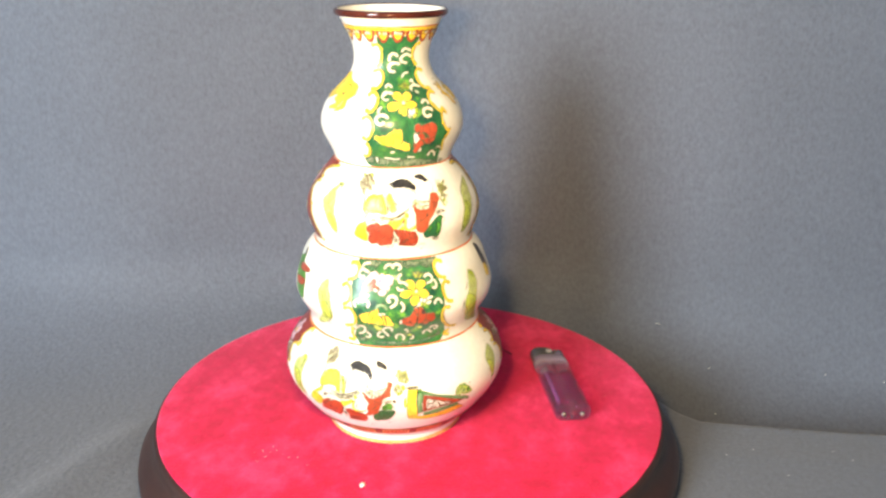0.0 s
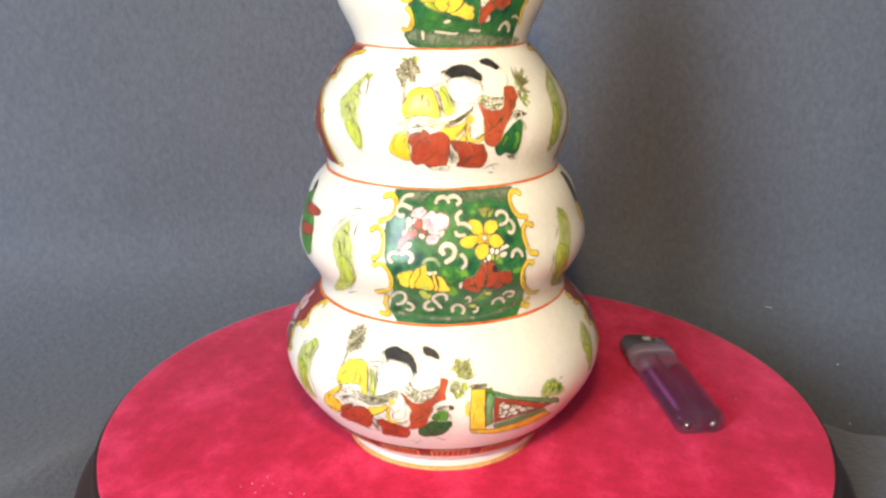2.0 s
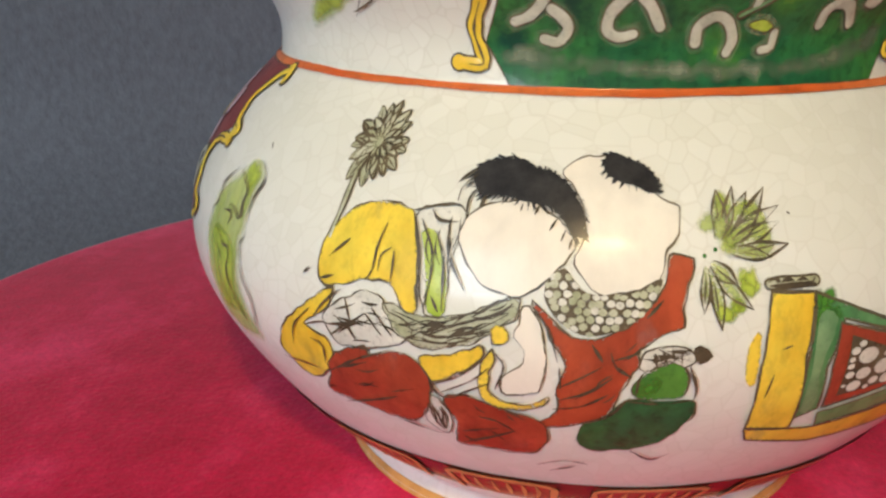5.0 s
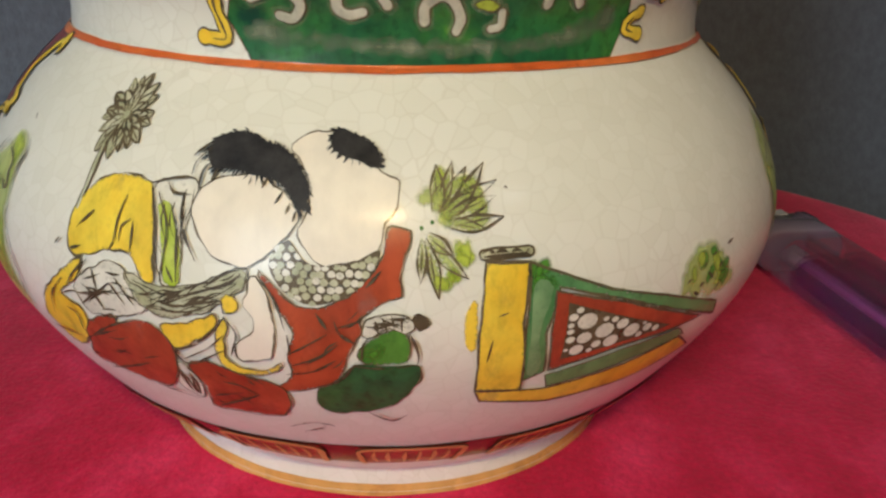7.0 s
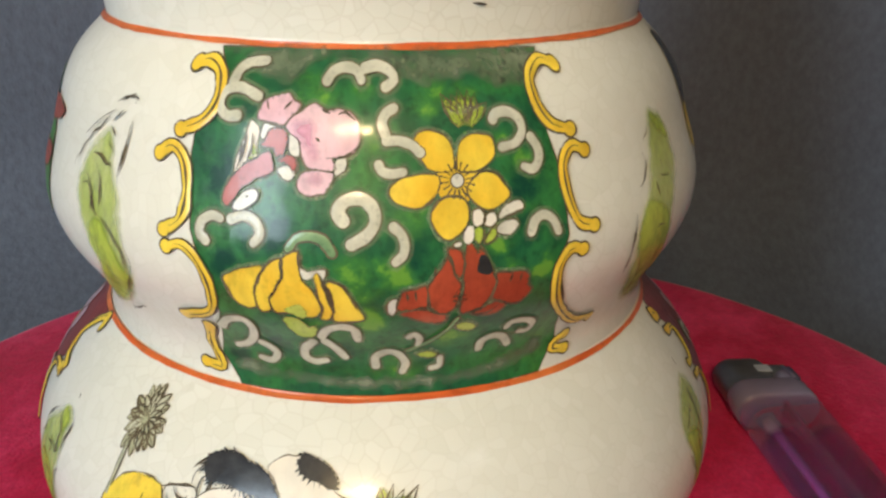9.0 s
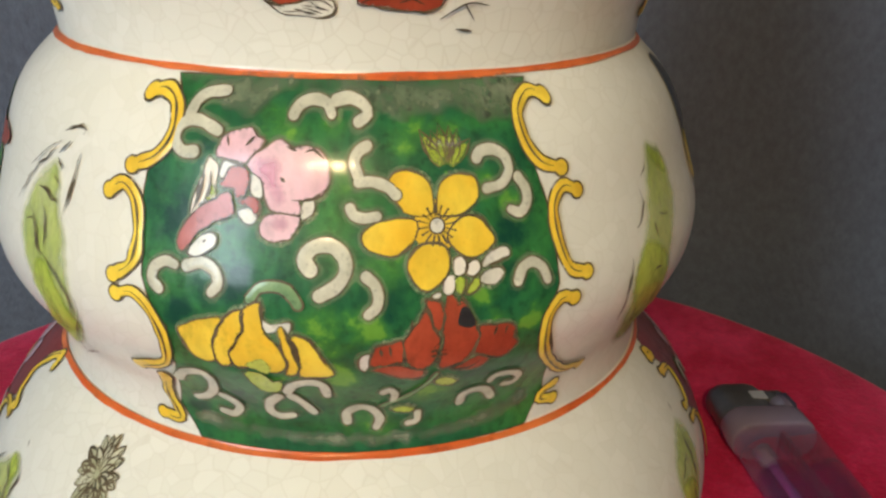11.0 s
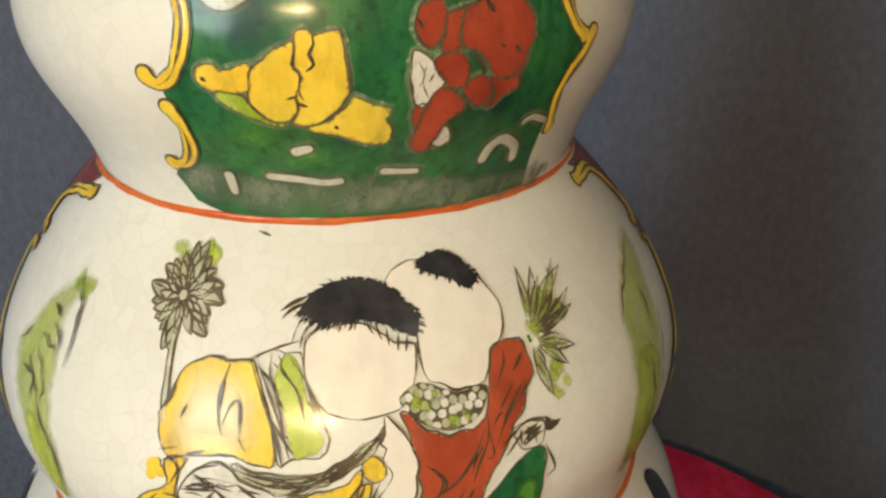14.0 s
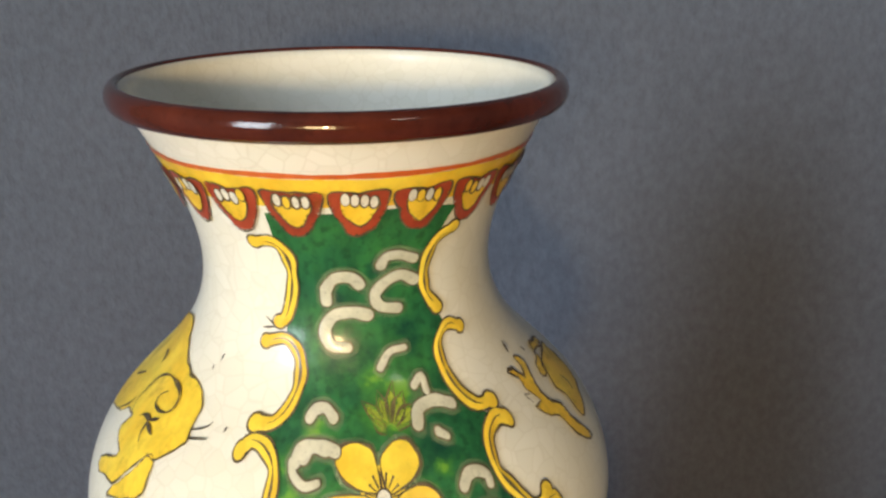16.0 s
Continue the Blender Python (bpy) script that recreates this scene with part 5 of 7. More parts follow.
# ---- lowest tier: garments and garden as plain colour patches ----
patch("painted_patch", WHITE, [(-18.9, 57.8), (-17.1, 58.9), (-14, 59.3), (-13.1, 58), (-13.4, 56.8), (-14.1, 53.8), (-14.3, 50.8), (-14.4, 47.3), (-16.5, 46.9), (-17.2, 50.9)], 0, line=0.2, hatch=11)
patch("painted_patch", YELLOW, [(-29.1, 48.3), (-29.7, 50.9), (-29.1, 54), (-27.5, 56.5), (-25.4, 58.2), (-22.6, 58.8), (-19.9, 58.4), (-19, 57.8), (-17.8, 53.2), (-17.4, 47), (-19, 47.4), (-20, 49.2), (-21.1, 50), (-23.9, 49.6), (-26, 48.6), (-27.6, 48)], 1, line=0.26)
patch("painted_patch", LIME, [(-17.8, 56.2), (-16.4, 56.4), (-15.3, 54.2), (-14.3, 50.8), (-14.4, 47.3), (-16.2, 47.3), (-16.7, 51.6)], 1, line=0, hatch=3)
ink([[(-18.8, 57.9), (-17.5, 53.3), (-17.1, 47.1)], [(-17.9, 57.4), (-16.1, 53.5), (-16.5, 47.2)], [(-16.1, 56.4), (-14.9, 53.1), (-14.6, 47.6)], [(-14.9, 57.8), (-14.5, 54.3), (-12.5, 50.4)], [(-17.1, 58.7), (-16.1, 57.6), (-13.9, 57.6)], [(-19.2, 58.2), (-16.5, 59.1), (-14.1, 59.4)]], 0.28)
ink([[(-25.9, 54.1), (-28.2, 51.5)], [(-21.8, 56.5), (-22.4, 53.7), (-22.6, 51.1), (-23.3, 49.6)], [(-20.7, 54), (-21.8, 52.9), (-21.9, 51.1)], [(-20.4, 53.7), (-20.3, 51.6), (-20.4, 49.7)], [(-28.9, 48.7), (-27.2, 49.5)]], 0.26)
patch("painted_patch", YELLOW, [(-37.4, 36), (-36, 39.3), (-34, 42.1), (-31, 45), (-28.8, 47), (-27.4, 48), (-28, 45.1), (-29.9, 43.4), (-31.6, 41.7), (-28.8, 40.7), (-28.1, 38.9), (-29.2, 35.8), (-32.4, 32.6), (-35, 32.7), (-36.4, 34.6)], 1, line=0.28)
ink([[(-29.9, 43.4), (-28.4, 45.7), (-26.2, 48)], [(-31.6, 41.7), (-29.1, 42.9), (-27.7, 43)], [(-34.2, 37.8), (-33.2, 41.1), (-30.5, 44.4)], [(-30.8, 40), (-29.2, 39.3), (-29.5, 36.4)], [(-37.7, 34.5), (-33.3, 35), (-30.7, 35.1)]], 0.26)
patch("painted_patch", WHITE, [(-27.6, 45.2), (-25.6, 47.2), (-23.1, 48.5), (-21, 47.9), (-20.3, 46.4), (-18.3, 45.5), (-17.8, 43.8), (-19.9, 42.2), (-23.6, 40.8), (-26.7, 40.6), (-28, 42.1), (-28.6, 43.5)], 2, line=0.26, hatch=11)
ink([[(-27.2, 44.6), (-25.4, 43.7), (-23, 45.7)], [(-25.4, 43.7), (-27.7, 41.4)], [(-25.4, 43.7), (-24.2, 41.6)], [(-23, 45.7), (-21.1, 43.2)], [(-22.3, 46.6), (-19.9, 43.5)], [(-25.6, 47.2), (-24.9, 44.2)], [(-28, 42.9), (-25.4, 43.7)]], 0.26)
patch("painted_patch", SAGE, [(-21, 47.6), (-18.3, 47), (-15.3, 46.8), (-11.8, 48), (-9.1, 49.7), (-7, 50.2), (-7.4, 48), (-9.6, 45.8), (-12.4, 43.9), (-16, 42.8), (-18.5, 43.3), (-20, 45.1)], 2, line=0.22, hatch=41)
ink([[(-19.9, 46.8), (-15.3, 45.8), (-11.2, 47.2), (-7.5, 49.3)], [(-19, 45.3), (-14.7, 44.5), (-10.7, 46.3), (-8, 48.3)], [(-17.8, 43.6), (-13.5, 44), (-9.6, 46.1)]], 0.24)
patch("painted_patch", YELLOW, [(-17.1, 41), (-15.5, 42.1), (-13, 42.7), (-10.7, 44.2), (-10.2, 43.3), (-11.4, 41.2), (-13.4, 39.6), (-15.7, 38.2)], 2, line=0.26)
patch("painted_patch", YELLOW, [(-10.5, 42.1), (-9.3, 43.8), (-9.4, 41.6), (-10, 38.3), (-8.8, 36.8), (-6.3, 36.4), (-3.9, 38.1), (-4.3, 36.8), (-6.4, 35.5), (-9.3, 35.6), (-10.8, 37.3)], 2, line=0.24)
patch("painted_patch", CREAM, [(-6.9, 48.7), (-5.9, 49.5), (-5.3, 48.3), (-4.5, 45.1), (-4.3, 41.6), (-5, 38.8), (-7.2, 38), (-8.6, 38.2), (-8.4, 40.2), (-6.9, 42), (-6.3, 44.2), (-7.4, 45.8), (-7.1, 47.4)], 2, line=0.26)
patch("painted_patch", YELLOW, [(-9.6, 46.5), (-8.7, 46.9), (-7.9, 46), (-8.2, 44.7), (-9.3, 44.5)], 3, line=0.22)
patch("painted_patch", RED, [(-29.6, 34.6), (-28.5, 37.9), (-23.5, 41.2), (-23, 40.1), (-20, 41.3), (-17.8, 40.9), (-16, 38.5), (-16.7, 34.2), (-18.9, 30.3), (-21.8, 29.6), (-25.6, 30.2), (-29.4, 30.6), (-31.3, 31.3)], 2, line=0.28, hatch=5)
patch("painted_patch", RED, [(-14.8, 35.8), (-12.6, 36.8), (-10.4, 36), (-8.2, 35.1), (-5.9, 34.6), (-4.3, 33.4), (-4.1, 30.1), (-5.5, 27.3), (-7.9, 26.7), (-11.2, 27), (-14.7, 27), (-13.9, 31.5), (-14.7, 33.4)], 2, line=0.28, hatch=5)
patch("painted_patch", WHITE, [(-17.7, 31.3), (-16.1, 35.4), (-15.2, 34.4), (-14.6, 31.3), (-15.5, 28.6), (-17.3, 29.7)], 1, line=0.26, hatch=11)
ink([[(-29.3, 35.3), (-24, 39.3), (-20.4, 41.1)], [(-29.2, 29.6), (-23.6, 32.4), (-20.4, 34.2)], [(-27.9, 36.3), (-23.2, 38.9)], [(-13.9, 27.4), (-10.1, 29.8), (-7.4, 31.7)], [(-13.7, 29.9), (-9.2, 31.8)], [(-8.2, 34.6), (-7.4, 33.6)], [(-16.1, 38.1), (-15.2, 36.1), (-13.4, 36.2)]], 0.28)
ink([[(-15.8, 37.7), (-12.8, 39.8), (-10.2, 42.9)], [(-15.1, 36.6), (-11.7, 39.2), (-9.7, 41.5)], [(-13.3, 36.7), (-9.9, 39.2)], [(-9.1, 43.5), (-8.3, 41.8), (-9.2, 38.5)]], 0.26)
patch("painted_patch", ORANGERED, [(-5.9, 50.1), (-4.6, 49), (-3.2, 47.2), (-1.2, 46.1), (0.9, 46.4), (2.9, 47.7), (4.8, 49.6), (6.3, 52), (6.8, 54.8), (7.3, 55.8), (9.1, 55.1), (8.9, 53.1), (8.1, 49.6), (8.4, 47.8), (6.4, 46.8), (4.9, 45.8), (4.2, 44.4), (4.5, 43.1), (3.5, 41.2), (1.7, 35.6), (-0.9, 33.9), (-3.8, 32.8), (-5.2, 33.2), (-3, 36.1), (-3.3, 39.5), (-2.4, 42.6), (-3.7, 45.2), (-4.8, 47.7)], 1, line=0.26, hatch=5)
ink([[(-3.3, 39.5), (-1.2, 41.1), (1, 42.9)], [(-2.9, 37.9), (-0.1, 39.4), (2, 41.5)], [(-3.5, 36.4), (-0.7, 37.2), (1.8, 39.2)], [(1.7, 44.7), (2.2, 43), (3.8, 41.6)], [(1.9, 43.7), (4.4, 44.8)], [(-3, 42.5), (-2.8, 39.5)], [(-0.1, 45.6), (1, 43.5)], [(6.3, 50.8), (4.8, 48.8)], [(-5.4, 49.2), (-4, 46.5), (-3.2, 43.1)]], 0.28)
net([(-4.8, 50.8), (-4.4, 52.6), (-3, 53.8), (-1.3, 51.6), (0.7, 51.1), (3.3, 51.5), (4.8, 52.4), (6.2, 53), (5.3, 50.2), (3.4, 48), (0.9, 46.7), (-1.2, 46.6), (-3.2, 47.9), (-4.2, 49.3)], 1.08)
patch("painted_patch", GREEN, [(-0.8, 30.7), (-0.3, 34), (1.9, 35.7), (3.5, 38.3), (6.7, 38.2), (9.9, 38.3), (10.3, 36.2), (9.2, 33.3), (7.1, 30.6), (4.2, 29.3), (0.6, 29)], 1, line=0.22)
patch("painted_patch", LEAF, [(3.8, 39.7), (4.5, 41.6), (6, 42.7), (7.5, 43.5), (8.7, 43), (9.2, 40.9), (8.8, 38.9), (6.7, 38.5), (4.6, 38.5)], 1, line=0.2)
soft_patch("pale_wash", LEAFWASH, [(4, 39.3), (5, 41.3), (6.3, 42), (6.6, 40.1), (5.9, 38.8)], 2, 0.6, 1.0)
patch("painted_patch", WHITE, [(4.5, 42.7), (4.9, 44.8), (6.9, 45.8), (9, 45.2), (9.5, 43.8), (8.6, 43), (7, 43.7), (5.5, 42.6)], 2, line=0.26, hatch=11)
patch("painted_patch", INK, [(9.2, 44.8), (10, 45.6), (11.2, 44.4), (10.1, 43.3)], 2, line=0)
ink([[(5.7, 44.8), (6, 43.1)], [(6.4, 45.2), (6.9, 43.5)], [(7.3, 45.4), (7.6, 43.7)], [(8.2, 45.2), (8.3, 43.2)], [(9.1, 43.1), (10, 40.1), (9.8, 38)], [(4.3, 38.9), (4.5, 41.6), (5.2, 42.7)], [(-0.8, 34.4), (1.9, 35.7), (3.8, 38.9)], [(3.5, 38.3), (6.7, 38), (9.9, 38.5)]], 0.26)
ink([[(-5.3, 24.6), (-2.1, 26.2), (0.6, 25.7)], [(-3.8, 23.4), (-0.8, 25)], [(4.8, 29.4), (7.4, 27.4), (9.2, 28.7)], [(-21.8, 29.6), (-19, 29), (-16.2, 28.4)], [(-31.5, 48.7), (-30.7, 49.7)]], 0.24)
patch("painted_patch", CREAM, [(-13.4, 57.9), (-11.1, 59.8), (-7.1, 60.4), (-4, 58.8), (-2.2, 57.2), (-2.6, 55), (-4.5, 52.6), (-6.5, 50.6), (-8.6, 50.4), (-10.9, 51.3), (-12.5, 53.4), (-13.7, 55.6)], 1, line=0.22)
patch("painted_patch", CREAM, [(-3.8, 63.3), (-3.1, 64.4), (-1.1, 65.2), (2.2, 64.7), (6.3, 61.3), (7.9, 60.3), (7.8, 57.6), (6.8, 55.9), (6.3, 53.7), (4.8, 51.9), (2.3, 51.3), (0.2, 51.4), (-1.4, 52.8), (-2, 55), (-1.2, 57.8), (-1.8, 61.1)], 1, line=0.22)
patch("painted_patch", BLACK, [(-12.6, 60.8), (-13.3, 63), (-11.7, 64.2), (-9.3, 64.5), (-6.6, 63.8), (-4.4, 63.1), (-2.1, 61), (-1.2, 58.4), (-2.2, 56.7), (-3.1, 58.3), (-4.7, 59.8), (-7.1, 60.2), (-10.1, 60.8)], 2, line=0, ragged=1.2)
patch("painted_patch", BLACK, [(0.6, 63.6), (0.7, 65.3), (2.8, 65.1), (5.2, 64), (6.3, 62.1), (5.5, 61.6), (3.5, 62.4), (1.7, 62.9)], 2, line=0, ragged=0.7)
ink([[(-13, 63.3), (-14.3, 62.3), (-14.9, 61.6)], [(-12.9, 62.7), (-14.3, 61.2), (-14.5, 59.7)], [(-12.4, 61.4), (-13.3, 60.2), (-13.3, 57.9)], [(-11.6, 60.6), (-12.1, 59.1)], [(-7.6, 60.1), (-7.8, 59.2)], [(-5.9, 60), (-6.3, 59)], [(-4, 58.8), (-4.7, 57.5)], [(-3.1, 57.7), (-3.5, 56.5)], [(-2.4, 56.9), (-2.7, 55.7)]], 0.26)
tree([[(-47.1, 59.8), (-44.4, 59.9), (-42.8, 58.6), (-43, 55.1), (-42.9, 51.7), (-43.7, 48.7), (-43.5, 43.9), (-42.6, 39.7), (-41.7, 34.8), (-48, 33.9), (-52, 36.4), (-53.3, 40.7), (-53.8, 45.7), (-53.9, 49.8), (-52.1, 55.3), (-48.4, 58.2)], [(-47.4, 59.2), (-45.4, 60.2), (-43.5, 58.5), (-44, 56.5), (-44.5, 54.9), (-46.2, 57.2)], [(-51.5, 49.7), (-46.3, 49.5), (-44.6, 46.2), (-44.5, 41.1), (-42.4, 36.5), (-45.3, 37.8), (-50.2, 38), (-51.1, 43.1)]], [[(-53.6, 50.9), (-51.5, 53.7), (-51.9, 55.8), (-49.2, 58.3)], [(-48.4, 58.2), (-45.6, 56.7), (-45, 53.9), (-45.2, 52.3), (-47.9, 53.6), (-48, 52.7)], [(-42.7, 51.8), (-42.9, 50.2), (-43.6, 48.3), (-43, 44.4), (-41.6, 41.6), (-41.7, 34.8)], [(-43.8, 59.8), (-42.5, 57.7), (-43.4, 54.5), (-42.8, 52.1)], [(-50.7, 50.1), (-48.1, 47.9), (-46.4, 47.1), (-47, 43.4), (-45.4, 40.6), (-44, 36.6)], [(-49.3, 52.5), (-47.3, 52.3), (-47.2, 50.7)], [(-44.6, 62.1), (-43.9, 61.6)], [(-49.5, 47.8), (-48.2, 45.4)]])
tuft((-26.4, 64.8), 4.8, 16, -170, 190)
stroke("painted_stem", SAGE, [(-28, 61.3), (-28.2, 57.6), (-28.8, 53.8)], 0.5, 1)
dabs("pale_wash", (LIMEWASH, WASH,), [(11.1, 59.6), (13.4, 61), (17.1, 60), (17.2, 57), (13.6, 55.9), (11, 56.9)], 16, 0.8, 2.2, 0)
blades((11.4, 56.0), [(12.1, 62), (13.9, 62.3), (15.4, 61.7), (17.4, 62.1), (18.6, 60.2), (18.3, 58.6), (18.9, 56.3), (17, 55), (12.6, 60.1), (16.1, 59.1)], WASH, 1.0)
blades((10.3, 55.4), [(11.9, 47.3), (14.9, 49.5), (10.1, 49.2), (13.4, 52.3)], WASH, 1.0)
dabs("painted_dot", (LIMEWASH,), [(11.9, 49.8), (12.8, 51), (13.6, 49.7), (12.7, 48.2)], 4, 0.9, 1.8)
dabs("painted_dot", (LIMEWASH,), [(13.7, 52.9), (14.5, 53.3), (14.9, 52.2), (14.1, 51.6)], 4, 0.9, 1.8)
patch("painted_dot", YELLOW, [(15.7, 46.9), (14.5, 45), (14.5, 41.9), (15.7, 39.7)], 1, line=0)
patch("painted_post", YELLOW, [(16.6, 51.4), (21.2, 51), (20.9, 47.1), (20.6, 43.5), (21.8, 32.2), (16.4, 33.2), (16, 41.8), (16.3, 46.9)], 2, line=0.45, corners=True, folds=[[(17.1, 38.2), (17.5, 41.6)], [(17.9, 44.7), (19, 45.1)]])
patch("painted_rail", YELLOW, [(16.5, 32.7), (25.3, 31.4), (35.8, 32.7), (44.4, 34.6), (49.4, 30.6), (39.1, 28.3), (26.6, 28.1), (17.4, 30.5)], 1, line=0.4, corners=True)
patch("painted_fence", FENCE, [(21.4, 50.9), (24.8, 49.3), (30.7, 46.3), (38.8, 43.4), (49.6, 38.9), (51, 36), (32.2, 44.6), (24.6, 47.6), (23.3, 41.5), (24.1, 35.1), (21.7, 33.8), (20.9, 41.1), (21.2, 47.1)], 1, line=0.45, corners=True)
patch("painted_fence", PALEGREEN, [(21.8, 48.4), (23.7, 47.8), (22.6, 41.7), (23.4, 35.9), (22, 35.1), (21.5, 43.4)], 2, line=0)
patch("painted_fence", RED, [(24.1, 47.2), (32.2, 44.3), (47, 37.4), (33.6, 37.2), (24.5, 35.4), (23.8, 41.4)], 2, line=0.45, corners=True)
cells([(25.5, 45.5), (40.6, 38.3), (33.4, 37.9), (25.5, 37.1)], 70, 1.15)
patch("painted_fence", FENCE, [(24.3, 34.5), (33.9, 36.4), (42.9, 36.8), (44.9, 34.8), (35.3, 33.5), (25.2, 31.9)], 2, line=0.3, corners=True)
stroke("painted_roof", SAGE, [(16.5, 52.2), (18.7, 52.3), (21.3, 52.3)], 1, 2)
soft_patch("painted_bush", WASH, [(40.8, 43.8), (41.7, 47.4), (43.9, 49.3), (47.3, 48.7), (50.9, 44.8), (52.1, 40.8), (47.3, 40.2), (41.3, 42.3)], 1)
dabs("painted_bush", (LIMEWASH, LEAFWASH,), [(41.7, 44.3), (43.1, 47.9), (46.7, 48), (49.5, 44.8), (49.6, 41.7), (46.2, 41.6)], 14, 0.9, 2.0, 2)
ink([[(41.7, 44.3), (42.6, 44.7)], [(44.2, 43.1), (44.9, 43.5)], [(45.6, 44.8), (46.7, 43.6)], [(47.6, 41.5), (48.4, 42.4)], [(44.5, 45.9), (45.2, 46.3)], [(43.2, 42.6), (44.3, 41.8)], [(47.7, 45), (48.6, 45.4)], [(49.4, 47.7), (50.8, 48.1)], [(46.3, 47), (47.1, 47.2)]], 0.4)
dabs("painted_fence", (LEAFWASH,), [(21.7, 50.4), (24.4, 49.4), (24.3, 47.4), (21.8, 47.7)], 10, 0.7, 1.8, 1)
ink([[(16.3, 52.4), (17.1, 52.8), (17.6, 52), (18.4, 52.6), (19.1, 51.9), (19.9, 52.6), (20.7, 52), (21.2, 52.6)], [(16.4, 52), (21.3, 51.9)]], 0.5)
tree([[(74.3, 61.8), (76.4, 59.2), (76.8, 55.5), (75.7, 51.3), (73.2, 47.7), (72.1, 43.7), (70.4, 41.5), (67.8, 41.3), (68.6, 45.6), (67.1, 50.1), (65.6, 54.4), (67, 57.8), (70.8, 60.6)], [(66.5, 53.9), (71.3, 53.1), (73.5, 48.7), (71.3, 44.1), (68.8, 42.4), (67.7, 48)]], [[(73.3, 59.5), (73, 55.2)], [(73.4, 57.1), (72.9, 50.9)], [(66.5, 53.9), (71.6, 56.9)], [(70.6, 52), (71.5, 47.1)], [(66.1, 50.6), (68.6, 44.9)], [(78.6, 53.5), (77.8, 50.2)], [(74.8, 64), (74.5, 62.4)]])
# ---- second tier: garments and garden as plain colour patches ----
patch("painted_patch", WHITE, [(2.4, 162.9), (3.6, 163.8), (5.7, 164.3), (7.4, 164), (9.5, 164.2), (10.5, 161.6), (11.7, 158.8), (13.6, 155.8), (12.5, 154), (8.7, 153.9), (7.6, 153), (6.7, 154.6), (5.5, 158.1), (4, 161)], 0, line=0.2, hatch=11)
patch("painted_patch", YELLOW, [(-9.7, 157), (-8.4, 158.8), (-7.5, 161.3), (-5.6, 162.8), (-2.5, 163.3), (1.1, 163.1), (3, 163.2), (4.6, 160.7), (6.1, 157.5), (6.8, 154), (6.1, 152.8), (3.5, 153.3), (1.5, 153.8), (-1.6, 153.6), (-4.9, 153.3), (-6.9, 152.6), (-8.2, 153.1), (-9.3, 155.2)], 1, line=0.26)
soft_patch("pale_wash", STRAWWASH, [(-8, 156.9), (-6.6, 160), (-4.4, 161.7), (-0.5, 162.2), (2.1, 161.9), (3.8, 159.2), (4.9, 155.7), (3, 154.4), (-1.7, 154.4), (-5.8, 154.3)], 2, 0.3, 3.4)
patch("painted_patch", LIME, [(6.3, 162.4), (7.4, 164), (9.1, 163.6), (10.3, 161.6), (11.2, 159.4), (12, 157.6), (13, 155.8), (12.2, 154.4), (10.6, 154), (9.2, 153.8), (8.4, 156.4), (7.5, 159.3), (6.3, 161)], 1, line=0)
ink([[(-0.2, 162.8), (-0.9, 161), (-1.2, 159.3), (-0.9, 157.2), (-0.2, 155.8)], [(-0.7, 161.6), (-0.9, 159.9), (-0.8, 158.4)], [(-0.4, 156.9), (0.5, 158.8), (1.5, 159.4), (2, 158), (2.1, 155.6), (3, 154.5)], [(-5.6, 158.4), (-6.3, 157)], [(-4.9, 153.4), (-2.3, 154.1)], [(-8.7, 153.4), (-6.2, 154)], [(-9.7, 157), (-8.4, 158.8), (-7.5, 161.3)]], 0.26)
ink([[(2.8, 163.2), (5.4, 158.7), (7, 155.5), (7.8, 153)], [(3.6, 163.5), (6.2, 159.3), (7.8, 156.3), (8.6, 154)], [(5.7, 164.1), (5.6, 162.1), (7, 159.3), (8.3, 154.6)], [(7.5, 164), (7.1, 162.6), (9.5, 160.5), (10.7, 157.3)], [(8.3, 163.7), (10.5, 161.6), (12.7, 158.2), (13.8, 155.8)], [(1.9, 163.2), (4, 163.9), (6.9, 164.7), (9.5, 165.2)]], 0.26)
patch("painted_patch", YELLOW, [(-7.5, 149.5), (-9.7, 148.1), (-12, 146.5), (-13.4, 143.8), (-14.3, 141.3), (-13, 139.1), (-10.2, 137.8), (-6.8, 137), (-5.7, 138.9), (-5.5, 142.4), (-6.1, 143.6), (-5.9, 146.5), (-6.4, 148.4), (-5.9, 151.1), (-4.8, 152.9), (-7.2, 152.8), (-8.1, 151.5)], 1, line=0.26)
dabs("painted_dot", (YELLOW,), [(-10.5, 151.7), (-9.4, 152.4), (-8.3, 152.1), (-8.4, 150.4), (-10, 150)], 5, 0.6, 1.2)
ink([[(-8.5, 152.1), (-6.9, 152.6), (-5.9, 151.6), (-7.1, 149.6)], [(-8, 148.4), (-5.9, 148.3), (-5, 147.3)], [(-11.9, 140.3), (-12.3, 143.2), (-11.2, 145.9), (-8.8, 148.2)], [(-8.9, 146.3), (-5, 147.7)], [(-7.1, 143.2), (-7.4, 145), (-5.1, 147)], [(-6.8, 143), (-5.2, 141.8)], [(-7.6, 138.4), (-5.9, 138.3)]], 0.26)
patch("painted_patch", WHITE, [(-5.1, 147.3), (-5.9, 148.7), (-4.8, 150.6), (-3.1, 152.2), (-0, 153), (1.4, 152.1), (2.4, 151.3), (5.4, 150.7), (6.7, 149.8), (6.1, 148.3), (4.2, 147.9), (2.7, 147.4), (1.6, 148.4), (-2.3, 147.7)], 2, line=0.26, hatch=11)
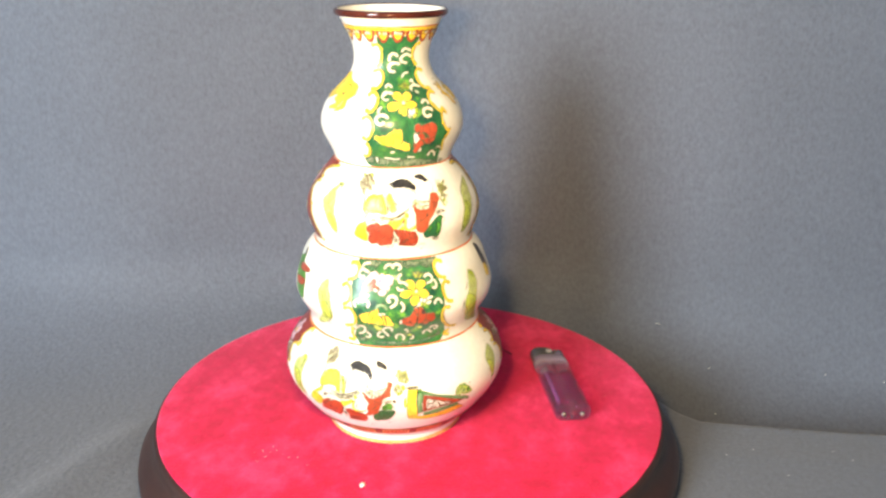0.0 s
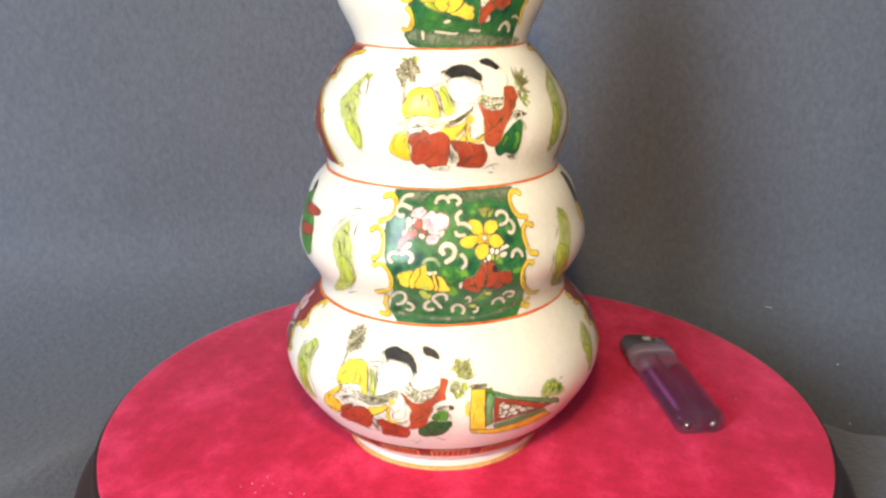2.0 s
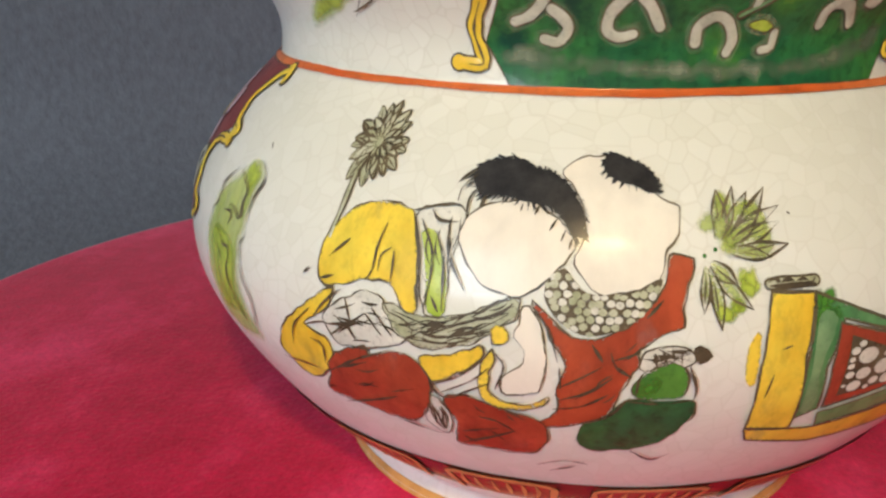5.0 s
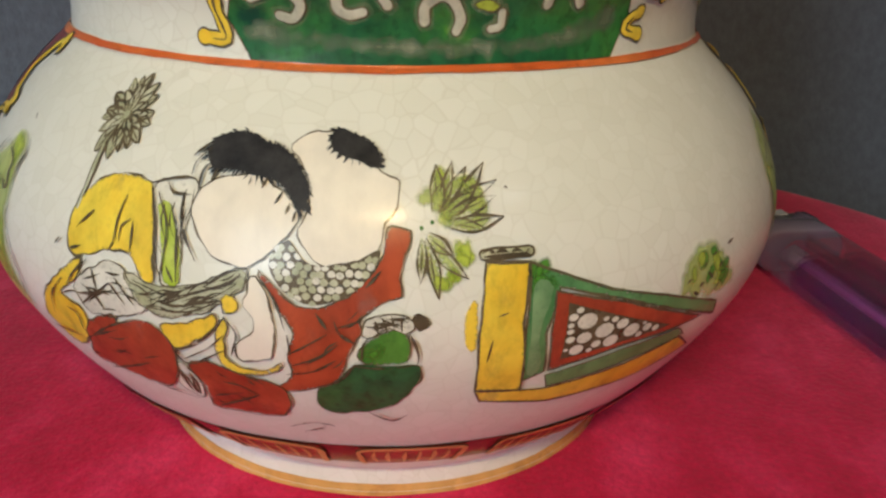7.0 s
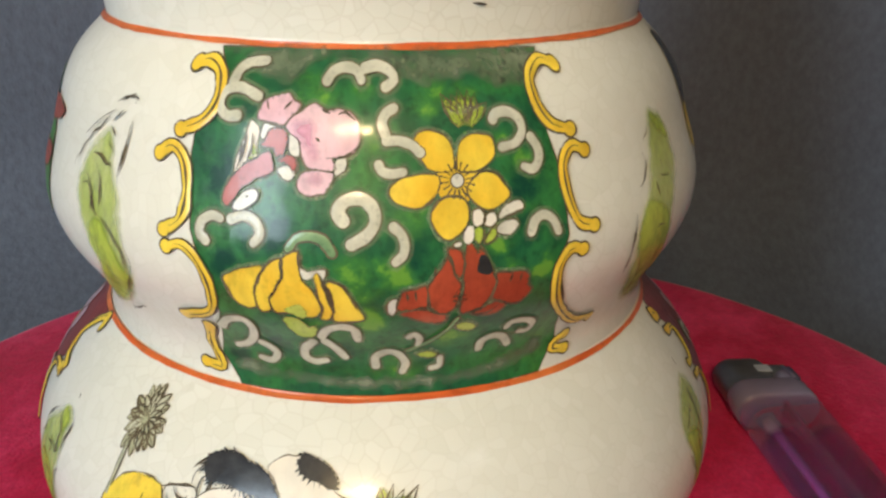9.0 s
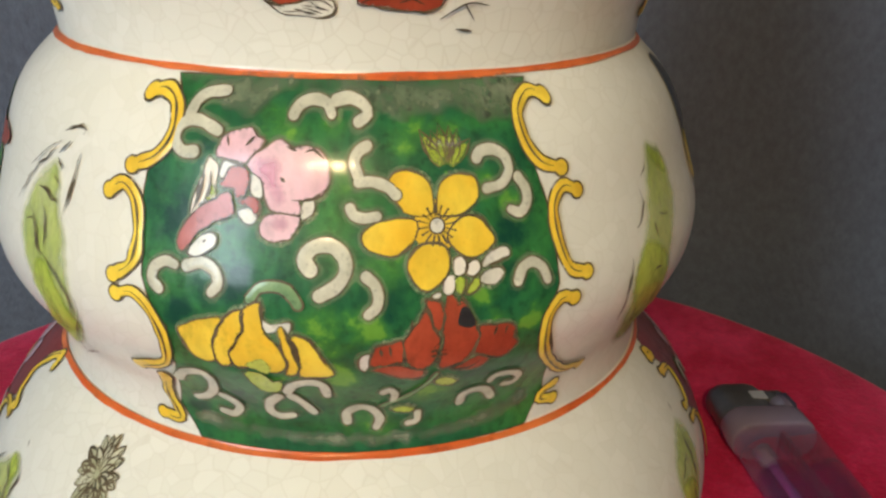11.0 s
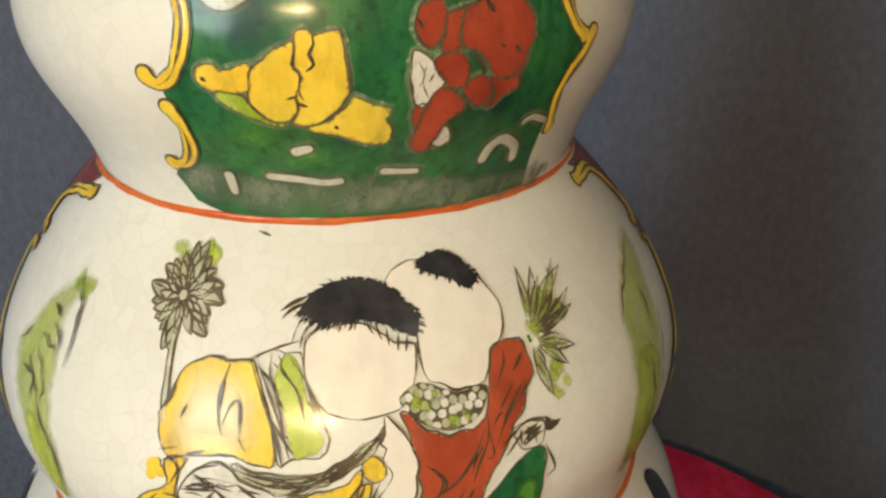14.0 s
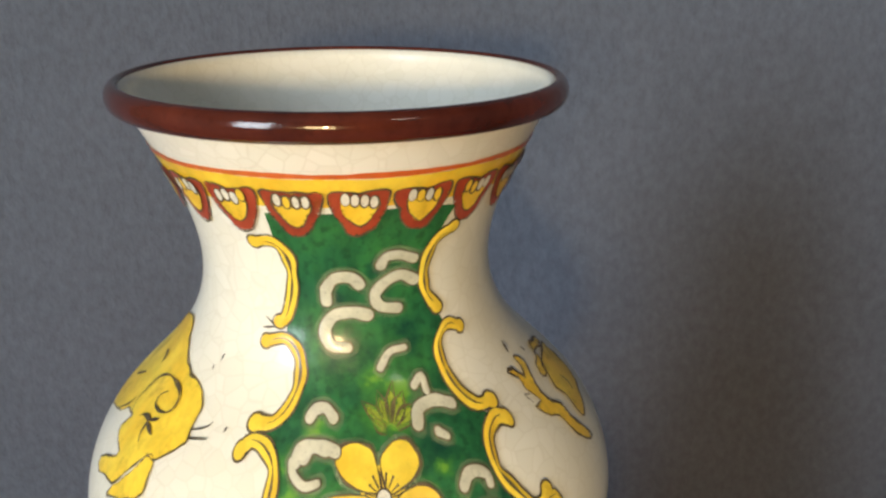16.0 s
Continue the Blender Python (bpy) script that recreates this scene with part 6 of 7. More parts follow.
ink([[(-5.4, 149.4), (-0.7, 149.9)], [(-3.7, 151.4), (-0.7, 149.9)], [(-0.7, 149.9), (-2.7, 147.9)], [(-0.7, 149.9), (1.2, 148.4)], [(-4.7, 150.9), (-3.1, 152.1), (-0.4, 152.8)], [(2, 150.9), (4.6, 149.3)], [(-5.1, 147.3), (-1.5, 148.3)]], 0.26)
patch("painted_patch", SAGE, [(1.4, 152.8), (4.6, 152.3), (8.4, 152.1), (12.1, 152.4), (15, 153.6), (17.7, 154.8), (19.9, 156.2), (21, 156.8), (19.2, 154.4), (17.3, 153.1), (14.2, 151.4), (11.3, 150.5), (7.6, 149.8), (5.4, 150.6), (2.4, 151.5)], 2, line=0.22, hatch=35)
ink([[(1.6, 152.5), (5.4, 151.7), (9.8, 151.4), (13.5, 152.1), (17.3, 154)], [(2.8, 151.8), (6.9, 150.8), (11.3, 151.2), (15, 152.4)], [(4.6, 152), (9.1, 151.8), (14.3, 153), (18.1, 155.4)]], 0.22)
patch("painted_patch", YELLOW, [(6.7, 148.4), (8.7, 149.7), (12, 150.1), (15, 151), (17.2, 152.2), (18, 152.6), (17.1, 150.3), (16.3, 148.7), (14.1, 146.6), (11.9, 145.1), (10.8, 145.1), (9.7, 146.6), (7.9, 147.8)], 2, line=0.26)
patch("painted_patch", YELLOW, [(17.1, 150.7), (18.9, 150.8), (18.2, 148.6), (18.8, 145.9), (21.1, 144.9), (23, 146.3), (24.3, 147.1), (24.7, 145.7), (23, 144.3), (20.3, 144.1), (17.7, 144.8), (17, 147.9)], 2, line=0.24)
patch("painted_patch", YELLOW, [(14, 145), (16.3, 147.1), (17, 144.9)], 2, line=0.24)
patch("painted_patch", CREAM, [(21.1, 157.9), (22.5, 156.6), (24.1, 154.7), (24.6, 152.1), (24.3, 149.4), (23.3, 147.4), (21.4, 145.9), (19.7, 146.2), (19, 148.1), (19.8, 149.5), (21.2, 151.1), (21, 152.4), (20.3, 153.4), (20.7, 154.3), (20.2, 155.1), (20.9, 156.1)], 2, line=0.26)
patch("painted_patch", YELLOW, [(18, 153.5), (19.4, 153.9), (20.5, 152.8), (20.3, 151.3), (19, 151), (17.9, 151.9)], 3, line=0.22)
patch("painted_patch", RED, [(-5.5, 146.5), (-3.9, 147.5), (-0.7, 148.2), (1.6, 148.4), (2.7, 147.1), (4.6, 147.9), (7.6, 148.3), (9.7, 147), (10.8, 145.1), (10.5, 140.6), (9.4, 136.3), (6.4, 135.2), (3, 134.7), (-0.1, 136), (-3.6, 135.7), (-5.3, 137.3), (-4.7, 142.1), (-5.1, 143.3), (-5.7, 144.9)], 2, line=0.28, hatch=5)
patch("painted_patch", RED, [(11, 145.1), (14, 145), (17.7, 144.4), (22.2, 143.5), (24.1, 143.3), (25.9, 140.2), (26.2, 137.4), (25.3, 134.7), (22.8, 134), (17.8, 134.5), (13.7, 135.1), (14.6, 137.9), (13.5, 140.6), (12.1, 142.1), (11.2, 143.8)], 2, line=0.28, hatch=5)
patch("painted_patch", WHITE, [(10, 138.6), (10.6, 141.6), (12, 141.1), (13.5, 139.1), (13.8, 137.4), (12.9, 136.3), (10.6, 136.9)], 1, line=0.28, hatch=11)
patch("painted_patch", WHITE, [(-0.1, 136), (3, 134.7), (6.4, 135), (9.7, 135.7), (10.6, 134.5), (9.5, 133.3), (6.1, 133.2), (2.8, 133.7)], 1, line=0.28, hatch=11)
ink([[(-4.6, 143.8), (-3.2, 146.1), (0.2, 148.2)], [(-3.8, 142.2), (-0.9, 144.8), (2.3, 146.9), (2.1, 147.9)], [(-1.3, 136.4), (2.9, 138.7), (5.6, 140.7)], [(7.2, 143), (8.2, 142.6)], [(14.1, 135), (17.7, 137.1), (20.8, 138.9), (22.5, 139.7)], [(14.5, 135.6), (19.3, 139.1), (20.6, 142), (19.6, 143.4)], [(24.9, 138.3), (24.2, 141.5), (23.8, 142.9)], [(19.4, 135.2), (22, 135.9)], [(11.3, 144.1), (12.1, 142.8), (13.2, 140.4)]], 0.28)
ink([[(10.4, 145.1), (14.1, 147.7), (17.1, 150.7), (18, 152.9)], [(14.4, 145.4), (16.3, 147.6), (17.9, 151)], [(17.7, 144.8), (17.1, 148.6), (17.9, 150.6)], [(19.8, 151.1), (18.6, 148.5), (19.2, 145.5)], [(24.5, 147.2), (22.2, 145.6), (19.9, 145.4)]], 0.26)
patch("painted_patch", ORANGERED, [(23.1, 157.8), (23.9, 157.9), (25.3, 156.4), (27.5, 155.4), (29.9, 154.9), (32.5, 155.2), (34.5, 156), (35.7, 157.7), (36, 159.5), (37.5, 162.1), (40, 163), (42.5, 162.5), (43.3, 161), (43.3, 158.8), (41.6, 157.5), (40.5, 155.7), (38.6, 154.1), (36.2, 151.2), (33.8, 148.8), (32.9, 146.7), (30.9, 142.9), (29, 142), (26.5, 142.5), (24.9, 144), (24.5, 147.2), (25, 150.1), (24.5, 153.4), (24, 155.6)], 1, line=0.28, hatch=5)
ink([[(25.6, 152.3), (27.4, 150.8), (27.7, 149.7), (26.4, 147.7), (25.2, 147)], [(26.4, 151.9), (28.2, 149.7), (26.8, 148.1)], [(31.7, 149.1), (32.7, 151.1), (34.3, 153.5), (34.9, 156)], [(34.6, 154.7), (34.9, 151.7), (33.8, 151.5)], [(36.2, 152.4), (39.5, 154)], [(36.6, 151.1), (39.5, 153.3)], [(35, 152), (38.2, 156.1), (41.8, 158.8)], [(30.5, 148.6), (29.2, 146.6)], [(31.8, 148.4), (30.8, 146.9)], [(25.6, 146.3), (27.7, 146.4)], [(25.3, 147.7), (29.3, 149.5), (31.9, 151.8), (34.2, 154.8)]], 0.28)
ink([[(37.2, 158.8), (39.1, 161), (39.1, 162.2)], [(40, 159.6), (42.3, 161.2)], [(36.8, 156.3), (39.5, 158.5)], [(39.8, 156.5), (42, 158.4)]], 0.24)
net([(23.1, 159.4), (26, 160.6), (29.2, 159.6), (31.7, 159), (34.5, 159.3), (35.8, 158.8), (34.8, 157.2), (33.1, 155.9), (30, 155.3), (27.2, 155.9), (25, 157.1), (23.7, 158.2)], 1.15)
dabs("pale_wash", (LIMEWASH,), [(24.5, 158.9), (27.5, 159.5), (29.1, 159.2), (27.7, 158.3), (25.1, 158.1)], 5, 0.5, 1.3, 3)
dabs("pale_wash", (LIMEWASH,), [(29.9, 156.9), (32, 156.7), (31.8, 155.7), (30.1, 155.8)], 3, 0.5, 1.2, 3)
patch("painted_patch", GREEN, [(29.4, 141.9), (30.9, 142.9), (32.1, 144.4), (33.7, 146.5), (35.9, 148.3), (38.3, 150), (41.2, 150.9), (42.6, 150.2), (42.4, 148), (42, 145.3), (41.5, 141.9), (40.8, 139.2), (39.1, 138.2), (35.1, 138.9), (32.6, 138.1), (30.7, 138.9)], 1, line=0.24)
soft_patch("pale_wash", LEAFWASH, [(38.1, 146.7), (40.9, 147.2), (41, 143), (39.9, 139.5), (37.7, 139.7), (37.9, 143.5)], 2, 0.6, 1.0)
soft_patch("pale_wash", LEAFWASH, [(32.5, 144.7), (34.6, 146.3), (35.9, 145.2), (34.5, 142.1), (32.3, 141.7)], 2, 0.6, 1.0)
patch("painted_patch", WHITE, [(35, 138.4), (39.2, 137.8), (40.5, 138.8), (40.6, 136), (38.4, 135.9)], 0, line=0.22, hatch=11)
patch("painted_patch", WHITE, [(38.5, 153.8), (40.5, 154.1), (42.9, 153.7), (42.9, 151.9), (41.7, 151), (39, 151.5), (38.3, 152.8)], 1, line=0.24, hatch=11)
patch("painted_patch", INK, [(43.5, 154.1), (44.5, 153.1), (46.1, 153), (44.2, 152), (43.1, 152.6)], 1, line=0)
ink([[(39.2, 153.5), (39, 151.9)], [(40.4, 153.7), (40.1, 151.8)], [(41.6, 153.4), (41.2, 151.4)], [(38.4, 153.6), (40.5, 154.2), (43.4, 153.9)], [(42.7, 150.9), (43.9, 147.6), (42.4, 146.8)], [(30.9, 142.9), (33, 143.5), (34.2, 141.2)]], 0.26)
patch("painted_patch", CREAM, [(10.5, 165.5), (13.9, 166.7), (19.2, 166.6), (23.4, 164.7), (26.4, 164.3), (26.1, 162.9), (25.2, 160.6), (23.2, 158.4), (21.1, 157.9), (18.3, 157.6), (15.2, 157.9), (12.1, 159.3), (10.7, 161.4), (10.2, 163.3)], 1, line=0.22)
patch("painted_patch", CREAM, [(23.1, 169.5), (24, 171.2), (26.9, 172), (30.6, 171.8), (37.4, 170), (40.3, 168.2), (41.2, 166), (40, 163.4), (38, 162.7), (36.5, 160.7), (35.5, 159.3), (32.7, 159.2), (29.7, 159.7), (27.4, 160.9), (26.7, 162.8), (27, 165.7), (27.3, 167.4)], 1, line=0.22)
patch("painted_patch", BLACK, [(9.3, 167.9), (10.6, 169.1), (14, 170.4), (18.9, 170.7), (23.6, 169.8), (26.5, 167.7), (27.5, 166.2), (26.6, 165), (24.9, 165.4), (22, 166.5), (18.4, 167), (14.8, 166.7), (12.1, 166.8), (10.2, 167.6)], 2, line=0, ragged=1.0)
patch("painted_patch", BLACK, [(28.9, 171.7), (30.8, 172.3), (34.2, 172.3), (36.7, 171.6), (38.2, 170.2), (38.9, 169.1), (36.6, 168.5), (34.4, 169.6), (31, 170.4), (29.6, 170.9)], 2, line=0, ragged=0.6)
ink([[(10.6, 169.3), (8.3, 168.7), (6.4, 167.9)], [(10.2, 168.7), (7.9, 168), (6.6, 167.1)], [(10.2, 167.6), (9, 166.4), (8.4, 165)], [(11.2, 167), (9.9, 165.6), (9.7, 164.5)], [(15.7, 166.7), (15.2, 165.9)], [(17.5, 166.8), (16.7, 166)], [(19.3, 166.7), (20.4, 165.6)], [(20.7, 166.6), (21.5, 165)], [(22.3, 166.1), (22.5, 164.4)], [(24, 165.4), (23.7, 163.8)], [(25.3, 165.1), (24.8, 163.7)]], 0.24)
ink([[(25.3, 133), (29.2, 135), (32.6, 134.7)], [(27.9, 131.7), (30.5, 131.4)], [(28.7, 135.1), (30.7, 132.7)]], 0.24)
tree([[(-45, 157), (-42.1, 159.9), (-40.8, 162.3), (-38.3, 164.5), (-35.7, 166.3), (-29.9, 167.6), (-28.4, 166.4), (-30.8, 164.8), (-32.3, 163.2), (-32.1, 160.5), (-30.2, 157.5), (-30, 154.8), (-28.6, 150.9), (-26.1, 145.3), (-27.1, 139.4), (-30.2, 139.1), (-32.8, 142.1), (-36.1, 146.2), (-40.2, 149.8), (-43.2, 153.6)], [(-36.3, 150.2), (-32.4, 150.6), (-29.1, 148.4), (-26.8, 145.1), (-27.5, 140.7), (-31.3, 140.7), (-34.3, 143.8), (-36.3, 147)], [(-35.2, 166), (-32.8, 167), (-28.9, 167.1), (-28.8, 166), (-32.2, 165.3)]], [[(-33.7, 167.9), (-31.7, 166.2), (-30, 164.2), (-29.3, 161), (-28.7, 157.9)], [(-37.1, 163.3), (-33.3, 162.2)], [(-34.8, 161.4), (-31.8, 159.9), (-31.4, 158)], [(-36.8, 158.3), (-36.8, 159.6), (-33.9, 158.8), (-31.5, 158.6)], [(-37.5, 158.4), (-33.3, 155.5), (-32, 152.2)], [(-38.6, 156.3), (-35.7, 154.1), (-35.3, 151.3)], [(-39.8, 154.9), (-36.3, 154.7)], [(-35.3, 155), (-33.1, 151.9), (-31.5, 150.1), (-28.4, 147.8), (-27.2, 144.1), (-25.4, 142)], [(-28.6, 139.3), (-25.6, 138.3)], [(-44.1, 156.4), (-40.6, 159.1)]])
dabs("painted_dot", (LIMEWASH,), [(-35.5, 165.8), (-33.2, 167), (-29.5, 166.9), (-29.1, 165.9), (-32.3, 165.2)], 5, 0.6, 1.5)
tree([[(81.9, 166.9), (83.1, 164.3), (79.7, 160), (77.3, 155.5), (74.5, 151.1), (71.5, 145), (69.9, 140), (67.2, 137), (64.1, 135.1), (60.9, 135.9), (59.8, 140.7), (60.2, 146), (62.4, 150.5), (63.8, 156.7), (66.2, 161), (72.9, 164.6)], [(66.3, 154.6), (72.5, 152.3), (70.6, 145.9), (68.2, 140.1), (62.9, 138.1), (60.3, 143.5), (62.8, 149.8)]], [[(63.9, 158.3), (69.4, 162), (78.1, 165.2)], [(78.5, 156.9), (74.5, 151.1), (70.6, 145.2)], [(70.2, 155.4), (68.7, 148.4), (66.3, 140.9)], [(74.5, 161), (73.2, 156.4)], [(62.7, 136.2), (61.8, 142)]])
tuft((-10.1, 168.4), 5, 18, -170, 190)
stroke("painted_stem", SAGE, [(-10.1, 164.6), (-9.5, 160.2), (-9, 156.3)], 0.5, 1)
dabs("painted_dot", (LIMEWASH,), [(-13.3, 172.3), (-8.7, 173.2), (-5.7, 172.5), (-8.5, 171.7)], 4, 0.9, 1.8)
dabs("pale_wash", (LIMEWASH, WASH,), [(48.7, 167.9), (55.9, 168.6), (55.2, 165.9), (49.7, 162.4), (45.5, 162.9)], 14, 0.6, 1.8, 0)
blades((44.5, 162.4), [(46.7, 169.3), (49.7, 168.9), (50.5, 167.8), (55, 168.8), (56, 167.9), (55.6, 165.5), (54.7, 163.8), (51.6, 162.8)], WASH, 0.8)
blades((44.6, 162.0), [(52.4, 159.8), (50, 158.2), (45.8, 155.7), (45.1, 158.1), (50.9, 161.2)], WASH, 0.8)
dabs("painted_dot", (LIMEWASH,), [(46.1, 158.8), (48.8, 158), (48.1, 155.5), (45.9, 156)], 4, 0.9, 1.8)
stroke("ink_mark", LINE, [(0.7, 175.1), (3.2, 174.7)], 0.35, 1, 0, 0.03, 0, True)
stroke("ink_mark", LINE, [(19.3, 59.5), (19.7, 59.3)], 0.35, 1, 0, 0.03, 0, True)
# ---- top tier: green panel running up the neck ----
patch("painted_panel", GREEN, [(-8.9, 248.8), (-8.4, 244.5), (-4.2, 242.1), (-4, 237.8), (-6.6, 233.4), (-6.8, 230.3), (-1.9, 228.7), (-0.4, 225.5), (-2.3, 222.5), (-9.9, 218.7), (-3, 216.6), (-2.4, 213.9), (-6.6, 209.3), (-9.4, 209.1), (-9.3, 206.6), (-6.6, 205.4), (-4.5, 202.1), (-4.6, 198.9), (-6.7, 195.4), (-9.6, 194.1), (-7.9, 189.2), (-8.4, 186.1), (-15, 181.6), (-12.5, 178), (-7, 176.7), (58, 176.7), (55.1, 190.3), (59.2, 195.2), (55.5, 199.1), (53.6, 202.7), (55.7, 208), (52.2, 208.5), (47, 213.9), (48.7, 216.9), (53.5, 218.3), (46.9, 222), (44.9, 225), (45.4, 228.3), (50.7, 230.3), (42.8, 236.2), (42.3, 240.1), (50.9, 248.5), (31.4, 249.4), (15.5, 249.1)], 0, line=0, corners=True)
flower((20.9, 213.7), [[(20.5, 214.5), (19.8, 218), (17.6, 218.9), (14.1, 219.1), (11.8, 218.6), (10.9, 217.2), (13.2, 215.4), (18.7, 214.3)], [(20.9, 216.6), (21.8, 217.9), (24.6, 218.8), (27.6, 218.9), (29.3, 218.1), (30, 216.4), (27, 214.9), (22.2, 214.2)], [(24.1, 213.8), (28.4, 214.6), (30.9, 214.2), (32.4, 213.1), (32.2, 211.9), (28, 210.7), (26, 210.7), (23, 212.6)], [(19.9, 212.2), (22.2, 212.1), (23.2, 211), (22.2, 207.8), (20.2, 207.3), (16.4, 208.8), (16.1, 210.1), (17.5, 211.4)], [(18.6, 213), (17.2, 214.2), (10.3, 214.2), (7.5, 213.3), (6.3, 212), (8, 209.9), (10.7, 209.6), (15.7, 210.9)]])
curl([(3.7, 217.7), (4.8, 218.6), (7.7, 218.8), (10.9, 218.3)])
curl([(1, 217.3), (1.8, 216.1), (4.4, 215.1), (7.2, 215.4)], 1.0)
curl([(-0.2, 208.6), (-0.5, 210), (0.3, 211), (1.7, 211.4)])
curl([(7, 206.5), (4.7, 207.5), (1.5, 207.6), (-1.1, 206.7), (-1.7, 204.9), (-0.3, 203.3), (1.9, 202.8), (4, 203.6)], 1.9)
curl([(38, 213.3), (39.9, 214.3), (42.3, 214.3), (44.1, 213.6), (44, 212.7)])
curl([(44.9, 209.4), (43.3, 210.2), (40.1, 210.4), (37.5, 209.7), (36.7, 208.1), (37.5, 206.8), (39.8, 206.2), (42.4, 206.7)], 1.7)
curl([(42.8, 183.3), (43.6, 184.9), (45.8, 185.7), (49.4, 184.2), (50.5, 182.3)])
curl([(49.2, 187.6), (51, 188), (54.8, 187)], 0.9)
curl([(4.4, 183), (9.6, 182.6), (13.7, 182.1), (16.4, 182.3)], 1.0)
curl([(-3.1, 182.7), (-3.1, 180.4)], 1.2)
curl([(23.9, 183.4), (29.7, 183)], 0.9)
curl([(9.7, 186.6), (11.7, 187)], 1.2)
curl([(18.9, 238.2), (16.2, 239.3), (10.9, 239.3), (7.6, 237.6), (7.6, 235.8)], 1.7)
curl([(21.3, 233.7), (16.3, 234.2), (10.1, 233.8), (6.8, 231.8), (8.9, 229.8), (14.1, 229.4)], 1.8)
curl([(26.2, 240.9), (28, 242.1), (32.6, 242.2), (37.8, 241.3)], 1.6)
curl([(38.4, 238), (33.2, 239.1), (27.6, 238.2), (24.2, 236.5), (25.9, 234.8), (32, 234.2)], 1.7)
curl([(24.2, 226.6), (27.8, 228.4), (32.9, 228.7)], 1.0)
curl([(31.8, 220.1), (33.3, 221.6), (38.4, 222), (43, 221.2)], 1.5)
curl([(36.5, 218.9), (38.3, 218.3)], 1.1)
curl([(3.9, 221.5), (5.1, 222.3), (7.9, 222.5), (10.1, 221.5)], 1.4)
curl([(1.9, 217.2), (2.3, 218.4), (5, 218.8), (8.6, 218.4)], 1.4)
curl([(33.6, 224), (36.6, 224.9), (36.9, 223.1)], 1.0)
patch("painted_bud", YELLOW, [(-2.4, 196.4), (-0.3, 196.7), (0.9, 196.1), (3.6, 196.7), (5.2, 196.8), (4.9, 195.4), (4.1, 193.9), (1.3, 193.7), (-1.4, 193.9), (-2.9, 194.5), (-3.3, 195.6)], 2, line=0.16)
patch("painted_bud", YELLOW, [(10.6, 199.2), (11, 199.5), (11.2, 198.2), (10.8, 196.9), (11.5, 196.2), (11.6, 194.7), (10.8, 193.2), (11, 192), (9.4, 190.5), (6.8, 190.8), (4.4, 192.1), (4.2, 194.2), (5.3, 196.5), (7.6, 197.9)], 2, line=0.3)
patch("painted_bud", YELLOW, [(11, 200.1), (13.1, 200.3), (13.9, 199.8), (17.2, 200.2), (17.9, 198.4), (18.3, 196), (18.2, 193.8), (17.1, 192.2), (14.8, 190.6), (12, 190), (9.8, 190.2), (11, 192), (11, 193.6), (11.9, 195.5), (11, 196.5), (11.2, 198.6)], 2, line=0.3)
patch("painted_bud", YELLOW, [(18.4, 192.6), (18.9, 193.4), (21.9, 192.4), (24.4, 191.7), (23.7, 190.5), (24.5, 189.5), (23.9, 187.6), (20.1, 187.7), (16.4, 188.7), (12.8, 189.3), (12, 190), (15.2, 190.6), (17.5, 192.1)], 2, line=0.16)
patch("painted_bud", LIME, [(-1.3, 193.7), (2.2, 193.8), (3.9, 192.7), (6.4, 191), (9.4, 190.1), (7.5, 189.9), (4.1, 190.7), (1.2, 191.9)], 2, line=0.3)
ink([[(13.5, 200.1), (13.8, 198.9), (13.1, 197.9), (13.7, 196.9), (12.6, 196.2)], [(11.8, 196.2), (11.4, 194), (12, 193.2)], [(9.5, 193.2), (11.2, 193.6)], [(10.7, 192.8), (12.4, 192.4)], [(16.1, 190.1), (16.5, 189.6)], [(-2.4, 195.3), (-1.6, 194.9)]], 0.32)
patch("painted_bud", RED, [(27.6, 200.4), (28.4, 202.2), (30.5, 202.8), (32, 202.5), (32.3, 200.9), (31.7, 199.1), (30.6, 198.2), (29.3, 198), (28.2, 199.1)], 2, line=0.3)
patch("painted_bud", RED, [(32.3, 201.2), (34, 201.7), (35.9, 202.1), (34.8, 200.7), (34.1, 198.8), (34.2, 197.8), (32.8, 197.4), (31, 197.8), (32, 199)], 2, line=0.36)
patch("painted_bud", RED, [(35.9, 202.1), (38.4, 202.5), (41.5, 202.9), (44.2, 202.6), (46.1, 201.3), (47.1, 199.7), (46.9, 198), (45.5, 196.4), (44.7, 194.3), (42.6, 193.9), (40.4, 194.3), (38.6, 196.1), (36.6, 197.5), (34.7, 197.7), (34.3, 199.4), (35, 201)], 2, line=0.36)
patch("painted_bud", RED, [(46.1, 196.2), (45.5, 194.9), (44.9, 193.5), (45.2, 192.6), (42.6, 191.9), (40.9, 190.5), (39.1, 191), (40.2, 192.7), (39.3, 194.5), (42.6, 193.9)], 2, line=0.36)
patch("painted_bud", RED, [(31, 197.4), (33.8, 197.5), (35.5, 196.2), (35.7, 194.3), (34.5, 193.5), (32.5, 194), (31.3, 195.3), (30.1, 196.5)], 3, line=0.3)
patch("painted_bud", RED, [(35.7, 193.9), (37.8, 194.7), (39.5, 193.7), (40.1, 191.9), (38.6, 190.9), (36.9, 191.5), (35.1, 193)], 2, line=0.4)
patch("painted_bud", RED, [(31.2, 193.8), (34, 193.4), (35.5, 192.3), (35.5, 191.1), (32.9, 189.2), (31.4, 187), (30.7, 185.8), (28, 186.3), (28.1, 188.5), (29.6, 191.5)], 3, line=0.4)
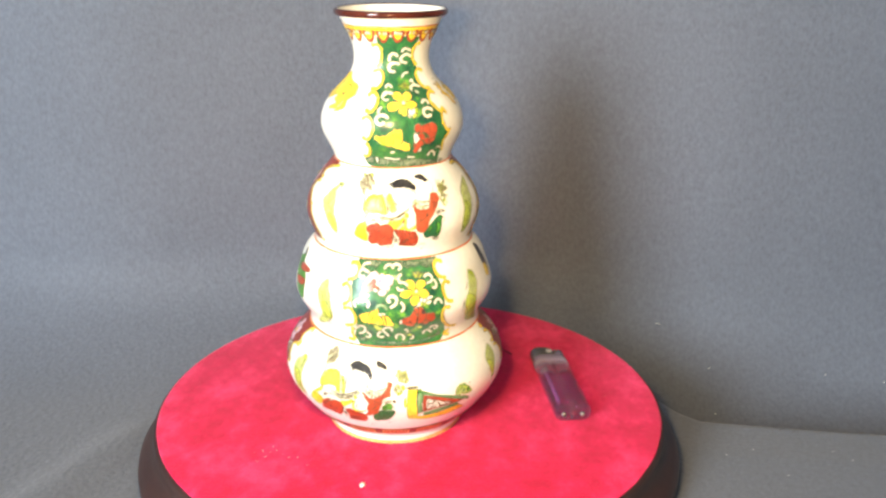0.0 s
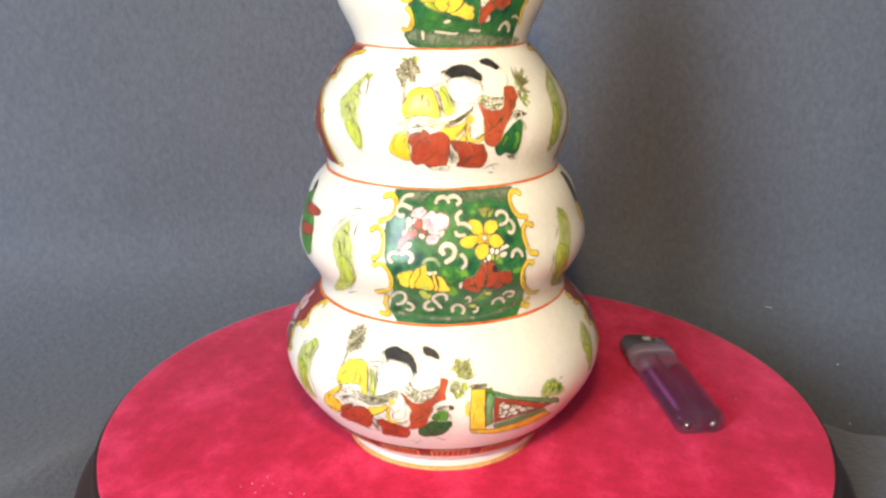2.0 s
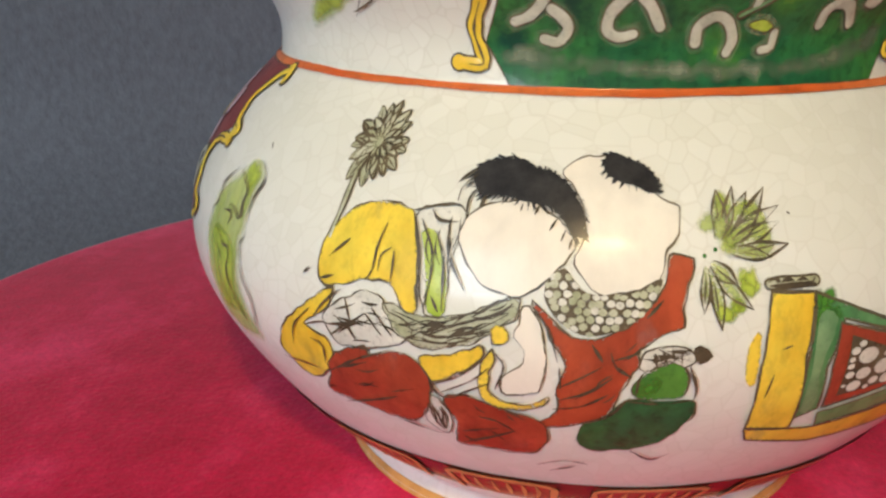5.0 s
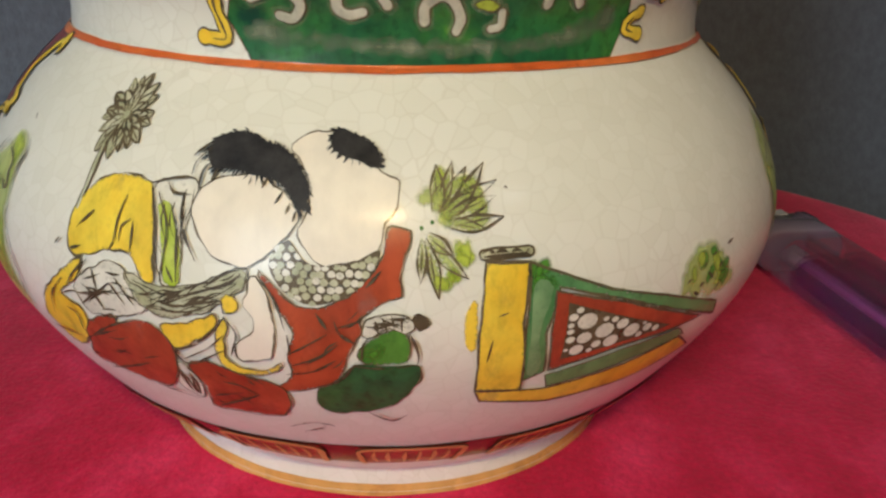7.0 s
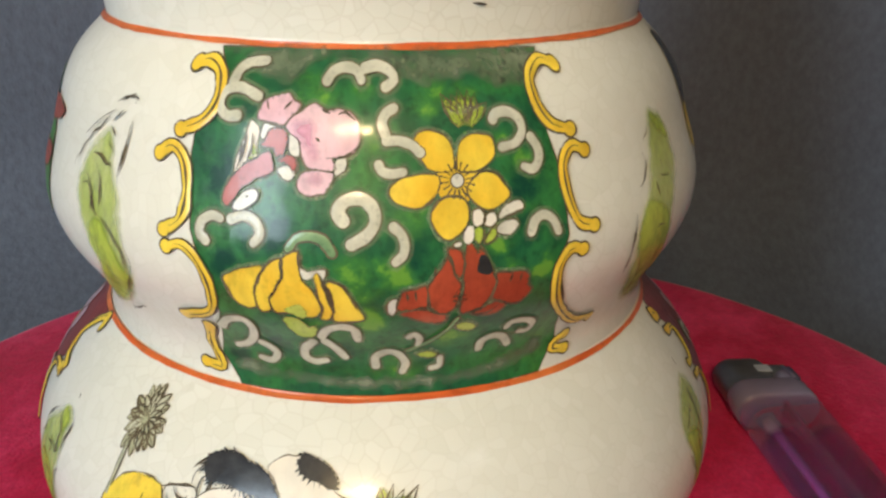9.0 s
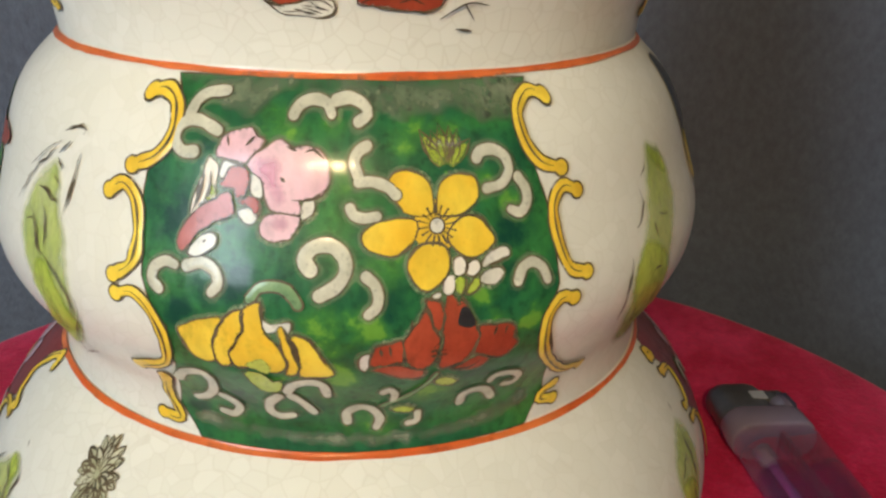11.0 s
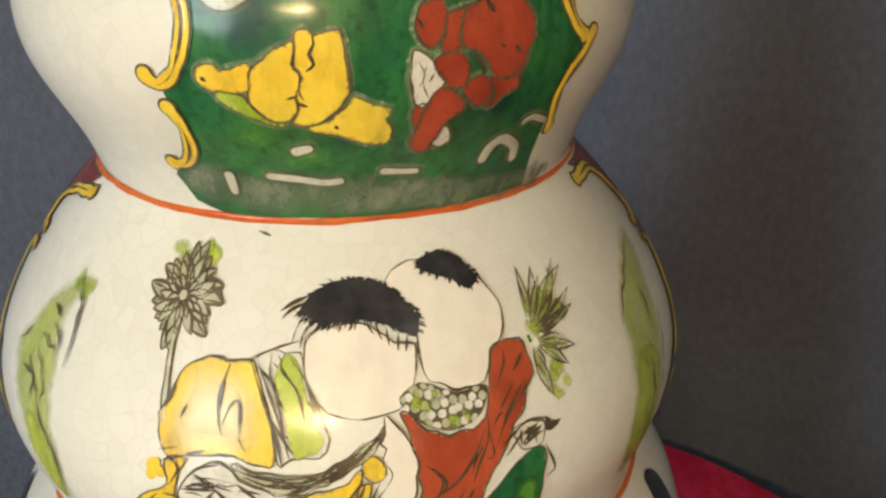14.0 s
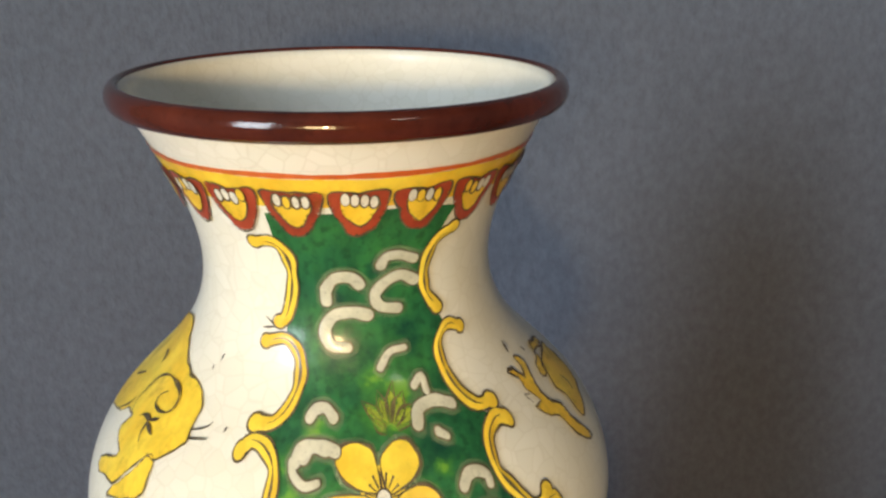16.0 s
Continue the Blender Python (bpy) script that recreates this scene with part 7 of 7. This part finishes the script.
patch("painted_bud", RED, [(27.7, 191.8), (30, 191.9), (29.3, 190.2), (28, 189)], 2, line=0.3)
patch("painted_petal", WHITE, [(27.1, 196.1), (27.5, 197.8), (29.2, 197.3), (31, 196), (32, 194.4), (30.4, 192.7), (29.1, 191.6), (27.7, 192.2), (26.8, 194.7)], 2, line=0.3, folds=[[(28.1, 196.7), (29, 195.2), (28.2, 194.1)], [(29.2, 196.2), (28.7, 194.5), (29.7, 192.8)], [(30.4, 195.4), (29.6, 194.4)]])
patch("painted_petal", WHITE, [(31.4, 187), (32.5, 188.8), (34.1, 188.5), (34.6, 187), (32.7, 186)], 2, line=0.26)
ink([[(38.4, 202.5), (39.7, 201.1)], [(40.5, 197.9), (41.6, 197.4)], [(43.2, 197.5), (44.3, 196.6)], [(36.1, 197.5), (37.6, 195.9), (38.1, 194.7)], [(28.1, 201), (28.7, 200)], [(39.3, 194.5), (40.3, 192.3), (40.2, 191.1)]], 0.4)
patch("painted_leaf", WHITE, [(24.3, 210.1), (25.9, 210.2), (25.8, 208.5), (25.2, 207.1), (24.2, 208)], 2, line=0.26)
patch("painted_leaf", WHITE, [(26.2, 210.2), (27.8, 209.9), (27.5, 208.4), (26.4, 206.7), (25.9, 207.9)], 2, line=0.26)
patch("painted_leaf", CREAM, [(28.1, 210.3), (29.4, 210.4), (29.2, 208.8), (28.2, 207.5), (27.6, 208.4)], 2, line=0.26)
patch("painted_leaf", LIME, [(29.9, 210.5), (32.1, 211.2), (32.3, 209.7), (31.6, 208.4), (30, 208.2)], 2, line=0.3)
patch("painted_leaf", LIME, [(27.8, 207.5), (29.7, 208.3), (30.8, 207.6), (29, 206.3), (27.2, 205.8)], 2, line=0.3)
patch("painted_leaf", CREAM, [(22.9, 207.8), (24.2, 207.5), (25.1, 206.5), (24, 206.3)], 2, line=0.3)
patch("painted_mark", LIME, [(16.7, 209.3), (18.3, 209.5), (19.7, 209.1), (19, 208.2), (17.5, 208.2)], 3, line=0)
blades((24.6, 219.4), [(17.7, 223.1), (22.4, 224.2), (27.4, 225), (30, 223.7), (32.9, 222.1), (20.2, 221.3)], LIMEWASH, 1.1)
soft_patch("worn_patch", FADEWASH, [(-14.5, 181.2), (-5.9, 177.5), (8.5, 177.3), (23.5, 176.9), (41, 176.2), (58.7, 175.9), (67.7, 178), (56.8, 180.1), (43.7, 181), (28.7, 182.3), (13.9, 183.1), (0.2, 183.2), (-7, 184.5)], 1, 0.9, 1.0)
scroll([(-15.5, 244.2), (-8.4, 244.5), (-4.2, 242.1), (-4, 237.8), (-6.6, 233.4), (-9.2, 232.5)], 1.7)
scroll([(-13.8, 229.6), (-6.8, 230.3), (-1.9, 228.7), (-0.4, 225.5), (-2.3, 222.5), (-5.8, 220.7), (-10.5, 220.4)], 1.7)
scroll([(-12.1, 217.6), (-9.9, 218.7), (-6.1, 218.3), (-3, 216.6), (-2.4, 213.9), (-3.8, 211.3), (-6.6, 209.3), (-9.4, 209.1), (-10.5, 209.7)], 1.8)
scroll([(-12.3, 205.6), (-9.3, 206.6), (-6.6, 205.4), (-4.5, 202.1), (-4.6, 198.9), (-6.7, 195.4), (-9.6, 194.1), (-11.4, 195)], 1.8)
scroll([(-9.1, 191.4), (-7.9, 189.2), (-8.4, 186.1), (-10.8, 183.9), (-13.8, 183.6)], 1.7)
scroll([(52.1, 245.1), (45.8, 243.7), (42.3, 240.1), (42.8, 236.2), (47.5, 233.1)], 1.7)
scroll([(56.2, 229.4), (50.7, 230.3), (45.4, 228.3), (44.9, 225), (46.9, 222), (50.4, 220.2), (55.1, 220)], 1.7)
scroll([(56.8, 217.7), (53.5, 218.3), (48.7, 216.9), (47, 213.9), (49, 211.2), (52.2, 208.5), (55.2, 208.1), (56.9, 209.2)], 1.8)
scroll([(59, 207), (58.6, 208.1), (55.7, 208), (53.8, 205.9), (53.6, 202.7), (55.5, 199.1), (58.4, 197.1)], 1.6)
scroll([(60.8, 197.3), (59.2, 195.2), (56.3, 193), (55.1, 190.3), (57.4, 185.6)], 1.6)
patch("painted_patch", YELLOW, [(-74.6, 225.5), (-59.8, 227.5), (-53.5, 225.3), (-46, 223.4), (-39.1, 222.6), (-32.3, 221.8), (-28.9, 220.4), (-28.7, 219.2), (-28.3, 217.7), (-27.7, 216.6), (-30.7, 215), (-33.9, 213.8), (-37, 213.7), (-39, 212), (-41.9, 209.8), (-44.2, 208.4), (-48.1, 208.3), (-52.6, 207.5), (-54.7, 208.8), (-47.4, 211.3), (-50.6, 212.3), (-54, 213.3), (-52.4, 215), (-56.2, 215.1), (-61.2, 213.7), (-69.2, 212), (-73, 212.5), (-76.7, 214.6), (-79.4, 218), (-78.5, 221.5)], 1, line=0.26)
patch("painted_patch", YELLOW, [(-36.8, 213.6), (-33.9, 213.8), (-33, 211.7), (-33.6, 209.5), (-44.3, 206.7), (-42.8, 208.6), (-39, 211.3)], 1, line=0.26)
ink([[(-52, 214.9), (-54.7, 216.2), (-55, 218), (-53.2, 220.1), (-47.2, 221), (-39.9, 220.5), (-37.7, 219.1), (-39.1, 218.1), (-42.5, 217.7), (-46, 218), (-46.4, 219), (-44.3, 219.7)], [(-61.2, 213.7), (-57.5, 215.5), (-56.8, 216.8)], [(-48.4, 215.8), (-47, 216.4), (-43.7, 216.4), (-43.4, 215.1), (-41.7, 214.1)], [(-43.7, 216.4), (-40.2, 217.1)], [(-43.5, 216.1), (-39.1, 215.5)], [(-59.6, 220.6), (-60.7, 221.6), (-63.4, 221.9)], [(-69.9, 216.6), (-64.2, 218.3)]], 0.32)
ink([[(-28.2, 217.9), (-24.2, 218.6), (-22.3, 219.4)], [(-27.5, 217.1), (-21.8, 217.7)], [(-30, 225.4), (-29.2, 226.6)], [(-31.8, 224.1), (-32, 224.9)], [(-18.2, 218.8), (-17.8, 219.4)], [(-78.2, 222.8), (-72.8, 225.1)]], 0.26)
patch("painted_patch", YELLOW, [(74.8, 222.3), (78.4, 220.9), (74.8, 218.5), (74.5, 216.6), (78.1, 214.9), (77.9, 213.3), (80.5, 210.8), (82, 209), (78.6, 209.6), (75, 212.1), (73.8, 214.1), (69.7, 215.5), (68.1, 216.9), (71.6, 216.9), (69.8, 218.8), (70, 220.2), (67.3, 221.4), (70.4, 221.3), (72.6, 219.9), (74.9, 220.8)], 1, line=0.4)
patch("painted_patch", YELLOW, [(100.8, 219), (100.3, 218.1), (101, 216.1), (98.5, 214), (92.4, 212.7), (84.2, 211.1), (83.1, 213.1), (83.6, 214.7), (82, 216.4), (84.2, 218), (86.9, 219.1)], 1, line=0.4)
patch("painted_patch", YELLOW, [(91.8, 221.1), (99.5, 220), (96.8, 219.5), (91.1, 219.9), (88.3, 220.7)], 1, line=0.4)
patch("painted_patch", YELLOW, [(88.7, 220), (86.9, 219.1), (84.2, 218), (80.4, 218.2), (82.1, 219.3)], 1, line=0.36)
ink([[(73.9, 224.7), (73.3, 222.9)], [(81.6, 222.3), (82.6, 221.4)], [(101, 217.4), (97.6, 216.1)], [(88.5, 216.4), (89.5, 215), (88.3, 214)], [(67.9, 217.3), (67, 218.5), (69.2, 218.1)]], 0.28)
stroke("ink_mark", LINE, [(-15, 233), (-11.5, 232), (-6.8, 231.9)], 0.35, 1, 0, 0.03, 0, True)
stroke("ink_mark", LINE, [(-15.9, 231.3), (-10.3, 231.7)], 0.35, 1, 0, 0.03, 0, True)

HEARTS = [HEART_FIRST + HEART_STEP * i for i in range(9)]
for a in HEARTS:
    top, tip = HEART_TOP, HEART_TIP
    m, w = (top + tip) / 2, HEART_STEP * 0.46
    patch("painted_heart", RED, [(a - w, top - 0.3), (a - w * 0.4, top), (a, top - 0.5), (a + w * 0.4, top), (a + w, top - 0.3), (a + w * 0.85, m), (a + w * 0.4, tip + 0.5), (a - w * 0.05, tip), (a - w * 0.45, tip + 0.7), (a - w * 0.85, m)], 2, 0.3)
    patch("heart_field", YELLOW, [(a - w * 0.6, top - 1.3), (a, top - 1.0), (a + w * 0.6, top - 1.3), (a + w * 0.48, m - 0.2), (a, m - (m - tip) * 0.6), (a - w * 0.48, m - 0.2)], 3, 0.25)
    for u in (-0.45, -0.15, 0.16, 0.46):
        r = radius(top - 1)
        c = flat((a + w * u, top - 1.0 - random.uniform(0, 0.6)), r)
        bm = bmesh.new()
        ring = [c + Vector((0.62 * math.cos(v), 1.0 * math.sin(v), 0)) for v in [i * math.pi / 6 for i in range(12)]]
        fill(bm, ring, r, LIFT[3] + 0.12, 0)
        cell = part("heart_cell", bm, WHITE if random.random() < 0.65 else YELLOW, VASE)
        bm = bmesh.new()
        ribbon(bm, ring, 0.24, r, LIFT[3] + 0.16, 0, closed=True)
        part("outline", bm, LINE, cell)


# ---- iron-red panels on the flanks of the second and lowest tiers ----
def flank_panel(edge, back):
    """A red panel from a curved edge, given from its top down, to an angle out of sight."""
    patch("painted_panel", MAROON, edge + [(back, edge[-1][1]), (back, edge[0][1])], 0, 0.3, True)


def edge_scrolls(edge, side, cuts, width=1.4):
    """Yellow scrolls along a panel's edge, between the edge points that cuts names, hooked out at both ends."""
    for a, c in zip(cuts, cuts[1:]):
        run = edge[a:c + 1]
        (d0, z0), (d1, z1) = run[0], run[-1]
        scroll([(d0 - side * 2.2, z0 - 1.6)] + [(d, z) for d, z in run[1:-1]] + [(d1 - side * 0.2, z1 + 0.6), (d1 - side * 2.4, z1 + 0.9)], width)


def side_flower(deg, z, size, turn=0.0):
    """A pink flower of five broad petals round a yellow heart."""
    r = radius(z)
    k = math.degrees(1 / r)
    for i in range(5):
        a = radians(turn + 72 * i)
        ray, cross = Vector((math.cos(a), math.sin(a), 0)), Vector((-math.sin(a), math.cos(a), 0))
        pts = [ray * (size * u) + cross * (size * v) for u, v in ((0.25, -0.12), (0.62, -0.36), (0.95, -0.26), (1.05, 0.05), (0.9, 0.32), (0.55, 0.34), (0.25, 0.12))]
        patch("pink_petal", PINK, [(deg + p.x * k, z + p.y) for p in pts], 1, 0.22)
    patch("flower_centre", YELLOW, [(deg + size * 0.27 * math.cos(v) * k, z + size * 0.27 * math.sin(v)) for v in (0, 1.05, 2.1, 3.15, 4.2, 5.25)], 2, 0.26)


# left flank of the lowest tier: its scrolls, flower and curl
flank_panel([(-54.6, 71.2), (-58.1, 70.1), (-60.8, 67.5), (-61.4, 65.2), (-60.6, 63.1), (-60.2, 61.8), (-62.9, 60.1), (-65, 57.5), (-66, 54.4), (-64.6, 52.3), (-64.6, 48.7), (-66.8, 45.7)], -118)
scroll([(-54, 69.6), (-54.6, 70.9), (-56.8, 70), (-59.1, 68.2), (-60.3, 66.1), (-59.7, 64.2), (-58.5, 62.6), (-56.1, 62), (-57.9, 61.1)], 1.5)
scroll([(-57.3, 60.3), (-60.8, 60.2), (-63.5, 59.2), (-64.7, 57.3), (-64.7, 55.1)], 1.5)
scroll([(-64.5, 55), (-63.6, 53.1), (-63.2, 51), (-60.6, 50), (-63.7, 47.5)], 1.3)
side_flower(-74.5, 62.6, 6.4, 20)
curl([(-75, 48.9), (-75.2, 52.1), (-74.2, 54.2), (-69.3, 56.7), (-66.6, 56.3), (-67.5, 54.2), (-68, 51.9)], 1.0)
LEFT_EDGE = [(-48.5, 175.6), (-56.4, 172.6), (-64, 170), (-64.5, 167), (-62.5, 165.5), (-66, 162.9), (-68.5, 158.8), (-63, 155.1), (-58.2, 150.3), (-54.4, 145.3), (-51.9, 140.3), (-50, 135), (-47.6, 130.2)]
flank_panel(LEFT_EDGE, -118)
edge_scrolls(LEFT_EDGE, -1, (0, 4, 8, 12))
side_flower(-79, 165, 6.0, 10)
curl([(-66, 148), (-69, 149.6), (-71, 147.6), (-69, 145.2)], 1.0)
curl([(-60, 139), (-63, 140.6), (-65, 138.2), (-63, 136.2)], 1.0)
RIGHT_EDGE = [(79, 175.6), (88, 173.6), (93.5, 170), (95.5, 166), (93.5, 163.6), (94.5, 160.4), (91.2, 155.7), (88.4, 151.3), (85, 146), (82, 140.3), (80, 135), (78, 130.2)]
flank_panel(RIGHT_EDGE, 146)
edge_scrolls(RIGHT_EDGE, 1, (0, 4, 8, 11))
side_flower(106, 165, 6.0, 40)
LOW_EDGE = [(83, 71.2), (82.2, 69.6), (82.8, 67.8), (84.8, 65.2), (84.4, 62.2), (82.6, 59.4), (84.4, 56.6), (86, 52), (86.6, 47)]
flank_panel(LOW_EDGE, 146)
edge_scrolls(LOW_EDGE, 1, (0, 2, 5, 8), 1.3)
side_flower(101, 62, 6.0, 0)
curl([(90, 60), (91.5, 62), (94, 61.4), (94.4, 59)], 1.0)


# ---- lighter lying on the velvet ----
def stadium(w, h, k=8):
    """Rounded cross-section, w wide and h thick, as (x, z)."""
    r = h / 2
    pts = []
    for s in (1, -1):
        for i in range(k + 1):
            a = -math.pi / 2 + math.pi * i / k
            pts.append((s * (w / 2 - r + r * math.cos(a)), s * r * math.sin(a)))
    return pts


def prism(bm, rows):
    """Loft stadium sections given as (y, width, thickness, middle height)."""
    rings = [[bm.verts.new((x, y, zc + z)) for x, z in stadium(w, h)] for y, w, h, zc in rows]
    for a, b in zip(rings, rings[1:]):
        for i in range(len(a)):
            j = (i + 1) % len(a)
            bm.faces.new((a[i], b[i], b[j], a[j]))
    bm.faces.new(rings[0])
    bm.faces.new(rings[-1][::-1])
    bmesh.ops.recalc_face_normals(bm, faces=bm.faces[:])


def lighter():
    ob = tagged(new("lighter"), "clear purple plastic disposable lighter lying on the velvet", "lighter")
    ob.matrix_basis = pose(LIGHTER[0], LIGHTER[1], 0.0, 0, 0, LIGHTER[2]) @ Matrix.Diagonal((1, 1.13, 1, 1))
    t, w, zc = 0.0118, 0.0248, 0.0063
    bm = bmesh.new()
    prism(bm, [(0.0, w - 0.0026, t - 0.0024, zc), (0.0004, w - 0.0010, t - 0.0009, zc), (0.0014, w - 0.0002, t - 0.0002, zc), (0.003, w, t, zc), (0.03, w, t, zc), (0.058, w, t, zc), (0.0595, w - 0.001, t - 0.001, zc)])
    part("tank", bm, PURPLE, ob, "clear purple plastic tank")
    for s in (-1, 1):
        bm = bmesh.new()
        r = [(0.0035, 0.0080, 0.006, zc), (0.0045, 0.0094, 0.0078, zc), (0.040, 0.0094, 0.0078, zc), (0.046, 0.0088, 0.0072, zc)]
        prism(bm, r)
        bmesh.ops.translate(bm, verts=bm.verts[:], vec=(s * 0.0058, 0, 0))
        part("gas_chamber", bm, FLUID, ob, "darker purple liquid gas")
    bm = bmesh.new()
    prism(bm, [(0.010, 0.0017, 0.0017, zc + 0.0012), (0.046, 0.0017, 0.0017, zc + 0.0012), (0.047, 0.0034, 0.0034, zc + 0.0012), (0.053, 0.0034, 0.0034, zc + 0.0012)])
    bmesh.ops.translate(bm, verts=bm.verts[:], vec=(-0.0068, 0, 0))
    part("dip_tube", bm, TUBE, ob, "pale plastic tube inside the tank")
    bm = bmesh.new()
    box(bm, -0.0005, 0.001, zc - t / 2 + 0.001, 0.0005, 0.057, zc + t / 2 - 0.0014)
    part("divider", bm, PURPLE, ob)
    for s in (-1, 1):
        bm = bmesh.new()
        prism(bm, [(0.0008, 0.0030, 0.0030, zc - 0.001), (0.0022, 0.0034, 0.0034, zc - 0.001)])
        bmesh.ops.translate(bm, verts=bm.verts[:], vec=(s * 0.0062, -0.0012, 0))
        part("plug", bm, STEEL, ob)
    bm = bmesh.new()
    prism(bm, [(0.0592, w - 0.001, t - 0.0008, zc), (0.060, w + 0.0004, t + 0.0004, zc), (0.067, w + 0.0004, t + 0.0004, zc), (0.068, w - 0.0008, t - 0.0006, zc)])
    part("collar", bm, LILAC, ob, "lilac plastic collar")
    bm = bmesh.new()
    prism(bm, [(0.0675, 0.0165, t - 0.001, zc), (0.0685, 0.0172, t - 0.0006, zc), (0.078, 0.0172, t - 0.0006, zc), (0.0798, 0.0160, t - 0.002, zc)])
    bmesh.ops.translate(bm, verts=bm.verts[:], vec=(-0.0036, 0, 0))
    hood = part("hood", bm, STEEL, ob, "dull grey metal wind hood")
    bm = bmesh.new()
    box(bm, -0.0015, 0.0715, zc + t / 2 - 0.0006, 0.0030, 0.0750, zc + t / 2 - 0.0002)
    part("hood_slot", bm, CHROME, hood, smooth=False)
    bm = bmesh.new()
    prism(bm, [(0.0675, 0.0072, t - 0.002, zc), (0.0685, 0.0078, t - 0.001, zc), (0.0745, 0.0074, t - 0.0016, zc), (0.0765, 0.006, t - 0.005, zc - 0.001)])
    bmesh.ops.translate(bm, verts=bm.verts[:], vec=(0.0086, 0, 0))
    part("button", bm, LILAC, ob, "lilac thumb button")
    bm = bmesh.new()
    for i in range(20):
        a0 = 2 * math.pi * i / 20
        rr = 0.0036 if i % 2 else 0.0033
        for x in (0.0054, 0.0102):
            bm.verts.new((x, 0.0768 + rr * math.cos(a0), zc + rr * math.sin(a0)))
    bmesh.ops.convex_hull(bm, input=bm.verts[:])
    part("spark_wheel", bm, STEEL, ob)
    return ob


lighter()


# ---- lint and threads ----
def fleck(name, mat, x, y, z, size, label, thread=False, heading=None):
    bm = bmesh.new()
    if thread:
        p = Vector((0, 0, 0))
        last = None
        for i in range(9):
            ring = [bm.verts.new(p + Vector((0, math.cos(a), math.sin(a))) * size * 0.035 + Vector((0, 0, size * 0.035))) for a in (0, 2.1, 4.2)]
            if last:
                for j in range(3):
                    bm.faces.new((last[j], last[(j + 1) % 3], ring[(j + 1) % 3], ring[j]))
            last = ring
            p = p + Vector((size / 8, size * 0.16 * noise.noise(Vector((i * 0.7, x * 99, 0))), 0))
    else:
        bmesh.ops.create_icosphere(bm, subdivisions=2, radius=size / 2)
        for v in bm.verts:
            v.co *= 1 + 0.5 * noise.noise(v.co * 2200 + Vector((x * 900, y * 900, 0)))
            v.co.z = v.co.z * 0.45 + size * 0.2
            v.co.x *= 1.5
    ob = mesh_object(name, bm, mat)
    ob.matrix_basis = pose(x, y, z, 0, 0, math.degrees(math.atan2(y, x)) * 3 if heading is None else heading)
    return tagged(ob, label, "lint" if not thread else "thread")


fleck("lint", LINT, -0.0031, -0.0912, 0.0, 0.0032, "white fleck of lint on the red velvet")
for i in range(11):
    fleck("lint", LINT, -0.058 + random.gauss(0, 0.009), -0.066 + random.gauss(0, 0.005), 0.0, random.uniform(0.0003, 0.0006), "tiny pale crumb of lint on the red velvet")
for i in range(14):
    a, d = random.uniform(0, 6.28), 0.15 * math.sqrt(random.random())
    if d > 0.06:
        fleck("lint", LINT if i % 2 else CRUMB, TT[0] + d * math.cos(a), TT[1] + d * math.sin(a), 0.0, random.uniform(0.0003, 0.0005), "tiny crumb of lint on the red velvet")
fleck("thread", CRUMB, 0.0640, 0.1043, 0.0, 0.0120, "short dark thread on the red velvet", True, -29)
fleck("thread", LINT, 0.1915, 0.2116, -0.0178, 0.0050, "short white thread on the grey cloth", True, -18)
for x, y, z, s in ((0.2387, 0.1972, -0.0510, 0.0011), (0.2433, 0.1715, -0.0808, 0.0010), (0.336, 0.2006, -0.0519, 0.0009), (0.3846, 0.2009, -0.0554, 0.0011)):
    fleck("lint", LINT, x, y, z, s, "tiny white fleck of lint on the grey cloth")
fleck("lint", CRUMB, 0.2647, 0.1882, -0.0633, 0.0012, "tiny dark crumb on the grey cloth")
for x, y, s in ((0.268, 0.068, 0.006), (0.276, 0.066, 0.005)):
    fleck("thread", CRUMB, x, y, TABLE_Z + 0.001, s, "short dark thread on the grey cloth", True)
for x, y in ((0.225, 0.03), (0.245, 0.04), (0.262, 0.01), (0.30, 0.045), (0.31, 0.035), (0.27, -0.02), (0.22, -0.03)):
    fleck("lint", LINT, x, y, TABLE_Z + 0.0006, 0.0007, "tiny white fleck of lint on the grey cloth")
